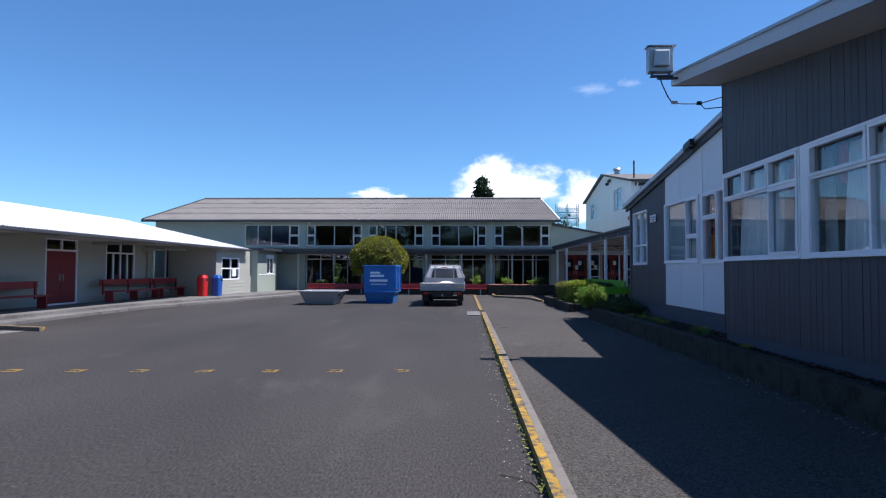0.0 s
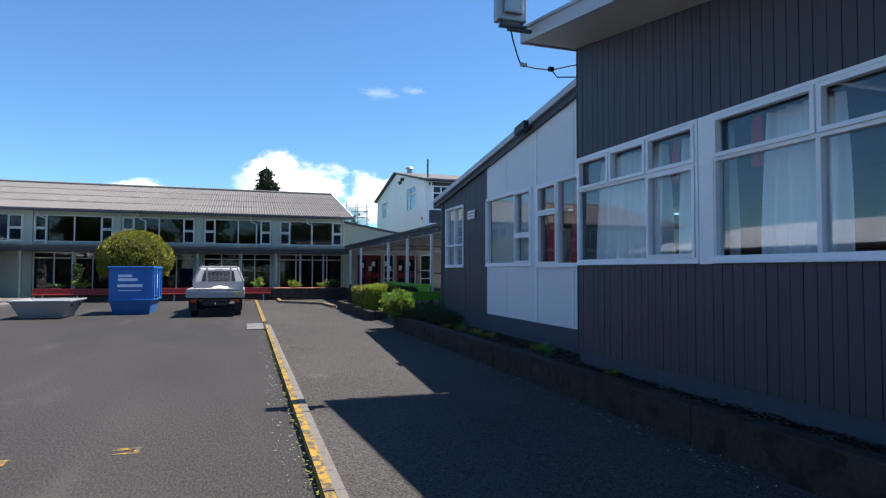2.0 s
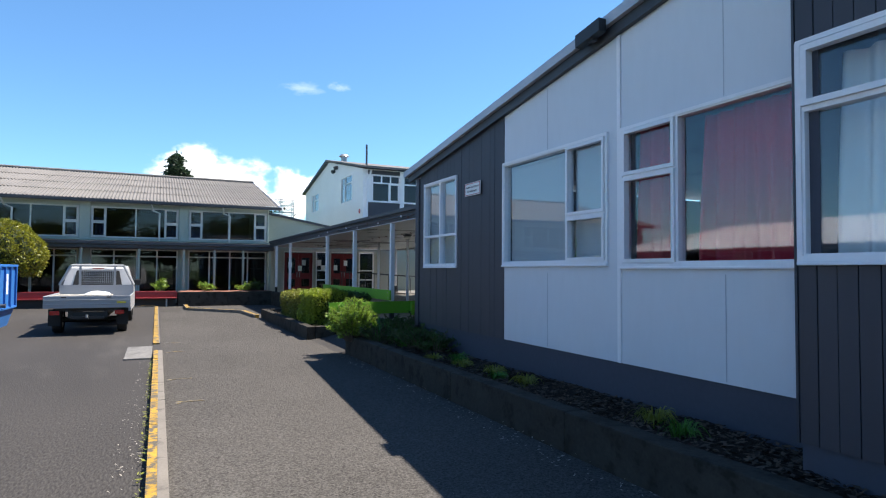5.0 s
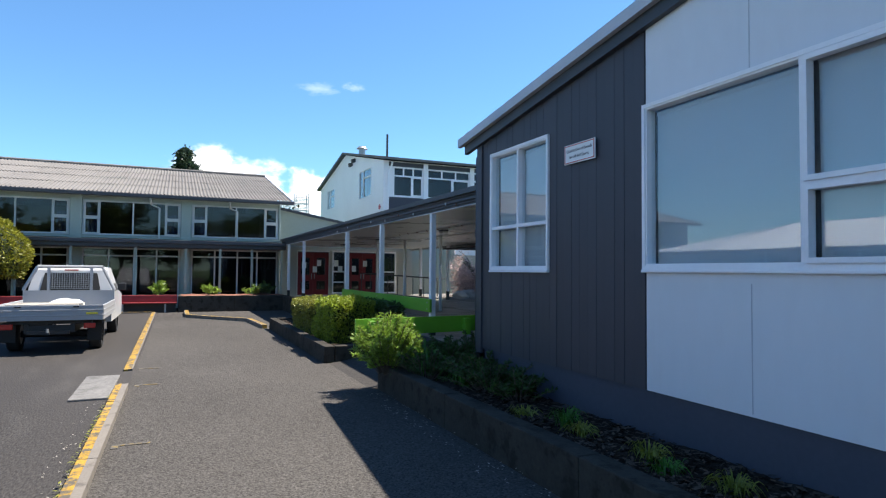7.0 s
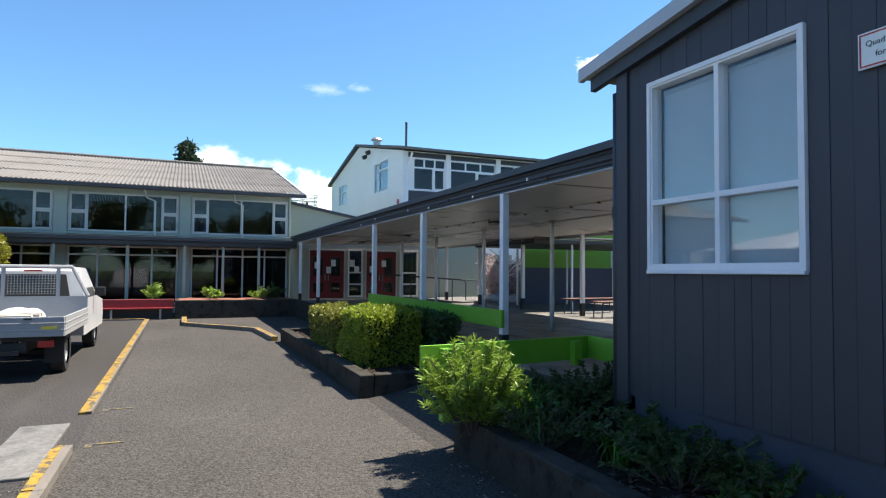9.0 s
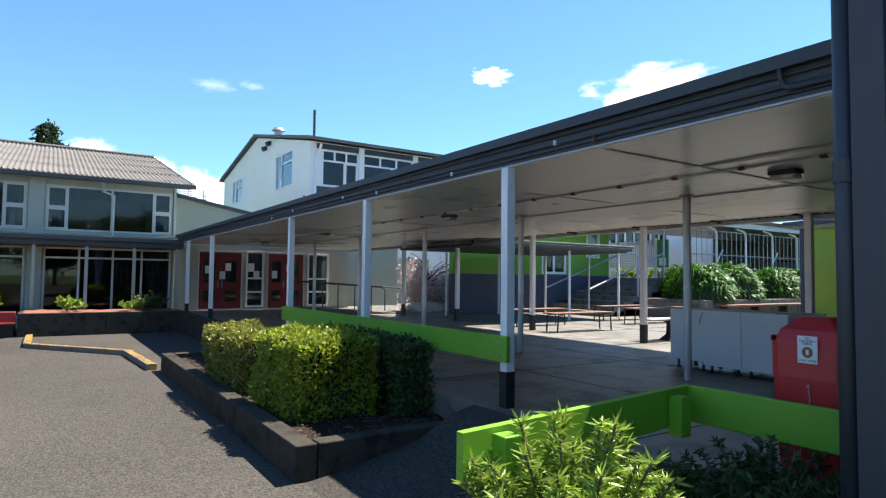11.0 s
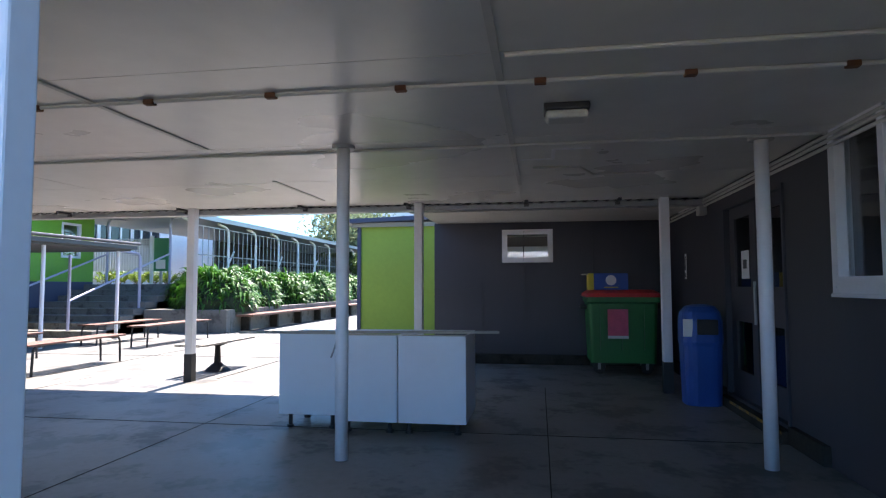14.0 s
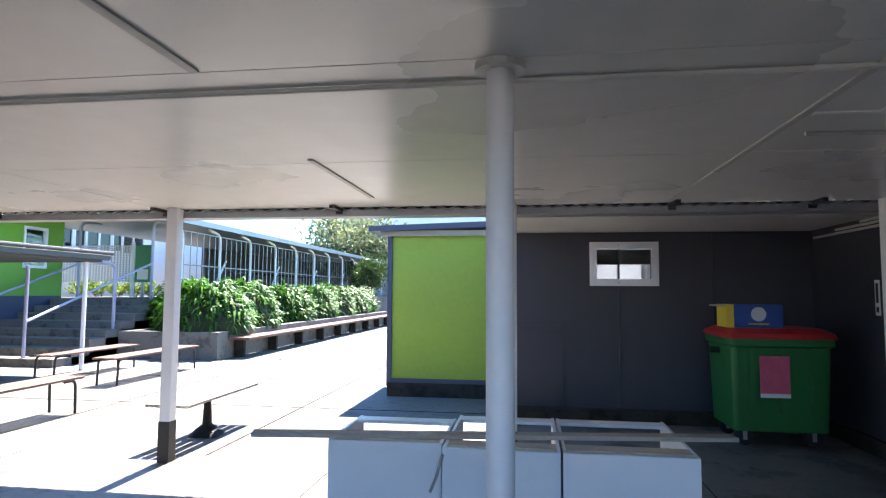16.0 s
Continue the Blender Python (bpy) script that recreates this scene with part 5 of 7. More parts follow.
for k in range(8):
    x = 17.6 + 0.5 * k
    part("step", boxes((x, 31.0, 0.2, 22.6, 34.19, FLOOR + 0.165 * (k + 1)), bevel=0.012), "concrete_mid", st)
UP = FLOOR + 0.165 * 8
solid("terrace", boxes((21.6, 30.95, 0, 62, 60, UP)), "concrete", "upper concrete terrace at the head of the steps", "terrace")
hr = thing("handrail", "pale lilac pipe handrail beside the steps", "handrail")
for y in (31.75, 33.95):
    part("rail", pipe(bmesh.new(), [(17.7, y, 1.35), (21.8, y, 2.75)], 0.03), "lilac_pipe", hr)
    part("rail_post", pipe(bmesh.new(), [(17.7, y, FLOOR), (17.7, y, 2.5)], 0.035), "lilac_pipe", hr)
    part("rail_post", pipe(bmesh.new(), bend((21.8, y, UP), (21.8, y, 3.9), (22.6, y, 3.95), 0.25), 0.04), "lilac_pipe", hr)
part("rail_post", pipe(bmesh.new(), bend((19.6, 31.2, FLOOR + 0.6), (19.6, 31.2, 2.62), (18.6, 31.2, 2.66), 0.2), 0.04), "lilac_pipe", hr)
# planter of strap-leaved plants, with a bench along it
low_wall("planter_wall", [(19.45, 28.5, 19.65, 30.95), (19.65, 28.5, 36.0, 28.7), (19.65, 30.75, 21.6, 30.95)], "concrete planter wall round strap-leaved plants", height=1.08, mat="concrete_mid")
soil("planting_bed", 19.6, 28.65, 36, 31, 1.02, "dry soil under the strap-leaved plants", n=0.3)
wbn = thing("wall_bench", "long timber plank bench along the planter wall", "bench")
part("seat", boxes((19.9, 27.98, 0.88, 35.5, 28.48, 0.94), bevel=0.006), "wood", wbn)
for i in range(9):
    x = 20.2 + i * 1.85
    part("support", boxes((x, 28.25, FLOOR, x + 0.1, 28.48, 0.88)), "concrete_old", wbn)

wk = thing("upper_walkway", "covered steel walkway with curved white posts and bar screens", "walkway")
part("roof", boxes((19.8, 30.9, 3.95, 60, 36.0, 4.03), (19.8, 30.84, 3.86, 60, 30.9, 4.02)), "steel", wk)
for i in range(18):
    x = 22.3 + i * 2.1
    part("post", pipe(bmesh.new(), bend((x, 31.2, UP), (x, 31.2, 3.75), (x - 0.7, 31.2, 3.86), 0.25, 4), 0.045), "white", wk)
bm = bmesh.new()
for i in range(110):
    x = 22.4 + i * 0.34
    box(bm, x - 0.012, 31.19, UP + 0.2, x + 0.012, 31.21, 3.7)
bars = part("bar_screen", bm, "steel", wk)
tagged(bars, kind="stuff")
for z in (UP + 0.25, 2.75, 3.70):
    part("rail", tube(bmesh.new(), (22.3, 31.2, z), (60, 31.2, z), 0.02, 6), "steel", wk)
for i in range(6):
    x = 24.0 + i * 4.2
    part("brace", tube(bmesh.new(), (x, 31.3, UP), (x + 1.0, 31.3, UP + 1.2), 0.03, 6), "white", wk)
# wall coloured dark to stand in for the shade behind the bars
part("back_wall", boxes((32, 36.0, UP, 60, 36.2, 4.0)), "room", wk)
part("back_window", boxes((32, 35.98, UP + 1.2, 60, 35.995, 2.9)), "glass_dark", wk)
fs = thing("screen_panel", "pierced pale steel screen panel on the terrace", "screen")
bm = bmesh.new()
for i in range(16):
    z = 2.35 + i * 0.08
    box(bm, 25.97, 35.4, z, 26.0, 38.1, z + 0.035)
for i in range(24):
    y = 35.4 + i * 0.115
    box(bm, 25.975, y, 2.3, 25.995, y + 0.05, 3.6)
tagged(part("mesh_sheet", bm, "old_white", fs), kind="stuff")
for y in (35.3, 38.1):
    part("post", boxes((25.95, y - 0.05, UP, 26.05, y + 0.05, 3.7)), "white", fs)
sb = thing("sign_board", "green and white sign board on a post", "sign")
part("board", boxes((25.9, 34.55, 2.3, 25.95, 35.15, 3.6)), "green_ink", sb)
part("panel", boxes((25.89, 34.65, 2.4, 25.9, 35.05, 2.75)), "paper", sb)
part("leg", boxes((25.9, 34.8, UP, 25.96, 34.9, 2.3)), "steel", sb)
fc = thing("far_classroom", "pale blue-white weatherboard classroom with a ribbon of windows", "building")
bm = bmesh.new()
wall_cells(bm, "y", 38.5, 38.7, 24, 60, 5.4, [(25.6, 31.2, 3.55, 4.6)], base=UP)
part("wall", bm, "far_white", fc)
for k in range(24):
    part("weatherboard", boxes((24, 38.47, UP + k * 0.15, 60, 38.499, UP + k * 0.15 + 0.02) if k < 11 else (31.3, 38.47, UP + k * 0.15, 60, 38.499, UP + k * 0.15 + 0.02)), "far_white", fc)
window("window", "y", 38.5, -1, [(25.6 + 0.7 * k, 25.6 + 0.7 * (k + 1), 3.55, 4.6, k % 3 == 2) for k in range(8)], "", frame_w=0.07, glass="glass_dark", parent=fc)
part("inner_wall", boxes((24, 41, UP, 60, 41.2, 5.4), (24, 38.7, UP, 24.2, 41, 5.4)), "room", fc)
part("roof", boxes((23.6, 38.0, 5.402, 60.4, 41.6, 5.55)), "roof_grey", fc)
solid("far_building", boxes((52, 22, 0, 70, 36, 9.5)), "far_white", "plain pale far building behind the trees", "building", kind="")

# ---- rails, pipes and fittings of the covered way ----
gr = thing("green_rail", "lime green painted timber rail along the white posts", "rail")
for y0, y1 in ((21.49, 24.6), (24.61, 27.95)):
    part("board", boxes((5.618, y0, 0.90, 5.667, y1, 1.145), bevel=0.006), "lime", gr)
for y in (21.6, 24.68, 27.8):
    for z in (0.96, 1.08):
        part("bolt", tube(bmesh.new(), (5.608, y, z), (5.620, y, z), 0.016, 8), "steel", gr)
gr2 = thing("green_rail", "lime green painted corner rail round the planting bed", "rail")
part("board", prism(bmesh.new(), [(3.60, 19.335), (5.67, 19.585), (5.67, 19.635), (3.60, 19.385)], "z", 0.745, 0.985), "lime", gr2)
part("board", boxes((5.62, 18.45, 0.75, 5.668, 19.582, 0.99), bevel=0.006), "lime", gr2)
part("rail_post", boxes((5.36, 19.45, 0.70, 5.46, 19.545, 0.95), bevel=0.006), "lime", gr2)
part("rail_post", boxes((3.78, 19.255, 0.30, 3.88, 19.352, 0.96), bevel=0.006), "lime", gr2)
for y in (18.55, 18.62):
    part("bolt", tube(bmesh.new(), (5.610, y, 0.82 if y > 18.6 else 0.93), (5.622, y, 0.82 if y > 18.6 else 0.93), 0.014, 8), "steel_dark", gr2)

dp = thing("downpipe", "dark grey painted downpipe at the corner of the classroom", "downpipe")
part("pipe", tube(bmesh.new(), (5.02, 18.355, 0.25), (5.02, 18.355, 3.22), 0.042, 16), "cladding", dp, smooth=True)
part("collar", tube(bmesh.new(), (5.02, 18.355, 2.14), (5.02, 18.355, 2.24), 0.05, 16), "cladding", dp)


def bulkhead(x, y):
    l = thing("ceiling_light", "grimy bulkhead lamp, unlit, on the ceiling", "ceiling lamp", (x, y, CEIL), group="bulkhead lamps")
    part("base", boxes((-0.09, -0.13, -0.04, 0.09, 0.13, 0.0), bevel=0.008), "steel_dark", l)
    part("diffuser", boxes((-0.08, -0.12, -0.09, 0.08, 0.12, -0.038), bevel=0.02), "light_box", l)
    return l


for x, y in ((7.92, 20.09), (7.72, 25.6), (7.72, 31.1), (7.72, 36.0)):
    bulkhead(x, y)
cw = thing("cable_run", "white conduits clipped along the head of the wall", "cable")
for k, z in enumerate((2.655, 2.695, 2.73)):
    part("conduit", tube(bmesh.new(), (5.9, END_Y + 0.03, z), (14.2 - k * 0.5, END_Y + 0.03, z), 0.014, 8), "old_white", cw)
part("junction", boxes((11.9, END_Y, 2.55, 12.05, END_Y + 0.09, 2.66), bevel=0.008), "old_white", cw, "small white camera box")
part("conduit", pipe(bmesh.new(), [(9.7, 20.3, CEIL - 0.01), (9.72, 19.9, CEIL - 0.01), (10.1, 19.75, CEIL - 0.01), (10.1, 19.2, CEIL - 0.01)], 0.010, 6), "old_white", cw)

# double door and fittings in the end wall
dd = thing("door_1", "dark grey double door with glass panels and a steel handle", "door", kind="structure")
for u0, u1 in ((9.68, 10.44), (10.46, 11.22)):
    q = bmesh.new()
    wall_cells(q, "y", END_Y - 0.09, END_Y - 0.04, u0, u1, 2.53, [(u0 + 0.15, u1 - 0.15, 1.70, 2.40), (u0 + 0.15, u1 - 0.15, 0.85, 1.35)], base=FLOOR + 0.12)
    d = part("door_leaf", q, "cladding", dd)
    for z0, z1 in ((1.70, 2.40), (0.85, 1.35)):
        p = part("pane", boxes((u0 + 0.15, END_Y - 0.068, z0, u1 - 0.15, END_Y - 0.062, z1)), "glass_dark", d)
        p.visible_shadow = False
part("handle", tube(bmesh.new(), (10.36, END_Y + 0.01, 1.35), (10.36, END_Y + 0.01, 1.75), 0.014, 10), "steel", dd, "steel pull handle")
part("door_frame", ring(bmesh.new(), "y", END_Y + 0.02, END_Y - 0.12, 9.65, 11.25, FLOOR + 0.1, 2.55, 0.03), "cladding", dd)
part("sill", boxes((9.6, END_Y - 0.1, FLOOR, 11.3, END_Y + 0.10, FLOOR + 0.10), bevel=0.008), "concrete_old", dd)
part("edge_stripe", boxes((9.6, END_Y + 0.10, FLOOR + 0.075, 10.9, END_Y + 0.104, FLOOR + 0.10)), "yellow", dd, "worn yellow nosing")
nt = thing("notice", "white paper notice behind the door glass", "notice")
part("sheet", boxes((10.70, END_Y - 0.058, 1.78, 10.92, END_Y - 0.055, 2.06)), "paper", nt)
part("print", boxes((10.76, END_Y - 0.054, 1.88, 10.86, END_Y - 0.052, 1.97)), "ink", nt)
ps = thing("poster", "pink poster in the window", "poster")
part("sheet", boxes((8.02, END_Y - 0.012, 1.85, 8.22, END_Y - 0.008, 2.25)), "pink_paper", ps)
sg = thing("wall_sign", "small white vertical notice on the dark wall", "sign")
part("plate", boxes((12.97, END_Y + 0.001, 1.80, 13.05, END_Y + 0.008, 2.14)), "paper", sg)
part("mark", boxes((12.99, END_Y + 0.008, 1.92, 13.03, END_Y + 0.010, 2.11), (12.99, END_Y + 0.008, 1.83, 13.03, END_Y + 0.010, 1.88)), "ink", sg)

sp = thing("wall_sign", "white wall sign with a thin red border and print", "sign")
part("plate", boxes((BX - 0.03, 15.79, 2.78, BX - 0.018, 16.29, 2.98), bevel=0.003), "paper", sp)
part("border", ring(bmesh.new(), "x", BX - 0.033, BX - 0.03, 15.80, 16.28, 2.79, 2.97, 0.008), "red_ink", sp)
for txt, z in (("Quad is Out of Bounds", 2.912), ("for All Ball Sports", 2.848)):
    writing("lettering", txt, 0.044, "ink", Matrix.Translation((BX - 0.0315, 16.04, z)) @ pose(0, 0, 0, 90, 0, -90), sp)

# floodlight at the tip of the eave, with its cable
fl = thing("floodlight", "square grey floodlight on a bracket at the eave", "floodlight", (3.31, 10.2, 4.86))
part("housing", boxes((-0.21, -0.02, 0.0, 0.21, 0.14, 0.44), bevel=0.02), "steel", fl)
part("back_box", boxes((-0.13, -0.09, 0.08, 0.13, -0.02, 0.36), bevel=0.02), "steel", fl)
part("hood", boxes((-0.23, -0.05, 0.44, 0.25, 0.16, 0.452)), "steel", fl)
part("bracket", boxes((-0.16, 0.0, -0.06, -0.13, 0.05, 0.02), (0.13, 0.0, -0.06, 0.16, 0.05, 0.02), (-0.17, -0.02, -0.08, 0.20, 0.06, -0.05)), "steel_dark", fl)
part("arm", boxes((-0.05, 0.0, -0.115, 0.36, 0.06, -0.08)), "steel_dark", fl)
cb = thing("cable", "black cable looping from the floodlight to the wall", "cable")
part("flex", pipe(bmesh.new(), [(3.28, 10.2, 4.80), (3.36, 10.3, 4.68), (3.5, 10.45, 4.52), (3.63, 10.6, 4.44), (3.85, 10.62, 4.43), (4.1, 10.62, 4.43), (4.3, 10.62, 4.49), (4.52, 10.6, 4.55), (4.9, 10.58, 4.58)], 0.010, 6), "black", cb)
part("flex", pipe(bmesh.new(), [(4.12, 10.62, 4.43), (4.2, 10.62, 4.34), (4.45, 10.6, 4.36), (4.9, 10.58, 4.42)], 0.009, 6), "black", cb)
part("insulator", boxes((3.62, 10.58, 4.43, 3.72, 10.64, 4.48), bevel=0.01), "white", cb)
part("insulator", boxes((4.06, 10.58, 4.41, 4.14, 10.64, 4.47), bevel=0.01), "black", cb)
rs = thing("roof_spotlight", "small round dark lamp under the verge", "spotlight")
part("body", tube(bmesh.new(), (4.93, 10.75, 4.30), (4.83, 10.85, 4.20), 0.07, 12), "steel", rs)
part("verge_lamp", prism(bmesh.new(), [(12.86, top_b(12.86) - 0.17), (13.26, top_b(13.26) - 0.17), (13.26, top_b(13.26) - 0.03), (12.86, top_b(12.86) - 0.03)], "x", 4.76, 4.858), "black", rs, "dark slim lamp fixed to the barge")
part("lamp_bracket", boxes((4.80, 13.0, top_b(13.0) - 0.2, 4.858, 13.08, top_b(13.0) - 0.14)), "steel_dark", rs)


# ---- bins, cabinets and benches ----
def lofted(bm, rings, cap=True):
    vs = [[bm.verts.new(p) for p in r] for r in rings]
    n = len(rings[0])
    for a, b in zip(vs, vs[1:]):
        for k in range(n):
            bm.faces.new((a[k], a[(k + 1) % n], b[(k + 1) % n], b[k]))
    if cap:
        bm.faces.new(vs[0][::-1])
        bm.faces.new(vs[-1])
    return bm


def round_rect(w, d, r, z, n=5):
    pts = []
    for cx, cy, a0 in ((w / 2 - r, d / 2 - r, 0), (-w / 2 + r, d / 2 - r, 90), (-w / 2 + r, -d / 2 + r, 180), (w / 2 - r, -d / 2 + r, 270)):
        for k in range(n):
            a = radians(a0 + 90 * k / (n - 1))
            pts.append((cx + r * math.cos(a), cy + r * math.sin(a), z))
    return pts


rb = thing("litter_bin", "red plastic litter bin with a hooded top and a white sticker", "litter bin", (6.07, 18.95, FLOOR))
rb.scale = (0.94, 0.94, 1.0)
bm = lofted(bmesh.new(), [round_rect(0.38, 0.38, 0.03, 0), round_rect(0.43, 0.43, 0.03, 0.58), round_rect(0.43, 0.43, 0.03, 0.66)])
part("body", bm, "red_plastic", rb)
bm = lofted(bmesh.new(), [round_rect(0.44, 0.41, 0.03, 0.64), round_rect(0.41, 0.41, 0.03, 0.86), round_rect(0.34, 0.38, 0.03, 0.93), round_rect(0.16, 0.20, 0.03, 1.01)])
part("hood", bm, "red_plastic", rb)
# no hole here: a black slab paints the shade inside the hood
part("opening", boxes((-0.13, 0.20, 0.69, 0.13, 0.214, 0.85), bevel=0.003), "black", rb, "black slab for the shaded deposit opening")
part("opening_frame", boxes((-0.18, 0.198, 0.64, -0.13, 0.23, 0.89), (0.13, 0.198, 0.64, 0.18, 0.23, 0.89), (-0.18, 0.198, 0.85, 0.18, 0.24, 0.885)), "red_plastic", rb)
st_k = part("sticker", boxes((-0.222, -0.078, 0.735, -0.218, 0.045, 0.900), bevel=0.001), "paper", rb, "white sticker with black lettering")
face = Matrix.Translation((-0.2225, -0.0165, 0)) @ pose(0, 0, 0, 90, 0, -90)
for txt, z, s_ in (("'DO", 0.886, 0.020), ("THE RIGHT", 0.869, 0.020), ("THING'", 0.852, 0.020), ("DON'T LITTER", 0.751, 0.017)):
    writing("lettering", txt, s_, "ink", Matrix.Translation((0, 0, z)) @ face, st_k)
part("green_ring", tube(bmesh.new(), (-0.2215, -0.0165, 0.802), (-0.2232, -0.0165, 0.802), 0.034, 24), "green_ink", st_k)
part("red_disc", tube(bmesh.new(), (-0.2232, -0.0165, 0.802), (-0.2242, -0.0165, 0.802), 0.026, 24), "red_ink", st_k)
part("pale_mark", boxes((-0.2250, -0.026, 0.787, -0.2240, -0.008, 0.818)), "paper", st_k)
part("chain", pipe(bmesh.new(), [(-0.218, -0.02, 0.60), (-0.222, -0.023, 0.56), (-0.219, -0.026, 0.52), (-0.222, -0.02, 0.47), (-0.217, -0.013, 0.43)], 0.005, 6), "steel", rb)
part("chain_bolt", tube(bmesh.new(), (-0.21, -0.02, 0.60), (-0.226, -0.02, 0.60), 0.010, 10), "steel", rb)

bb = thing("litter_bin", "tall blue plastic litter bin with a domed top", "litter bin", (11.25, 18.56, FLOOR))
rings = [round_rect(0.36, 0.36, 0.10, 0), round_rect(0.40, 0.40, 0.12, 0.62), round_rect(0.42, 0.42, 0.12, 0.66), round_rect(0.41, 0.41, 0.12, 0.88), round_rect(0.36, 0.38, 0.12, 0.97), round_rect(0.24, 0.30, 0.10, 1.03), round_rect(0.10, 0.14, 0.04, 1.05)]
part("body", lofted(bmesh.new(), rings), "blue_plastic", bb, smooth=False)
# solid black slab in place of a shaded hole
part("opening", boxes((-0.215, -0.13, 0.74, -0.20, 0.08, 0.90), bevel=0.01), "black", bb, "black slab for the shaded deposit opening")
part("sticker", boxes((-0.20, 0.12, 0.72, -0.16, 0.21, 0.90)), "paper", bb)

gbn = thing("wheeled_bin", "large green four-wheeled rubbish bin with a red lid", "rubbish bin", (13.62, 19.09, FLOOR))
bm = lofted(bmesh.new(), [round_rect(0.74, 0.90, 0.05, 0.16), round_rect(0.84, 0.95, 0.06, 1.0), round_rect(0.92, 1.0, 0.05, 1.02), round_rect(0.92, 1.0, 0.05, 1.09)])
part("body", bm, "green_plastic", gbn)
bm = lofted(bmesh.new(), [round_rect(0.96, 1.04, 0.05, 1.09), round_rect(0.94, 1.02, 0.06, 1.14), round_rect(0.72, 0.88, 0.08, 1.19)])
part("lid", bm, "red_plastic", gbn, "red hinged lid")
for k in (-0.3, 0, 0.3):
    part("rib", boxes((-0.44, k - 0.02, 0.35, -0.375, k + 0.02, 1.0)), "green_plastic", gbn)
part("trunnion", tube(bmesh.new(), (0, -0.57, 0.94), (0, 0.57, 0.94), 0.035, 12), "black", gbn)
part("poster", boxes((-0.450, -0.06, 0.55, -0.441, 0.22, 0.92)), "pink_paper", gbn, "pink printed poster")
part("poster_foot", boxes((-0.451, -0.06, 0.51, -0.442, 0.22, 0.55)), "paper", gbn)
for x in (-0.26, 0.26):
    for y in (-0.33, 0.33):
        w = part("wheel", tube(bmesh.new(), (x - 0.03, y, 0.085), (x + 0.03, y, 0.085), 0.085, 18), "rubber", gbn)
        part("fork", boxes((x - 0.045, y - 0.02, 0.06, x - 0.033, y + 0.02, 0.18), (x + 0.033, y - 0.02, 0.06, x + 0.045, y + 0.02, 0.18)), "steel", w)
bx = thing("cardboard_box", "blue and yellow cardboard box with a white round emblem", "box", (13.55, 19.27, FLOOR + 1.19))
part("carton", boxes((-0.16, -0.28, 0, 0.16, 0.20, 0.24), bevel=0.004), "box_blue", bx)
part("end_panel", boxes((-0.16, 0.201, 0, 0.16, 0.28, 0.24), bevel=0.004), "box_yellow", bx, "yellow end of the box")
part("emblem", tube(bmesh.new(), (-0.163, -0.04, 0.14), (-0.16, -0.04, 0.14), 0.075, 20), "paper", bx)
part("flap", boxes((-0.16, 0.28, 0.22, 0.16, 0.36, 0.235)), "chipboard", bx)
part("print_bar", boxes((-0.163, -0.14, 0.03, -0.16, 0.06, 0.045)), "box_yellow", bx)


def carcass(y0, y1, x0=9.45, x1=10.2, lift=0.0):
    """A kitchen base carcass without doors, standing on plastic feet, open at the top."""
    c = thing("base_cabinet", "white kitchen base carcass without a worktop on black feet", "cabinet", (x0, y0, FLOOR), group="loose base cabinets")
    w, d, z0, z1 = y1 - y0, x1 - x0, 0.10 + lift, 0.83
    part("back_panel", boxes((0, 0.002, z0, 0.016, w - 0.002, z1)), "white_board", c)
    part("side_panel", boxes((0.0165, 0, z0, d, 0.016, z1)), "white_board", c)
    part("side_panel", boxes((0.0165, w - 0.016, z0, d, w, z1)), "white_board", c)
    part("base_panel", boxes((0.0165, 0.0165, z0, d, w - 0.0165, z0 + 0.016)), "white_board", c)
    part("top_rail", boxes((0.06, 0.0165, z1 - 0.016, 0.16, w - 0.0165, z1)), "chipboard", c)
    part("top_rail", boxes((d - 0.12, 0.0165, z1 - 0.016, d - 0.02, w - 0.0165, z1)), "white_board", c)
    part("shelf", boxes((0.03, 0.0165, 0.46, d - 0.05, w - 0.0165, 0.476)), "white_board", c)
    for x in (0.08, d - 0.1):
        for y in (0.08, w - 0.08):
            part("foot", tube(tube(bmesh.new(), (x, y, 0.02), (x, y, z0), 0.018, 10), (x, y, 0), (x, y, 0.025), 0.032, 12), "black", c)
    return c


carcass(22.00, 22.55, 9.52, 10.1, 0.03)
carcass(21.46, 21.99, 9.45)
carcass(20.87, 21.45, 9.45)
solid("timber_plank", prism(bmesh.new(), [(9.50, 22.93), (9.58, 22.95), (9.86, 20.63), (9.78, 20.61)], "z", FLOOR + 0.831, FLOOR + 0.851), "timber_grey", "long thin timber plank lying across the cabinets", "plank", kind="")
hs = thing("loose_hose", "short grey hose hanging from the cabinet", "hose")
part("tube", pipe(bmesh.new(), [(9.49, 21.98, 1.28), (9.44, 21.99, 1.25), (9.425, 22.01, 1.17), (9.43, 22.04, 1.10)], 0.008, 6), "steel", hs)


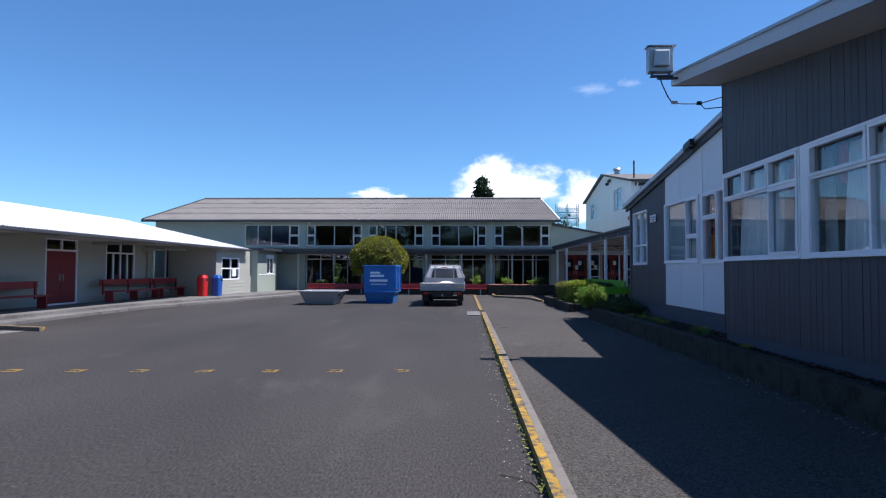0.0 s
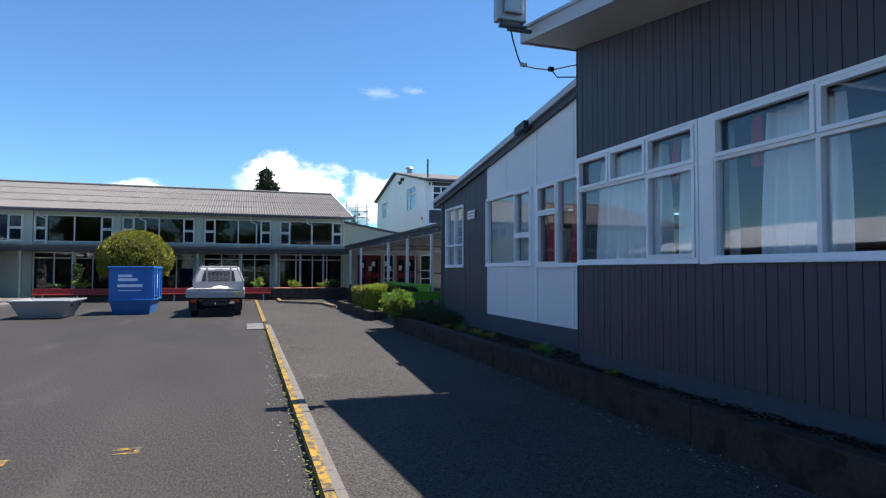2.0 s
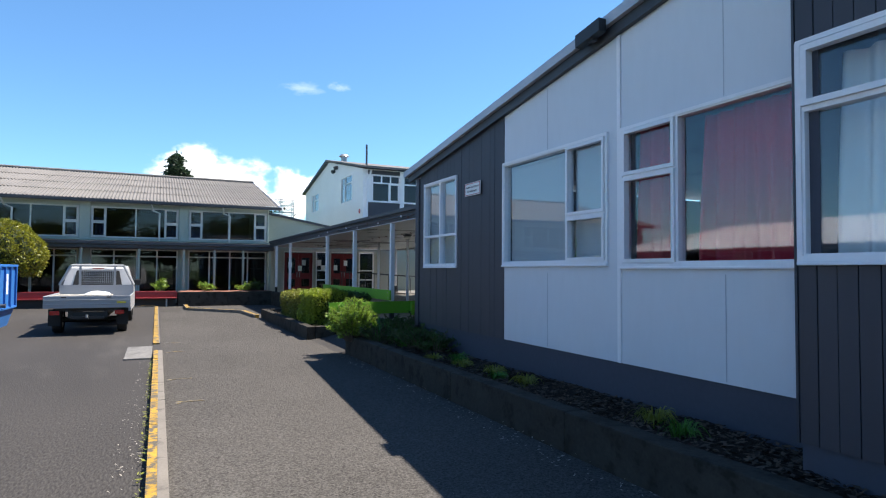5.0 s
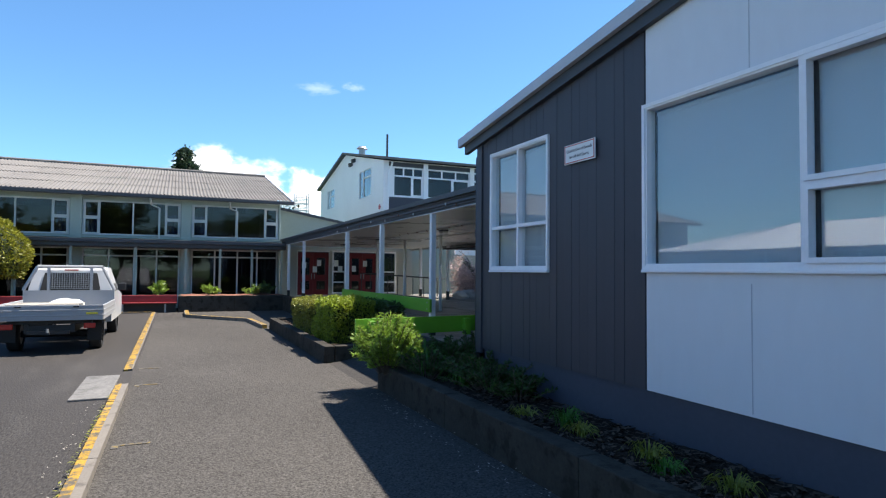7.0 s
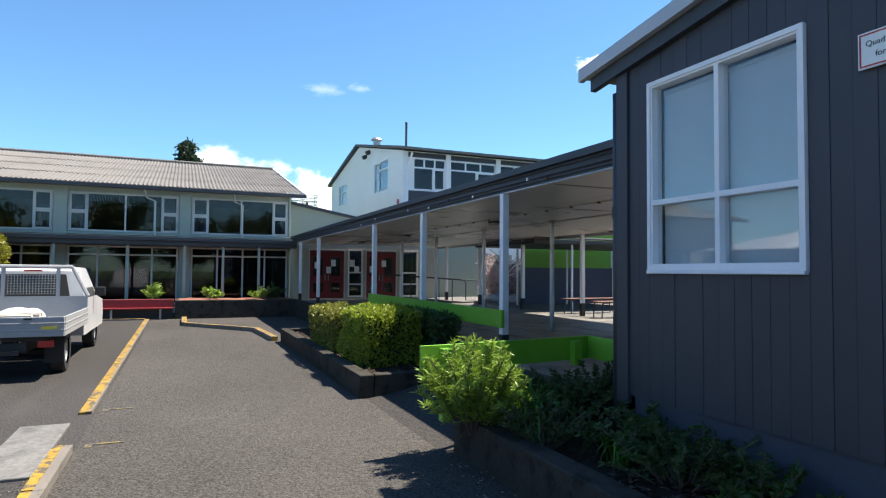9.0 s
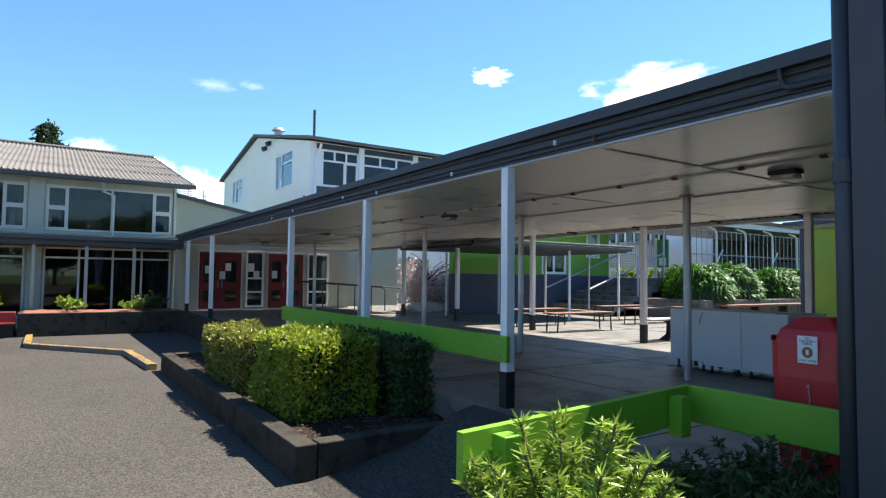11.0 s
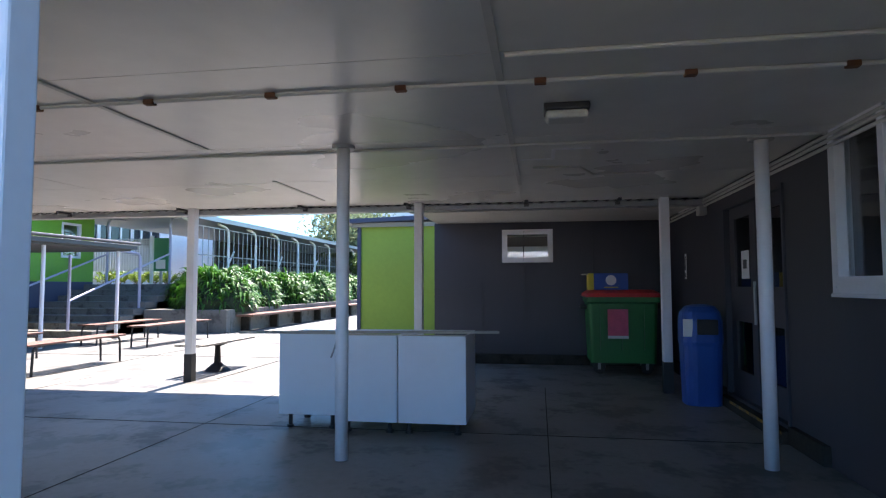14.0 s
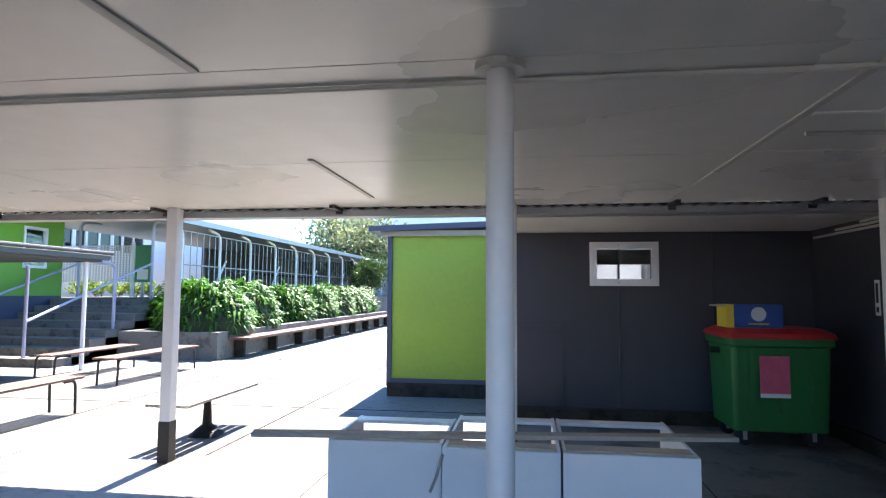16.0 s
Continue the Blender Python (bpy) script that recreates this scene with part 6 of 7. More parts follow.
def slat_bench(x0, x1, y):
    b = thing("slat_bench", "timber-slatted bench on bent dark steel legs", "bench", ((x0 + x1) / 2, y, FLOOR), group="courtyard benches")
    L = (x1 - x0) / 2
    for k in range(4):
        part("slat", boxes((-L, -0.21 + 0.108 * k, 0.42, L, -0.115 + 0.108 * k, 0.45), bevel=0.004), "wood", b)
    for s in (-1, 1):
        pts = bend((s * (L - 0.30), -0.18, 0.41), (s * (L - 0.12), -0.18, 0.41), (s * (L - 0.10), -0.18, 0.0), 0.08)
        part("leg", pipe(bmesh.new(), pts, 0.018, 8), "black", b)
        part("leg", pipe(bmesh.new(), [(p[0], 0.18, p[2]) for p in pts], 0.018, 8), "black", b)
        part("cross_bar", boxes((s * (L - 0.25) - 0.02, -0.2, 0.40, s * (L - 0.25) + 0.02, 0.2, 0.42)), "black", b)
    return b


slat_bench(11.75, 13.75, 27.42)
slat_bench(12.0, 13.9, 29.15)
slat_bench(15.85, 18.15, 29.72)
slat_bench(15.65, 18.15, 28.40)
pb = thing("pedestal_bench", "grey slatted bench on a cast iron pedestal foot", "bench", (12.85, 25.02, FLOOR))
for k in range(4):
    part("slat", boxes((-0.75, -0.22 + 0.115 * k, 0.42, 0.75, -0.12 + 0.115 * k, 0.45), bevel=0.004), "timber_grey", pb)
for x in (-0.55, 0.5):
    part("pedestal", lofted(bmesh.new(), [round_rect(0.30, 0.34, 0.08, 0), round_rect(0.22, 0.26, 0.08, 0.05), round_rect(0.09, 0.09, 0.03, 0.12), round_rect(0.07, 0.07, 0.03, 0.36), round_rect(0.12, 0.40, 0.03, 0.42)]), "black", pb)

# bins by the low building
for y, mt, lab in ((29.2, "red_plastic", "red plastic litter bin with a domed top beside a blue one"), (29.65, "blue_plastic", "blue plastic litter bin with a domed top beside a red one")):
    b = thing("litter_bin", lab, "litter bin", (-12.35 - (29.65 - y) * 1.2, y, PLAT))
    rings = [round_rect(0.40, 0.40, 0.12, 0), round_rect(0.46, 0.46, 0.14, 0.7), round_rect(0.46, 0.46, 0.14, 0.9), round_rect(0.36, 0.36, 0.12, 1.02), round_rect(0.12, 0.12, 0.05, 1.06)]
    part("body", lofted(bmesh.new(), rings), mt, b)
    # the shaded mouth is a black slab on the closed body
    part("opening", boxes((0.20, -0.13, 0.74, 0.235, 0.13, 0.88), bevel=0.01), "black", b)

# ---- skips and the utility truck ----
sk = thing("skip_bin", "tall blue steel rubbish skip with white lettering panels", "skip", (-3.78, 26.62, 0))
q = bmesh.new()
lofted(q, [[(-0.60, 0.25, 0.0), (0.56, 0.25, 0.0), (0.56, 1.9, 0.0), (-0.60, 1.9, 0.0)], [(-0.68, 0.0, 0.50), (0.66, 0.0, 0.50), (0.66, 2.2, 0.50), (-0.68, 2.2, 0.50)]])
part("hopper", q, "skip_blue", sk, "darker tapered base")
q = bmesh.new()
for e in ((-0.70, 0.0, 0.52, 0.68, 0.04, 1.68), (-0.70, 2.16, 0.52, 0.68, 2.2, 1.68), (-0.70, 0.04, 0.52, -0.66, 2.16, 1.68), (0.64, 0.04, 0.52, 0.68, 2.16, 1.68)):
    box(q, *e)
part("body", q, "skip_blue", sk)
part("rim", boxes((-0.74, -0.04, 1.64, 0.72, 0.03, 1.71), (-0.74, 2.17, 1.64, 0.72, 2.24, 1.71), (0.66, 0.0, 1.64, 0.73, 2.2, 1.71), (-0.75, 0.0, 1.64, -0.68, 2.2, 1.71), bevel=0.01), "skip_blue", sk)
part("waist", boxes((-0.73, -0.035, 0.49, 0.71, 0.0, 0.55), (0.68, -0.03, 0.49, 0.72, 2.22, 0.55), bevel=0.006), "skip_blue", sk)
for y in (0.08, 0.72, 1.38, 2.08):
    part("stiffener", boxes((0.68, y - 0.035, 0.55, 0.735, y + 0.035, 1.64), bevel=0.006), "skip_blue", sk)
for i, (x0, x1, z, h) in enumerate(((-0.42, 0.02, 1.33, 0.09), (-0.42, 0.20, 1.19, 0.10), (-0.44, 0.36, 0.98, 0.10), (-0.40, 0.32, 0.85, 0.03))):
    part("lettering_bar", boxes((x0, -0.006, z, x1, -0.001, z + h), bevel=0.002), "white_ink", sk)
part("label", boxes((0.685, 0.95, 0.9, 0.69, 1.2, 1.45)), "white_ink", sk)
part("lug", tube(bmesh.new(), (0.68, 0.4, 0.62), (0.80, 0.4, 0.62), 0.05, 12), "steel_dark", sk)

sm = thing("small_skip", "low grey steel skip with sloping ends", "skip", (-6.15, 25.3, 0))
q = bmesh.new()
outer0, outer1 = [(-0.62, 0.25, 0.02), (0.55, 0.25, 0.02), (0.55, 1.6, 0.02), (-0.62, 1.6, 0.02)], [(-0.86, -0.05, 0.58), (0.80, -0.05, 0.58), (0.80, 2.0, 0.58), (-0.86, 2.0, 0.58)]
inner1, inner0 = [(-0.82, -0.01, 0.58), (0.76, -0.01, 0.58), (0.76, 1.96, 0.58), (-0.82, 1.96, 0.58)], [(-0.58, 0.3, 0.08), (0.5, 0.3, 0.08), (0.5, 1.55, 0.08), (-0.58, 1.55, 0.08)]
lofted(q, [outer0, outer1, inner1, inner0])
part("body", q, "tray", sm)
part("rim", boxes((-0.90, -0.09, 0.55, 0.84, -0.03, 0.60), (0.78, -0.05, 0.55, 0.86, 2.02, 0.60), (-0.90, 1.97, 0.55, 0.84, 2.04, 0.60), (-0.91, -0.05, 0.55, -0.85, 2.02, 0.60), bevel=0.008), "tray", sm)
for y in (0.5, 1.5):
    part("lug", tube(bmesh.new(), (0.68, y, 0.42), (0.82, y, 0.42), 0.035, 10), "steel_dark", sm)

ute = thing("utility_truck", "white single-cab utility truck with a flat tray", "truck", (-0.92, 24.75, 0))
part("tray_floor", boxes((-0.91, 0.0, 0.66, 0.91, 2.42, 0.74)), "tray", ute)
for nm, e in (("tailgate", (-0.91, -0.03, 0.66, 0.91, 0.01, 0.95)), ("side_gate", (-0.92, 0.02, 0.66, -0.885, 2.40, 0.95)), ("side_gate", (0.885, 0.02, 0.66, 0.92, 2.40, 0.95))):
    g = part(nm, boxes(e, bevel=0.006), "tray", ute, "pressed aluminium drop side")
    for z in (0.74, 0.84):
        r = (e[0] - 0.006, e[1] - 0.006, z, e[3] + 0.006, e[4] + 0.006, z + 0.025)
        part("rib", boxes(r, bevel=0.004), "tray", g)
for x in (-0.5, 0.45):
    part("latch", boxes((x - 0.05, -0.045, 0.91, x + 0.05, -0.03, 0.935)), "black", ute)
part("plate_bar", boxes((0.62, -0.04, 0.77, 0.82, -0.032, 0.81)), "box_yellow", ute, "plain pale strip")
part("headboard", boxes((-0.90, 2.42, 0.74, 0.90, 2.47, 1.16)), "tray", ute)
q = bmesh.new()
prof = [(-0.90, 1.16), (-0.64, 1.70), (0.64, 1.70), (0.90, 1.16)]
for (xa, za), (xb, zb_) in zip(prof, prof[1:]):
    d = Vector((xb - xa, 0, zb_ - za))
    tube(q, (xa, 2.445, za), (xb, 2.445, zb_), 0.035, 8)
for x in (-0.42, 0.42):
    box(q, x - 0.03, 2.42, 1.16, x + 0.03, 2.47, 1.68)
part("headboard_frame", q, "tray", ute)
q = bmesh.new()
for i in range(18):
    x = -0.40 + i * 0.047
    box(q, x, 2.44, 1.2, x + 0.008, 2.448, 1.58)
for i in range(9):
    z = 1.2 + i * 0.047
    box(q, -0.40, 2.44, z, 0.40, 2.448, z + 0.008)
tagged(part("window_mesh", q, "steel", ute), kind="stuff")
cab_prof = [(2.52, 0.55), (2.52, 1.10), (2.62, 1.62), (2.80, 1.69), (3.45, 1.68), (3.75, 1.58), (4.30, 1.10), (5.30, 0.98), (5.42, 0.75), (5.40, 0.42), (2.52, 0.42)]
q = bmesh.new()
lo = [[(x * (0.86 if z > 1.15 else 1.0), y, z) for y, z in cab_prof] for x in (-0.84, 0.84)]
lofted(q, lo)
bmesh.ops.recalc_face_normals(q, faces=q.faces)
part("cab", q, "ute_white", ute)
rw = bmesh.new()
ngon(rw, [(-0.60, 2.515, 1.16), (0.60, 2.515, 1.16), (0.52, 2.588, 1.56), (-0.52, 2.588, 1.56)])
part("rear_window", rw, "rubber", ute, "dark rear window")
part("brake_light", boxes((-0.14, 2.56, 1.61, 0.14, 2.60, 1.64)), "red_light", ute)
for s in (-1, 1):
    q = bmesh.new()
    ngon(q, [(s * 0.845, 2.7, 1.12), (s * 0.845, 4.1, 1.12), (s * 0.745, 3.7, 1.52), (s * 0.73, 2.85, 1.58)])
    part("side_window", q, "rubber", ute)
    part("mirror", boxes((s * 0.86, 3.75, 1.12, s * 1.05, 3.83, 1.30), bevel=0.02), "black", ute)
part("chassis", boxes((-0.42, 0.1, 0.42, -0.34, 5.2, 0.58), (0.34, 0.1, 0.42, 0.42, 5.2, 0.58), (-0.4, 0.12, 0.44, 0.4, 0.2, 0.56), (-0.7, 0.15, 0.58, 0.7, 0.25, 0.66)), "black", ute)
part("axle", tube(bmesh.new(), (-0.7, 0.95, 0.33), (0.7, 0.95, 0.33), 0.07, 12), "black", ute)
part("tow_bar", boxes((-0.35, -0.05, 0.40, 0.35, 0.02, 0.46), (-0.03, -0.16, 0.40, 0.03, -0.05, 0.44)), "black", ute)
part("tow_ball", tube(bmesh.new(), (0, -0.14, 0.44), (0, -0.14, 0.51), 0.025, 10), "steel", ute)
for s in (-1, 1):
    t = part("tail_light", boxes((s * 0.78, -0.02, 0.50, s * 0.58, 0.04, 0.60), bevel=0.008), "red_light", ute)
    part("mud_flap", boxes((s * 0.86, 0.38, 0.22, s * 0.60, 0.40, 0.62)), "rubber", ute)
    for y in (0.95, 4.45):
        q = bmesh.new()
        n = 28
        rings = [[(s * xo, y + r * math.cos(2 * math.pi * k / n), 0.335 + r * math.sin(2 * math.pi * k / n)) for k in range(n)] for xo, r in ((0.60, 0.22), (0.60, 0.31), (0.63, 0.335), (0.79, 0.335), (0.82, 0.31), (0.82, 0.21))]
        lofted(q, rings, cap=False)
        w = part("wheel", q, "rubber", ute)
        part("rim", lofted(bmesh.new(), [[(s * xo, y + r * math.cos(2 * math.pi * k / n), 0.335 + r * math.sin(2 * math.pi * k / n)) for k in range(n)] for xo, r in ((0.62, 0.215), (0.79, 0.215), (0.74, 0.17), (0.76, 0.06))]), "steel", w)
ld = thing("timber_load", "pale timber pallet pieces and a white sack lying on the tray", "load", (-0.92, 24.75, 0.74))
for i, (x0, y0, x1, y1, z) in enumerate(((-0.75, 0.2, 0.45, 0.32, 0.12), (-0.7, 0.5, 0.5, 0.62, 0.12), (-0.72, 0.8, 0.48, 0.92, 0.12))):
    part("batten", boxes((x0, y0, z, x1, y1, z + 0.10), bevel=0.004), "chipboard", ld)
for x in (-0.6, -0.1, 0.35):
    part("bearer", boxes((x, 0.15, 0.0, x + 0.09, 1.0, 0.12), bevel=0.004), "chipboard", ld)
q = bmesh.new()
bmesh.ops.create_icosphere(q, subdivisions=3, radius=0.2, matrix=Matrix.Translation((0.1, 1.2, 0.14)) @ Matrix.Diagonal((1.7, 1.1, 0.7, 1)))
for v in q.verts:
    v.co += Vector(noise.noise_vector(v.co * 6)) * 0.05
part("sack", q, "paper", ld)


# ---- plants ----
def leafy_box(name, x0, y0, z0, x1, y1, z1, n, size, mat, label, category="hedge", seed=1, rough=0.06):
    rng = random.Random(seed)
    h = thing(name, label, category, ((x0 + x1) / 2, (y0 + y1) / 2, z0), group="clipped hedges")
    w, d, t = (x1 - x0) / 2, (y1 - y0) / 2, z1 - z0
    # dark block inside the leaves, stands in for the hedge's inner shade
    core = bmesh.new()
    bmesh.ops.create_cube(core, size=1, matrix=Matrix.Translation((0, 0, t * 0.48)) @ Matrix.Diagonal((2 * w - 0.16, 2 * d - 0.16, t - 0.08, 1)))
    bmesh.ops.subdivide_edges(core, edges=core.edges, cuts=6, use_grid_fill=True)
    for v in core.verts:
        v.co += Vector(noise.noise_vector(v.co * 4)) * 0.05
    part("inner_core", core, "core_shade", h)
    areas = [(2 * d * t, "x-"), (2 * d * t, "x+"), (2 * w * t, "y-"), (2 * w * t, "y+"), (4 * w * d, "z")]
    tot = sum(a for a, _ in areas)
    pts = []
    for a, f in areas:
        for _ in range(int(n * a / tot)):
            u, v, s = rng.uniform(-1, 1), rng.uniform(0, 1), rng.uniform(-rough, rough * 0.3)
            if f[0] == "x":
                sg_ = -1 if f[1] == "-" else 1
                p, o = Vector((sg_ * (w + s), u * d, v * t)), Vector((sg_, 0, 0.2))
            elif f[0] == "y":
                sg_ = -1 if f[1] == "-" else 1
                p, o = Vector((u * w, sg_ * (d + s), v * t)), Vector((0, sg_, 0.2))
            else:
                p, o = Vector((u * w, rng.uniform(-1, 1) * d, t + s)), Vector((0, 0, 1))
            bulge = noise.noise((p.x * 2.1 + seed, p.y * 2.1, p.z * 2.1)) * 0.10 + noise.noise((p.x * 6 + seed, p.y * 6, p.z * 6)) * 0.035
            c = Vector((p.x / w, p.y / d, (p.z - t / 2) / (t / 2)))
            k = sorted(abs(q_) for q_ in c)
            round_off = 0.09 * max(0, k[1] - 0.75) * 4
            pts.append((p + o.normalized() * (bulge - round_off), o.normalized()))
    tagged(part("foliage", leaves(bmesh.new(), pts, size, 0.75, rng), mat, h), kind="stuff")
    return h


leafy_box("hedge", 4.02, 22.88, 0.2, 5.02, 24.1, 1.07, 15000, 0.030, "hedge", "clipped yellow-green box hedge in the raised bed", seed=3)
leafy_box("hedge", 3.98, 24.55, 0.2, 4.7, 26.6, 0.97, 11000, 0.030, "hedge_olive", "clipped olive-tinged box hedge further along the bed", seed=4)
# same hedge as its neighbours; the covered way's shade is in the leaf colour
leafy_box("hedge", 5.08, 22.62, 0.2, 5.58, 25.3, 1.0, 10000, 0.030, "dark_and_shade_leaf", "box hedge against the green rail, roof shade painted as dark leaf", seed=5)


def shrub(name, at, label, n_stems, height, spread, leaf, size, mat, seed, long=3.2, per=26, category="shrub", droop=0.25):
    rng = random.Random(seed)
    s = thing(name, label, category, at)
    wood, pts = bmesh.new(), []
    for i in range(n_stems):
        a, r = rng.uniform(0, 2 * math.pi), spread * math.sqrt(rng.uniform(0, 1))
        base = Vector((0.25 * r * math.cos(a), 0.25 * r * math.sin(a), 0))
        h = height * rng.uniform(0.55, 1.05) * (1 - 0.35 * (r / spread) ** 2)
        tip = Vector((r * math.cos(a), r * math.sin(a), h))
        mid = base.lerp(tip, 0.55) + Vector((0, 0, 0.12 * h))
        line = [base.lerp(mid, k / 4) if k <= 4 else mid.lerp(tip, (k - 4) / 4) for k in range(9)]
        pipe(wood, line, 0.006, 4)
        for _ in range(per):
            k = rng.uniform(0.25, 1.0) * 8
            i0 = min(7, int(k))
            p = line[i0].lerp(line[i0 + 1], k - i0)
            w = Vector((rng.gauss(0, 1), rng.gauss(0, 1), rng.uniform(-droop, 0.8))).normalized()
            pts.append((p, w))
    part("woody_base", wood, "bark", s)
    tagged(part("foliage", leaves(bmesh.new(), pts, size, 0.35, rng, long), mat, s), kind="stuff")
    return s


shrub("shrub", (3.98, 19.02, 0.26), "bright green narrow-leaved shrub at the end of the planter", 120, 0.80, 0.54, None, 0.0125, "shrub", 11, long=6.2, per=130)
shrub("shrub", (4.62, 17.25, 0.28), "low spreading dark juniper in the shaded planter", 60, 0.40, 0.62, None, 0.014, "dark_and_shade_leaf", 17, long=3.0, per=90)
shrub("shrub", (4.28, 18.35, 0.28), "blue-green feathery juniper spilling over the planter edge", 50, 0.40, 0.42, None, 0.012, "dark_and_shade_leaf", 18, long=3.0, per=90)
shrub("shrub", (4.72, 17.7, 0.28), "dark low shrub in the shade of the wall", 34, 0.45, 0.5, None, 0.022, "dark_and_shade_leaf", 12, long=2.4, per=60)
shrub("shrub", (4.72, 18.75, 0.28), "dark low shrub behind the corner rail", 34, 0.5, 0.55, None, 0.022, "dark_and_shade_leaf", 13, long=2.4, per=60)
shrub("shrub", (5.22, 18.85, 0.3), "dark feathery juniper below the corner rail", 80, 0.52, 0.6, None, 0.014, "dark_and_shade_leaf", 14, long=3.0, per=100)
shrub("shrub", (4.75, 19.15, 0.3), "dark feathery juniper against the lime rail", 60, 0.42, 0.5, None, 0.014, "dark_and_shade_leaf", 19, long=3.0, per=90)
shrub("shrub", (4.66, 16.7, 0.28), "dark low shrub against the plinth", 26, 0.38, 0.42, None, 0.022, "dark_and_shade_leaf", 15, long=2.4, per=50)


def strap_clump(name, at, label, n, length, mat, seed, width=0.022, group="", category="plant"):
    rng = random.Random(seed)
    bm = bmesh.new()
    for _ in range(n):
        a = rng.uniform(0, 2 * math.pi)
        L, out = length * rng.uniform(0.6, 1.1), rng.uniform(0.35, 1.0)
        d = Vector((math.cos(a), math.sin(a), 0))
        side = Vector((-d.y, d.x, 0)) * width * rng.uniform(0.7, 1.3)
        b = d * rng.uniform(0, 0.1)
        prev = None
        for k in range(6):
            t = k / 5
            p = b + d * (L * out * 0.62 * t * (0.6 + 0.4 * t)) + Vector((0, 0, L * (1.6 * t - (0.85 + 0.75 * out) * t * t)))
            wd = side * (1 - t ** 2.2)
            cur = (bm.verts.new(p - wd), bm.verts.new(p + wd + Vector((0, 0, 0.004))))
            if prev:
                bm.faces.new((prev[0], prev[1], cur[1], cur[0]))
            prev = cur
    h = thing(name, label, category, at, group=group)
    tagged(part("foliage", bm, mat, h), kind="stuff")
    return h


strap_clump("strap_plant", (4.38, 18.68, 0.27), "bright strap-leaved plant beside the shrub", 80, 0.75, "strap", 21, 0.014)
strap_clump("strap_plant", (4.5, 17.75, 0.27), "drooping strap-leaved plant in the planter", 60, 0.5, "strap", 22, 0.012)
for i, (x, y, s) in enumerate(((4.55, 15.7, 0.30), (4.45, 15.35, 0.22), (4.5, 14.6, 0.26), (4.42, 14.35, 0.2), (4.5, 13.85, 0.26), (4.55, 11.9, 0.3), (4.45, 11.5, 0.26), (4.4, 9.6, 0.18), (4.35, 16.1, 0.2))):
    strap_clump("grass_tuft", (x, y, 0.27), "yellow-green grass tuft in the bark", 90, s, "grass_tuft" if i % 3 else "strap", 40 + i, 0.005, group="grass tufts")
rng = random.Random(77)


def mound(at, r, h, n, seed):
    """A rounded clump: arching leaves all over a domed heart, each hanging over at its tip."""
    rng = random.Random(seed)
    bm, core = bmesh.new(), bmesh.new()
    # near-black dome under the leaves in place of the clump's inner shade
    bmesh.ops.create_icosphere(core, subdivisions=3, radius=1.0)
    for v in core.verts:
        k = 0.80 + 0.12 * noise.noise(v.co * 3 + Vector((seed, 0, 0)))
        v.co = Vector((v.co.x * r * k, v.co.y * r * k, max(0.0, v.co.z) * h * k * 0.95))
    for _ in range(n):
        a, s = rng.uniform(0, 2 * math.pi), rng.uniform(0.0, 1.0) ** 0.8
        c = math.sqrt(1 - s * s)
        lump = 0.66 + 0.16 * noise.noise((3 * c * math.cos(a), 3 * c * math.sin(a), 3 * s + seed)) + rng.uniform(-0.08, 0.08)
        o = Vector((c * math.cos(a), c * math.sin(a), s))
        b = Vector((o.x * r, o.y * r, o.z * h)) * lump
        turn = a + rng.gauss(0, 0.9)
        d = Vector((math.cos(turn), math.sin(turn), 0))
        L = rng.uniform(0.32, 0.62)
        side = Vector((-d.y, d.x, 0)) * rng.uniform(0.020, 0.034)
        out, up = rng.uniform(0.3, 0.8), rng.uniform(0.75, 1.15)
        drop = up * rng.uniform(0.5, 1.35)
        prev = None
        for k in range(6):
            t = k / 5
            p = b + d * (L * out * (0.35 * t + 0.65 * t * t)) + Vector((0, 0, L * (up * t - drop * t ** 2.6)))
            wd = side * (0.75 + 0.7 * t - 1.43 * t ** 3.5)
            cur = (bm.verts.new(p - wd), bm.verts.new(p + wd + Vector((0, 0, 0.012))))
            if prev:
                bm.faces.new((prev[0], prev[1], cur[1], cur[0]))
            prev = cur
    ob = thing("strap_plant", "rounded clump of glossy strap leaves in the concrete planter", "plant", at, group="courtyard strap plants")
    part("inner_core", core, "core_shade", ob)
    tagged(part("foliage", bm, "strap", ob), kind="stuff")


for i, (x, y, r, h) in enumerate(((20.55, 29.35, 1.3, 1.5), (22.5, 29.5, 1.3, 1.55), (21.4, 30.4, 1.2, 1.45), (25.5, 29.5, 1.15, 1.42), (27.9, 29.5, 1.15, 1.46), (30.2, 29.5, 1.15, 1.5), (32.4, 29.5, 1.1, 1.46), (34.4, 29.6, 1.05, 1.42))):
    mound((x, y, 1.0), r, h, 2400, 100 + i)
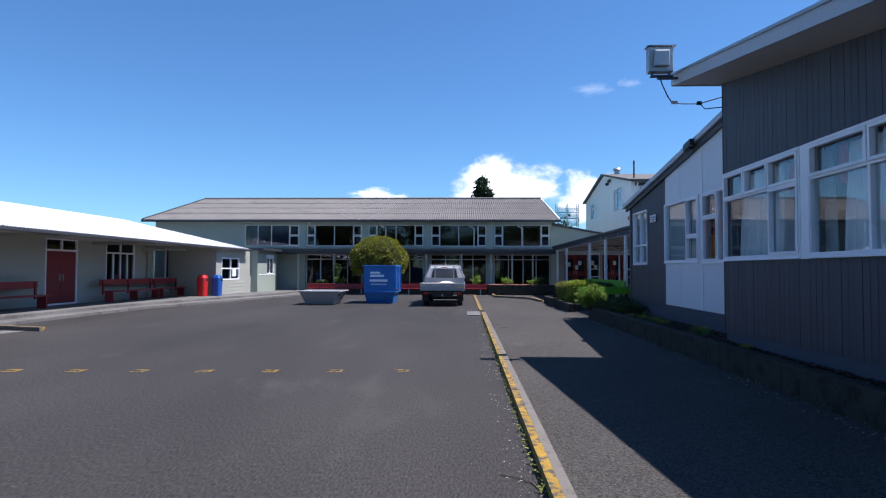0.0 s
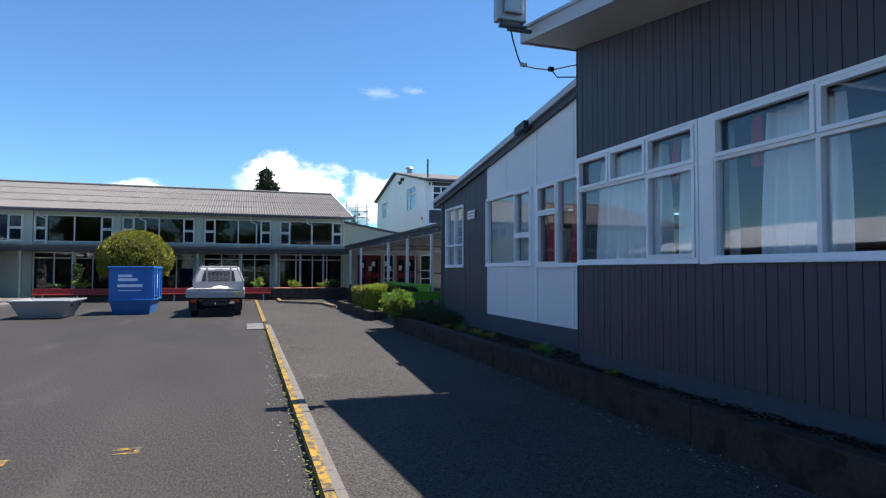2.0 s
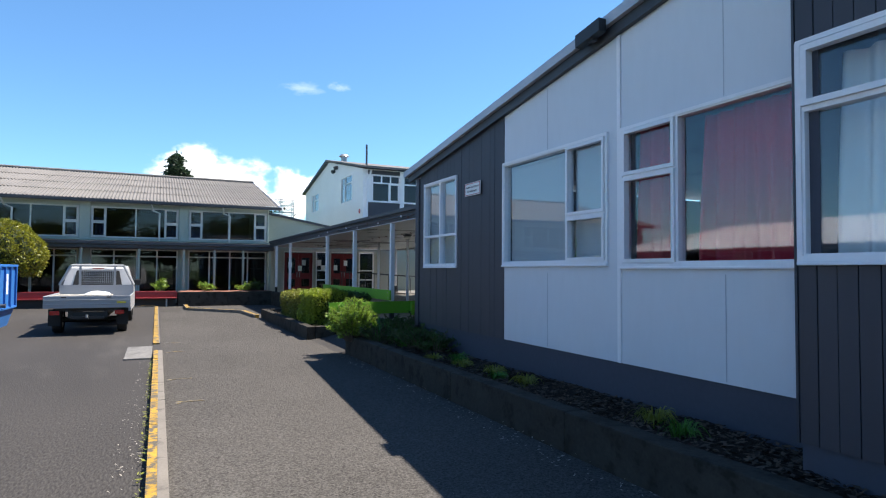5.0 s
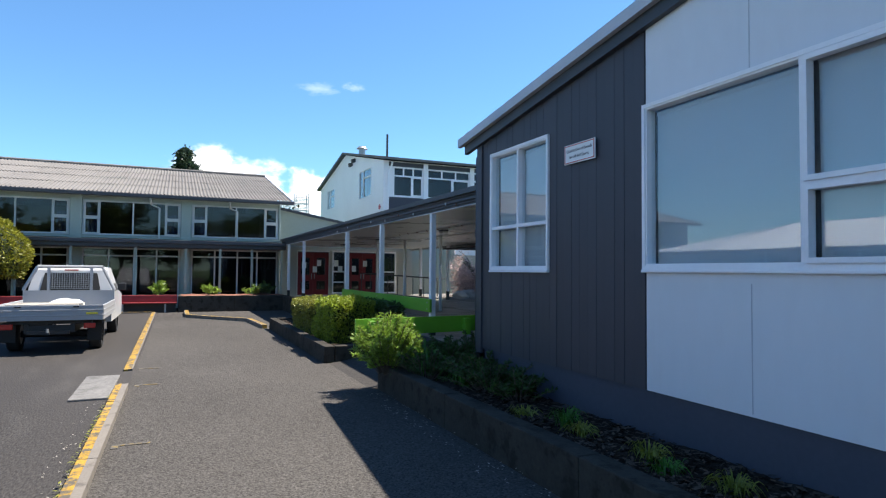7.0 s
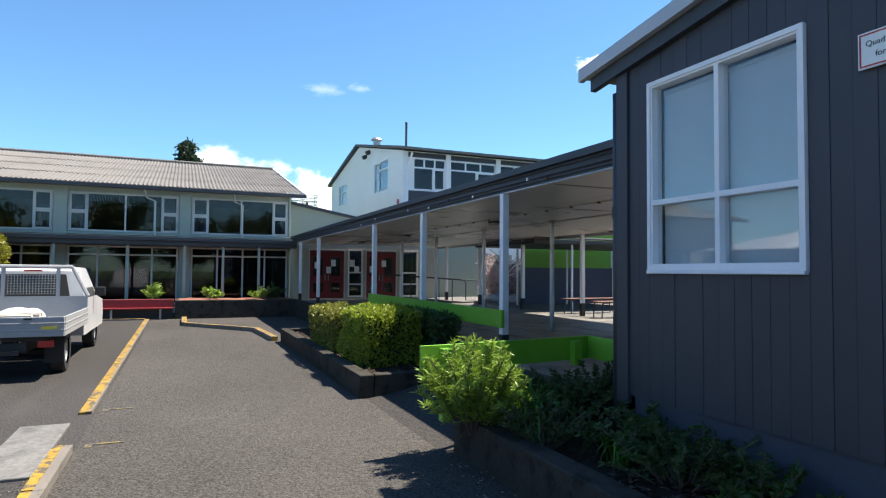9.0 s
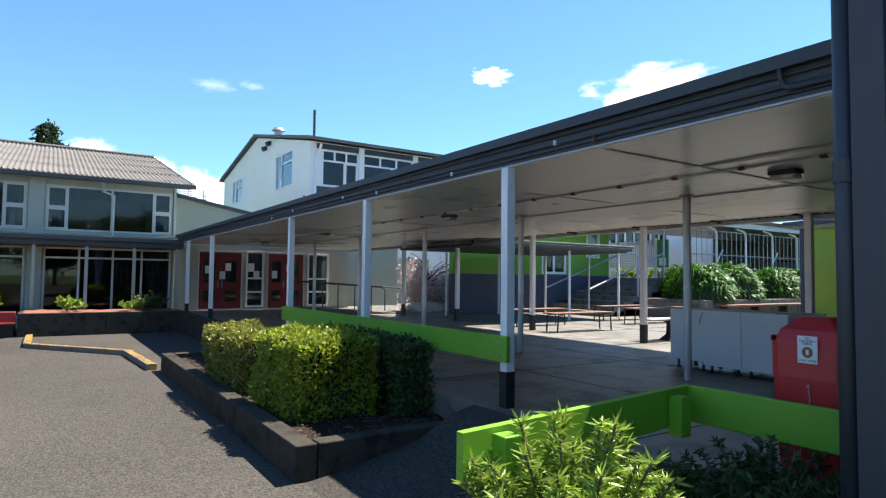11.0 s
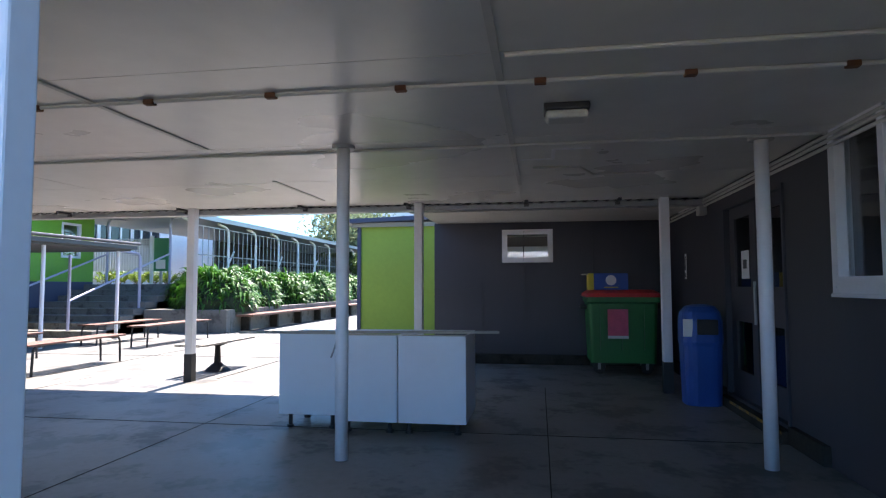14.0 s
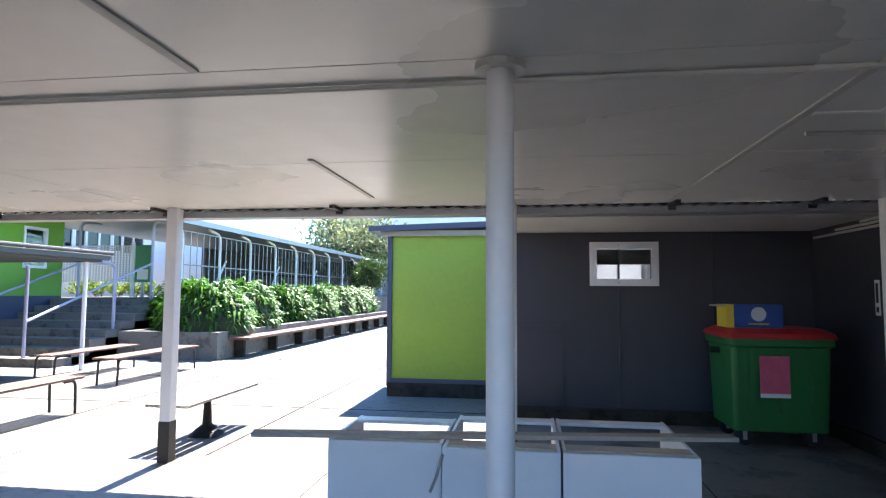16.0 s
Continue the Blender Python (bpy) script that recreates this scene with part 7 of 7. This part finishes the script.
for i, (x, y, z, n, h, r, mt, lab) in enumerate(((-7.7, 37.3, 0.58, 22, 0.5, 0.45, "shrub", "small green shrub in the red planter"), (-8.9, 37.4, 0.58, 16, 0.35, 0.4, "dark_and_shade_leaf", "low green plant in the red planter"), (0.7, 37.3, 0.58, 26, 0.6, 0.45, "shrub", "bright green leafy shrub in the red planter"), (2.6, 37.4, 0.6, 22, 0.45, 0.42, "shrub", "light green shrub in the red bark bed"), (4.7, 37.4, 0.6, 28, 0.6, 0.55, "dark_and_shade_leaf", "grey-green shrub in the raised bed"), (-8.0, 37.6, 0.58, 20, 1.5, 0.3, "dark_and_shade_leaf", "thin upright shrub before the window"), (4.2, 37.2, 0.6, 18, 0.42, 0.4, "shrub", "light shrub beside a darker one"))):
    shrub("shrub", (x, y, z), lab, n, h, r, None, 0.06, mt, 60 + i, long=1.7, per=26)

# golden dome tree behind the skip
rng = random.Random(5)
dt = thing("dome_tree", "clipped golden conifer with a broad mushroom dome", "tree", (-5.35, 37.35, 0.55))
part("trunk", tube(bmesh.new(), (0, 0, 0), (0, 0, 1.6), 0.16, 10, 0.1), "bark", dt)
# dark filling that paints the shade inside the crown
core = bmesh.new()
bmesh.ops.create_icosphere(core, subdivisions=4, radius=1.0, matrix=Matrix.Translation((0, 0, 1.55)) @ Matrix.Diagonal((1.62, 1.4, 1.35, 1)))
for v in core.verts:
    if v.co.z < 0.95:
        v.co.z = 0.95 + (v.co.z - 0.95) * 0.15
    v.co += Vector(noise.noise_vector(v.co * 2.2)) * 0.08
part("inner_crown", core, "core_shade", dt)
pts = []
for _ in range(16000):
    a, u = rng.uniform(0, 2 * math.pi), rng.uniform(-0.55, 1)
    r = math.sqrt(1 - u * u)
    d = Vector((r * math.cos(a), r * math.sin(a), u))
    p = Vector((d.x * 1.72, d.y * 1.5, 1.55 + d.z * 1.46))
    p += d * (0.13 * noise.noise(p * 2.6) + 0.06 * noise.noise(p * 7) + rng.uniform(-0.05, 0.03))
    pts.append((p, (d + Vector((0, 0, -0.5))).normalized()))
tagged(part("foliage", leaves(bmesh.new(), pts, 0.05, 0.5, rng, 1.9), "gold_leaf", dt), kind="stuff")


def crown_tree(name, at, label, height, radius, mat, seed, n=5000, size=0.14, conical=False, weep=False):
    rng = random.Random(seed)
    t = thing(name, label, "tree", at)
    part("trunk", tube(bmesh.new(), (0, 0, -0.3), (0, 0, height * (0.95 if conical else 0.55)), height * 0.028, 8, height * 0.008), "bark", t)
    limbs, pts = bmesh.new(), []
    for i in range(26):
        a = rng.uniform(0, 2 * math.pi)
        f = rng.uniform(0.15, 0.97) if conical else rng.uniform(0.35, 0.9)
        reach = radius * ((1 - f) * 1.1 + 0.06 if conical else rng.uniform(0.5, 1.0) * math.sqrt(max(0.1, 1 - (2 * f - 1.2) ** 2)))
        s = Vector((0, 0, height * f * (1 if conical else 0.65)))
        e = Vector((reach * math.cos(a), reach * math.sin(a), height * f * (0.97 if conical else 1.0)))
        pipe(limbs, [s, s.lerp(e, 0.5) + Vector((0, 0, 0.05 * height * (0 if conical else 1))), e], height * 0.006, 5)
        for _ in range(n // 26):
            k = rng.uniform(0.2, 1.0)
            p = s.lerp(e, k) + Vector((rng.gauss(0, 1), rng.gauss(0, 1), rng.gauss(0, 0.8))) * radius * (0.09 if conical else 0.17)
            if weep:
                p.z -= rng.uniform(0, 1) ** 0.8 * height * 0.55
            p.z = max(p.z, 0.05)
            pts.append((p, (e - s + Vector((0, 0, -1.5 if weep else 0.2))).normalized()))
    part("limbs", limbs, "bark", t)
    tagged(part("crown", leaves(bmesh.new(), pts, size, 0.6, rng, 1.6), mat, t), kind="stuff")
    return t


crown_tree("conifer", (1.9, 62, 0), "tall dark conifer far behind the roof", 11.4, 2.5, "conifer", 31, n=16000, size=0.16, conical=True)
crown_tree("blossom_tree", (14.0, 36.3, FLOOR), "weeping tree with pale pink blossom", 2.6, 1.15, "blossom", 32, n=11000, size=0.055, weep=True)
crown_tree("tree", (40, 46, 1.5), "broad leafy tree beyond the walkway roof", 6.2, 3.0, "tree_leaf", 33, n=6000, size=0.17)
crown_tree("tree", (46, 33.5, 1.5), "grey-green leafy tree beyond the walkway", 6.4, 3.4, "willow", 34, n=9000, size=0.17)
crown_tree("tree", (38, 30.2, 1.2), "small leafy tree at the end of the planter", 3.0, 1.2, "dark_and_shade_leaf", 35, n=3000, size=0.1)
crown_tree("tree", (9.5, 74, 0), "dark leafy trees behind the roof", 8.0, 4.0, "conifer", 36, n=5000, size=0.3)
for i, (x, y, hh, r) in enumerate(((-38, -44, 11, 5.5), (-27, -48, 13, 6), (-17, -43, 9.5, 5), (-7, -47, 14, 6), (3, -44, 10, 5), (13, -48, 12.5, 6), (24, -45, 11, 5.5), (35, -47, 13, 6))):
    crown_tree("tree", (x, y, 0), "leafy shelter tree along the road edge of the car park", hh, r, "tree_leaf", 300 + i, n=5200, size=0.42)
for i in range(5):
    q = bmesh.new()
    bmesh.ops.create_icosphere(q, subdivisions=3, radius=0.35 + 0.1 * (i % 2))
    for v in q.verts:
        v.co = v.co * (1 + 0.35 * noise.noise(v.co * 3 + Vector((i * 5, 0, 0))))
        v.co.z *= 0.6
    ob = solid("rock", q, "rock", "pale rounded rock under the blossom tree", "rock", kind="", smooth=True, group="rocks")
    ob.matrix_basis = pose(13.0 + 0.42 * i, 35.5 + 0.2 * (i % 2), FLOOR + 0.12)
for i in range(5):
    shrub("shrub", (26.4 + i * 0.5, 37.6 - i * 0.35, UP), "yellow-tipped low shrub behind the screen", 26, 0.7, 0.5, None, 0.05, "shrub", 160 + i, long=1.6, per=30)

# scaffold far behind the roof
sf = thing("scaffold", "teal-netted scaffold tower far behind the roof", "scaffold", (13.6, 80, 0))
for x in (-1.4, 0, 1.4):
    for y in (0, 1.2):
        part("pole", tube(bmesh.new(), (x, y, 0), (x, y, 10.4), 0.05, 6), "steel", sf)
for z in (7.6, 8.4, 9.2, 9.9):
    part("ledger", tube(bmesh.new(), (-1.5, 0, z), (1.5, 0, z), 0.04, 6), "steel", sf)
q = bmesh.new()
for i in range(16):
    z = 7.4 + i * 0.15
    box(q, -1.4, -0.06, z, 1.4, -0.05, z + 0.07)
tagged(part("netting", q, "teal", sf), kind="stuff")

# clouds: far backdrops
def cloud(way, w, h, mat="cloud", n=24):
    """A flat far backdrop, edge-on to nobody: a disc turned to the yard whose material thins out at the rim."""
    c = Vector(way)
    bm = bmesh.new()
    bmesh.ops.create_circle(bm, cap_ends=True, segments=n, radius=1.0)
    ob = solid("cloud", bm, mat, "white fair-weather cloud low in the sky", "cloud", kind="backdrop", group="clouds")
    turn = (-c).to_track_quat("Z", "Y").to_matrix().to_4x4()
    ob.matrix_basis = Matrix.Translation(c) @ turn @ Matrix.Diagonal((w / 2, h / 2, 1, 1))
    ob.visible_shadow = False
    return ob


CLOUDS = [((75, 1383, 195), 330, 190), ((60, 1390, 215), 190, 150), ((130, 1378, 180), 230, 110), ((-205, 1373, 165), 200, 60), ((282, 1361, 165), 210, 170), ((277, 1313, 398), 130, 42),
          ((350, 1294, 405), 80, 36), ((805, 1054, 448), 120, 62), ((1059, 816, 405), 330, 150)]
for way, w, h in CLOUDS:
    cloud(way, w, h, "cloud_thin" if w in (130, 80) else "cloud")

# dry leaves and bark chips on the beds, twigs and grit on the asphalt
def scatter(name, label, category, x0, y0, x1, y1, z, n, size, mat, seed):
    rng = random.Random(seed)
    bm = bmesh.new()
    for _ in range(n):
        p = Vector((rng.uniform(x0, x1), rng.uniform(y0, y1), z + rng.uniform(0, 0.03)))
        a = rng.uniform(0, 6.28)
        d = Vector((math.cos(a), math.sin(a), rng.uniform(-0.3, 0.3))) * size * rng.uniform(0.4, 1.2)
        s = Vector((-math.sin(a), math.cos(a), rng.uniform(-0.4, 0.4))) * size * rng.uniform(0.15, 0.4)
        bm.faces.new([bm.verts.new(q) for q in (p - d, p - s, p + d, p + s)])
    return solid(name, bm, mat, label, category, kind="stuff")


scatter("bark_chips", "brown bark chips lying on the planting bed", "bark", 4.15, 5, 4.95, 17.5, 0.30, 5000, 0.045, "bark_chip", 1)
scatter("bark_chips", "dark bark chips lying on the planting bed", "bark", 4.15, 5, 4.95, 17.5, 0.30, 5000, 0.05, "soil", 2)
scatter("leaf_litter", "dry leaf litter under the hedge", "leaf litter", 3.96, 22.1, 5.5, 28.6, 0.23, 1800, 0.04, "bark_chip", 3)
scatter("leaf_litter", "fallen leaves and grit along the kerb", "leaf litter", 0.30, 2, 0.56, 20, 0.004, 500, 0.018, "timber_grey", 4)
scatter("grit", "pale grit scattered on the asphalt", "grit", -6, 2.5, 3.8, 20, 0.003, 500, 0.012, "concrete", 5)
scatter("grit", "grit and leaf scraps along the planter foot", "grit", 3.6, 4, 3.93, 19, 0.003, 500, 0.02, "timber_grey", 6)
scatter("kerb_weeds", "low weeds growing along the kerb joint", "weeds", 0.50, 2, 0.57, 20, 0.02, 600, 0.03, "grass_tuft", 7)
tw = thing("twig", "thin dry twig lying on the asphalt", "twig", (0.42, 4.35, 0.006))
part("stick", pipe(bmesh.new(), [(-0.16, 0.12, 0.004), (-0.04, 0.05, 0.006), (0.06, -0.06, 0.004), (0.1, -0.2, 0.004)], 0.005, 5), "bark", tw)
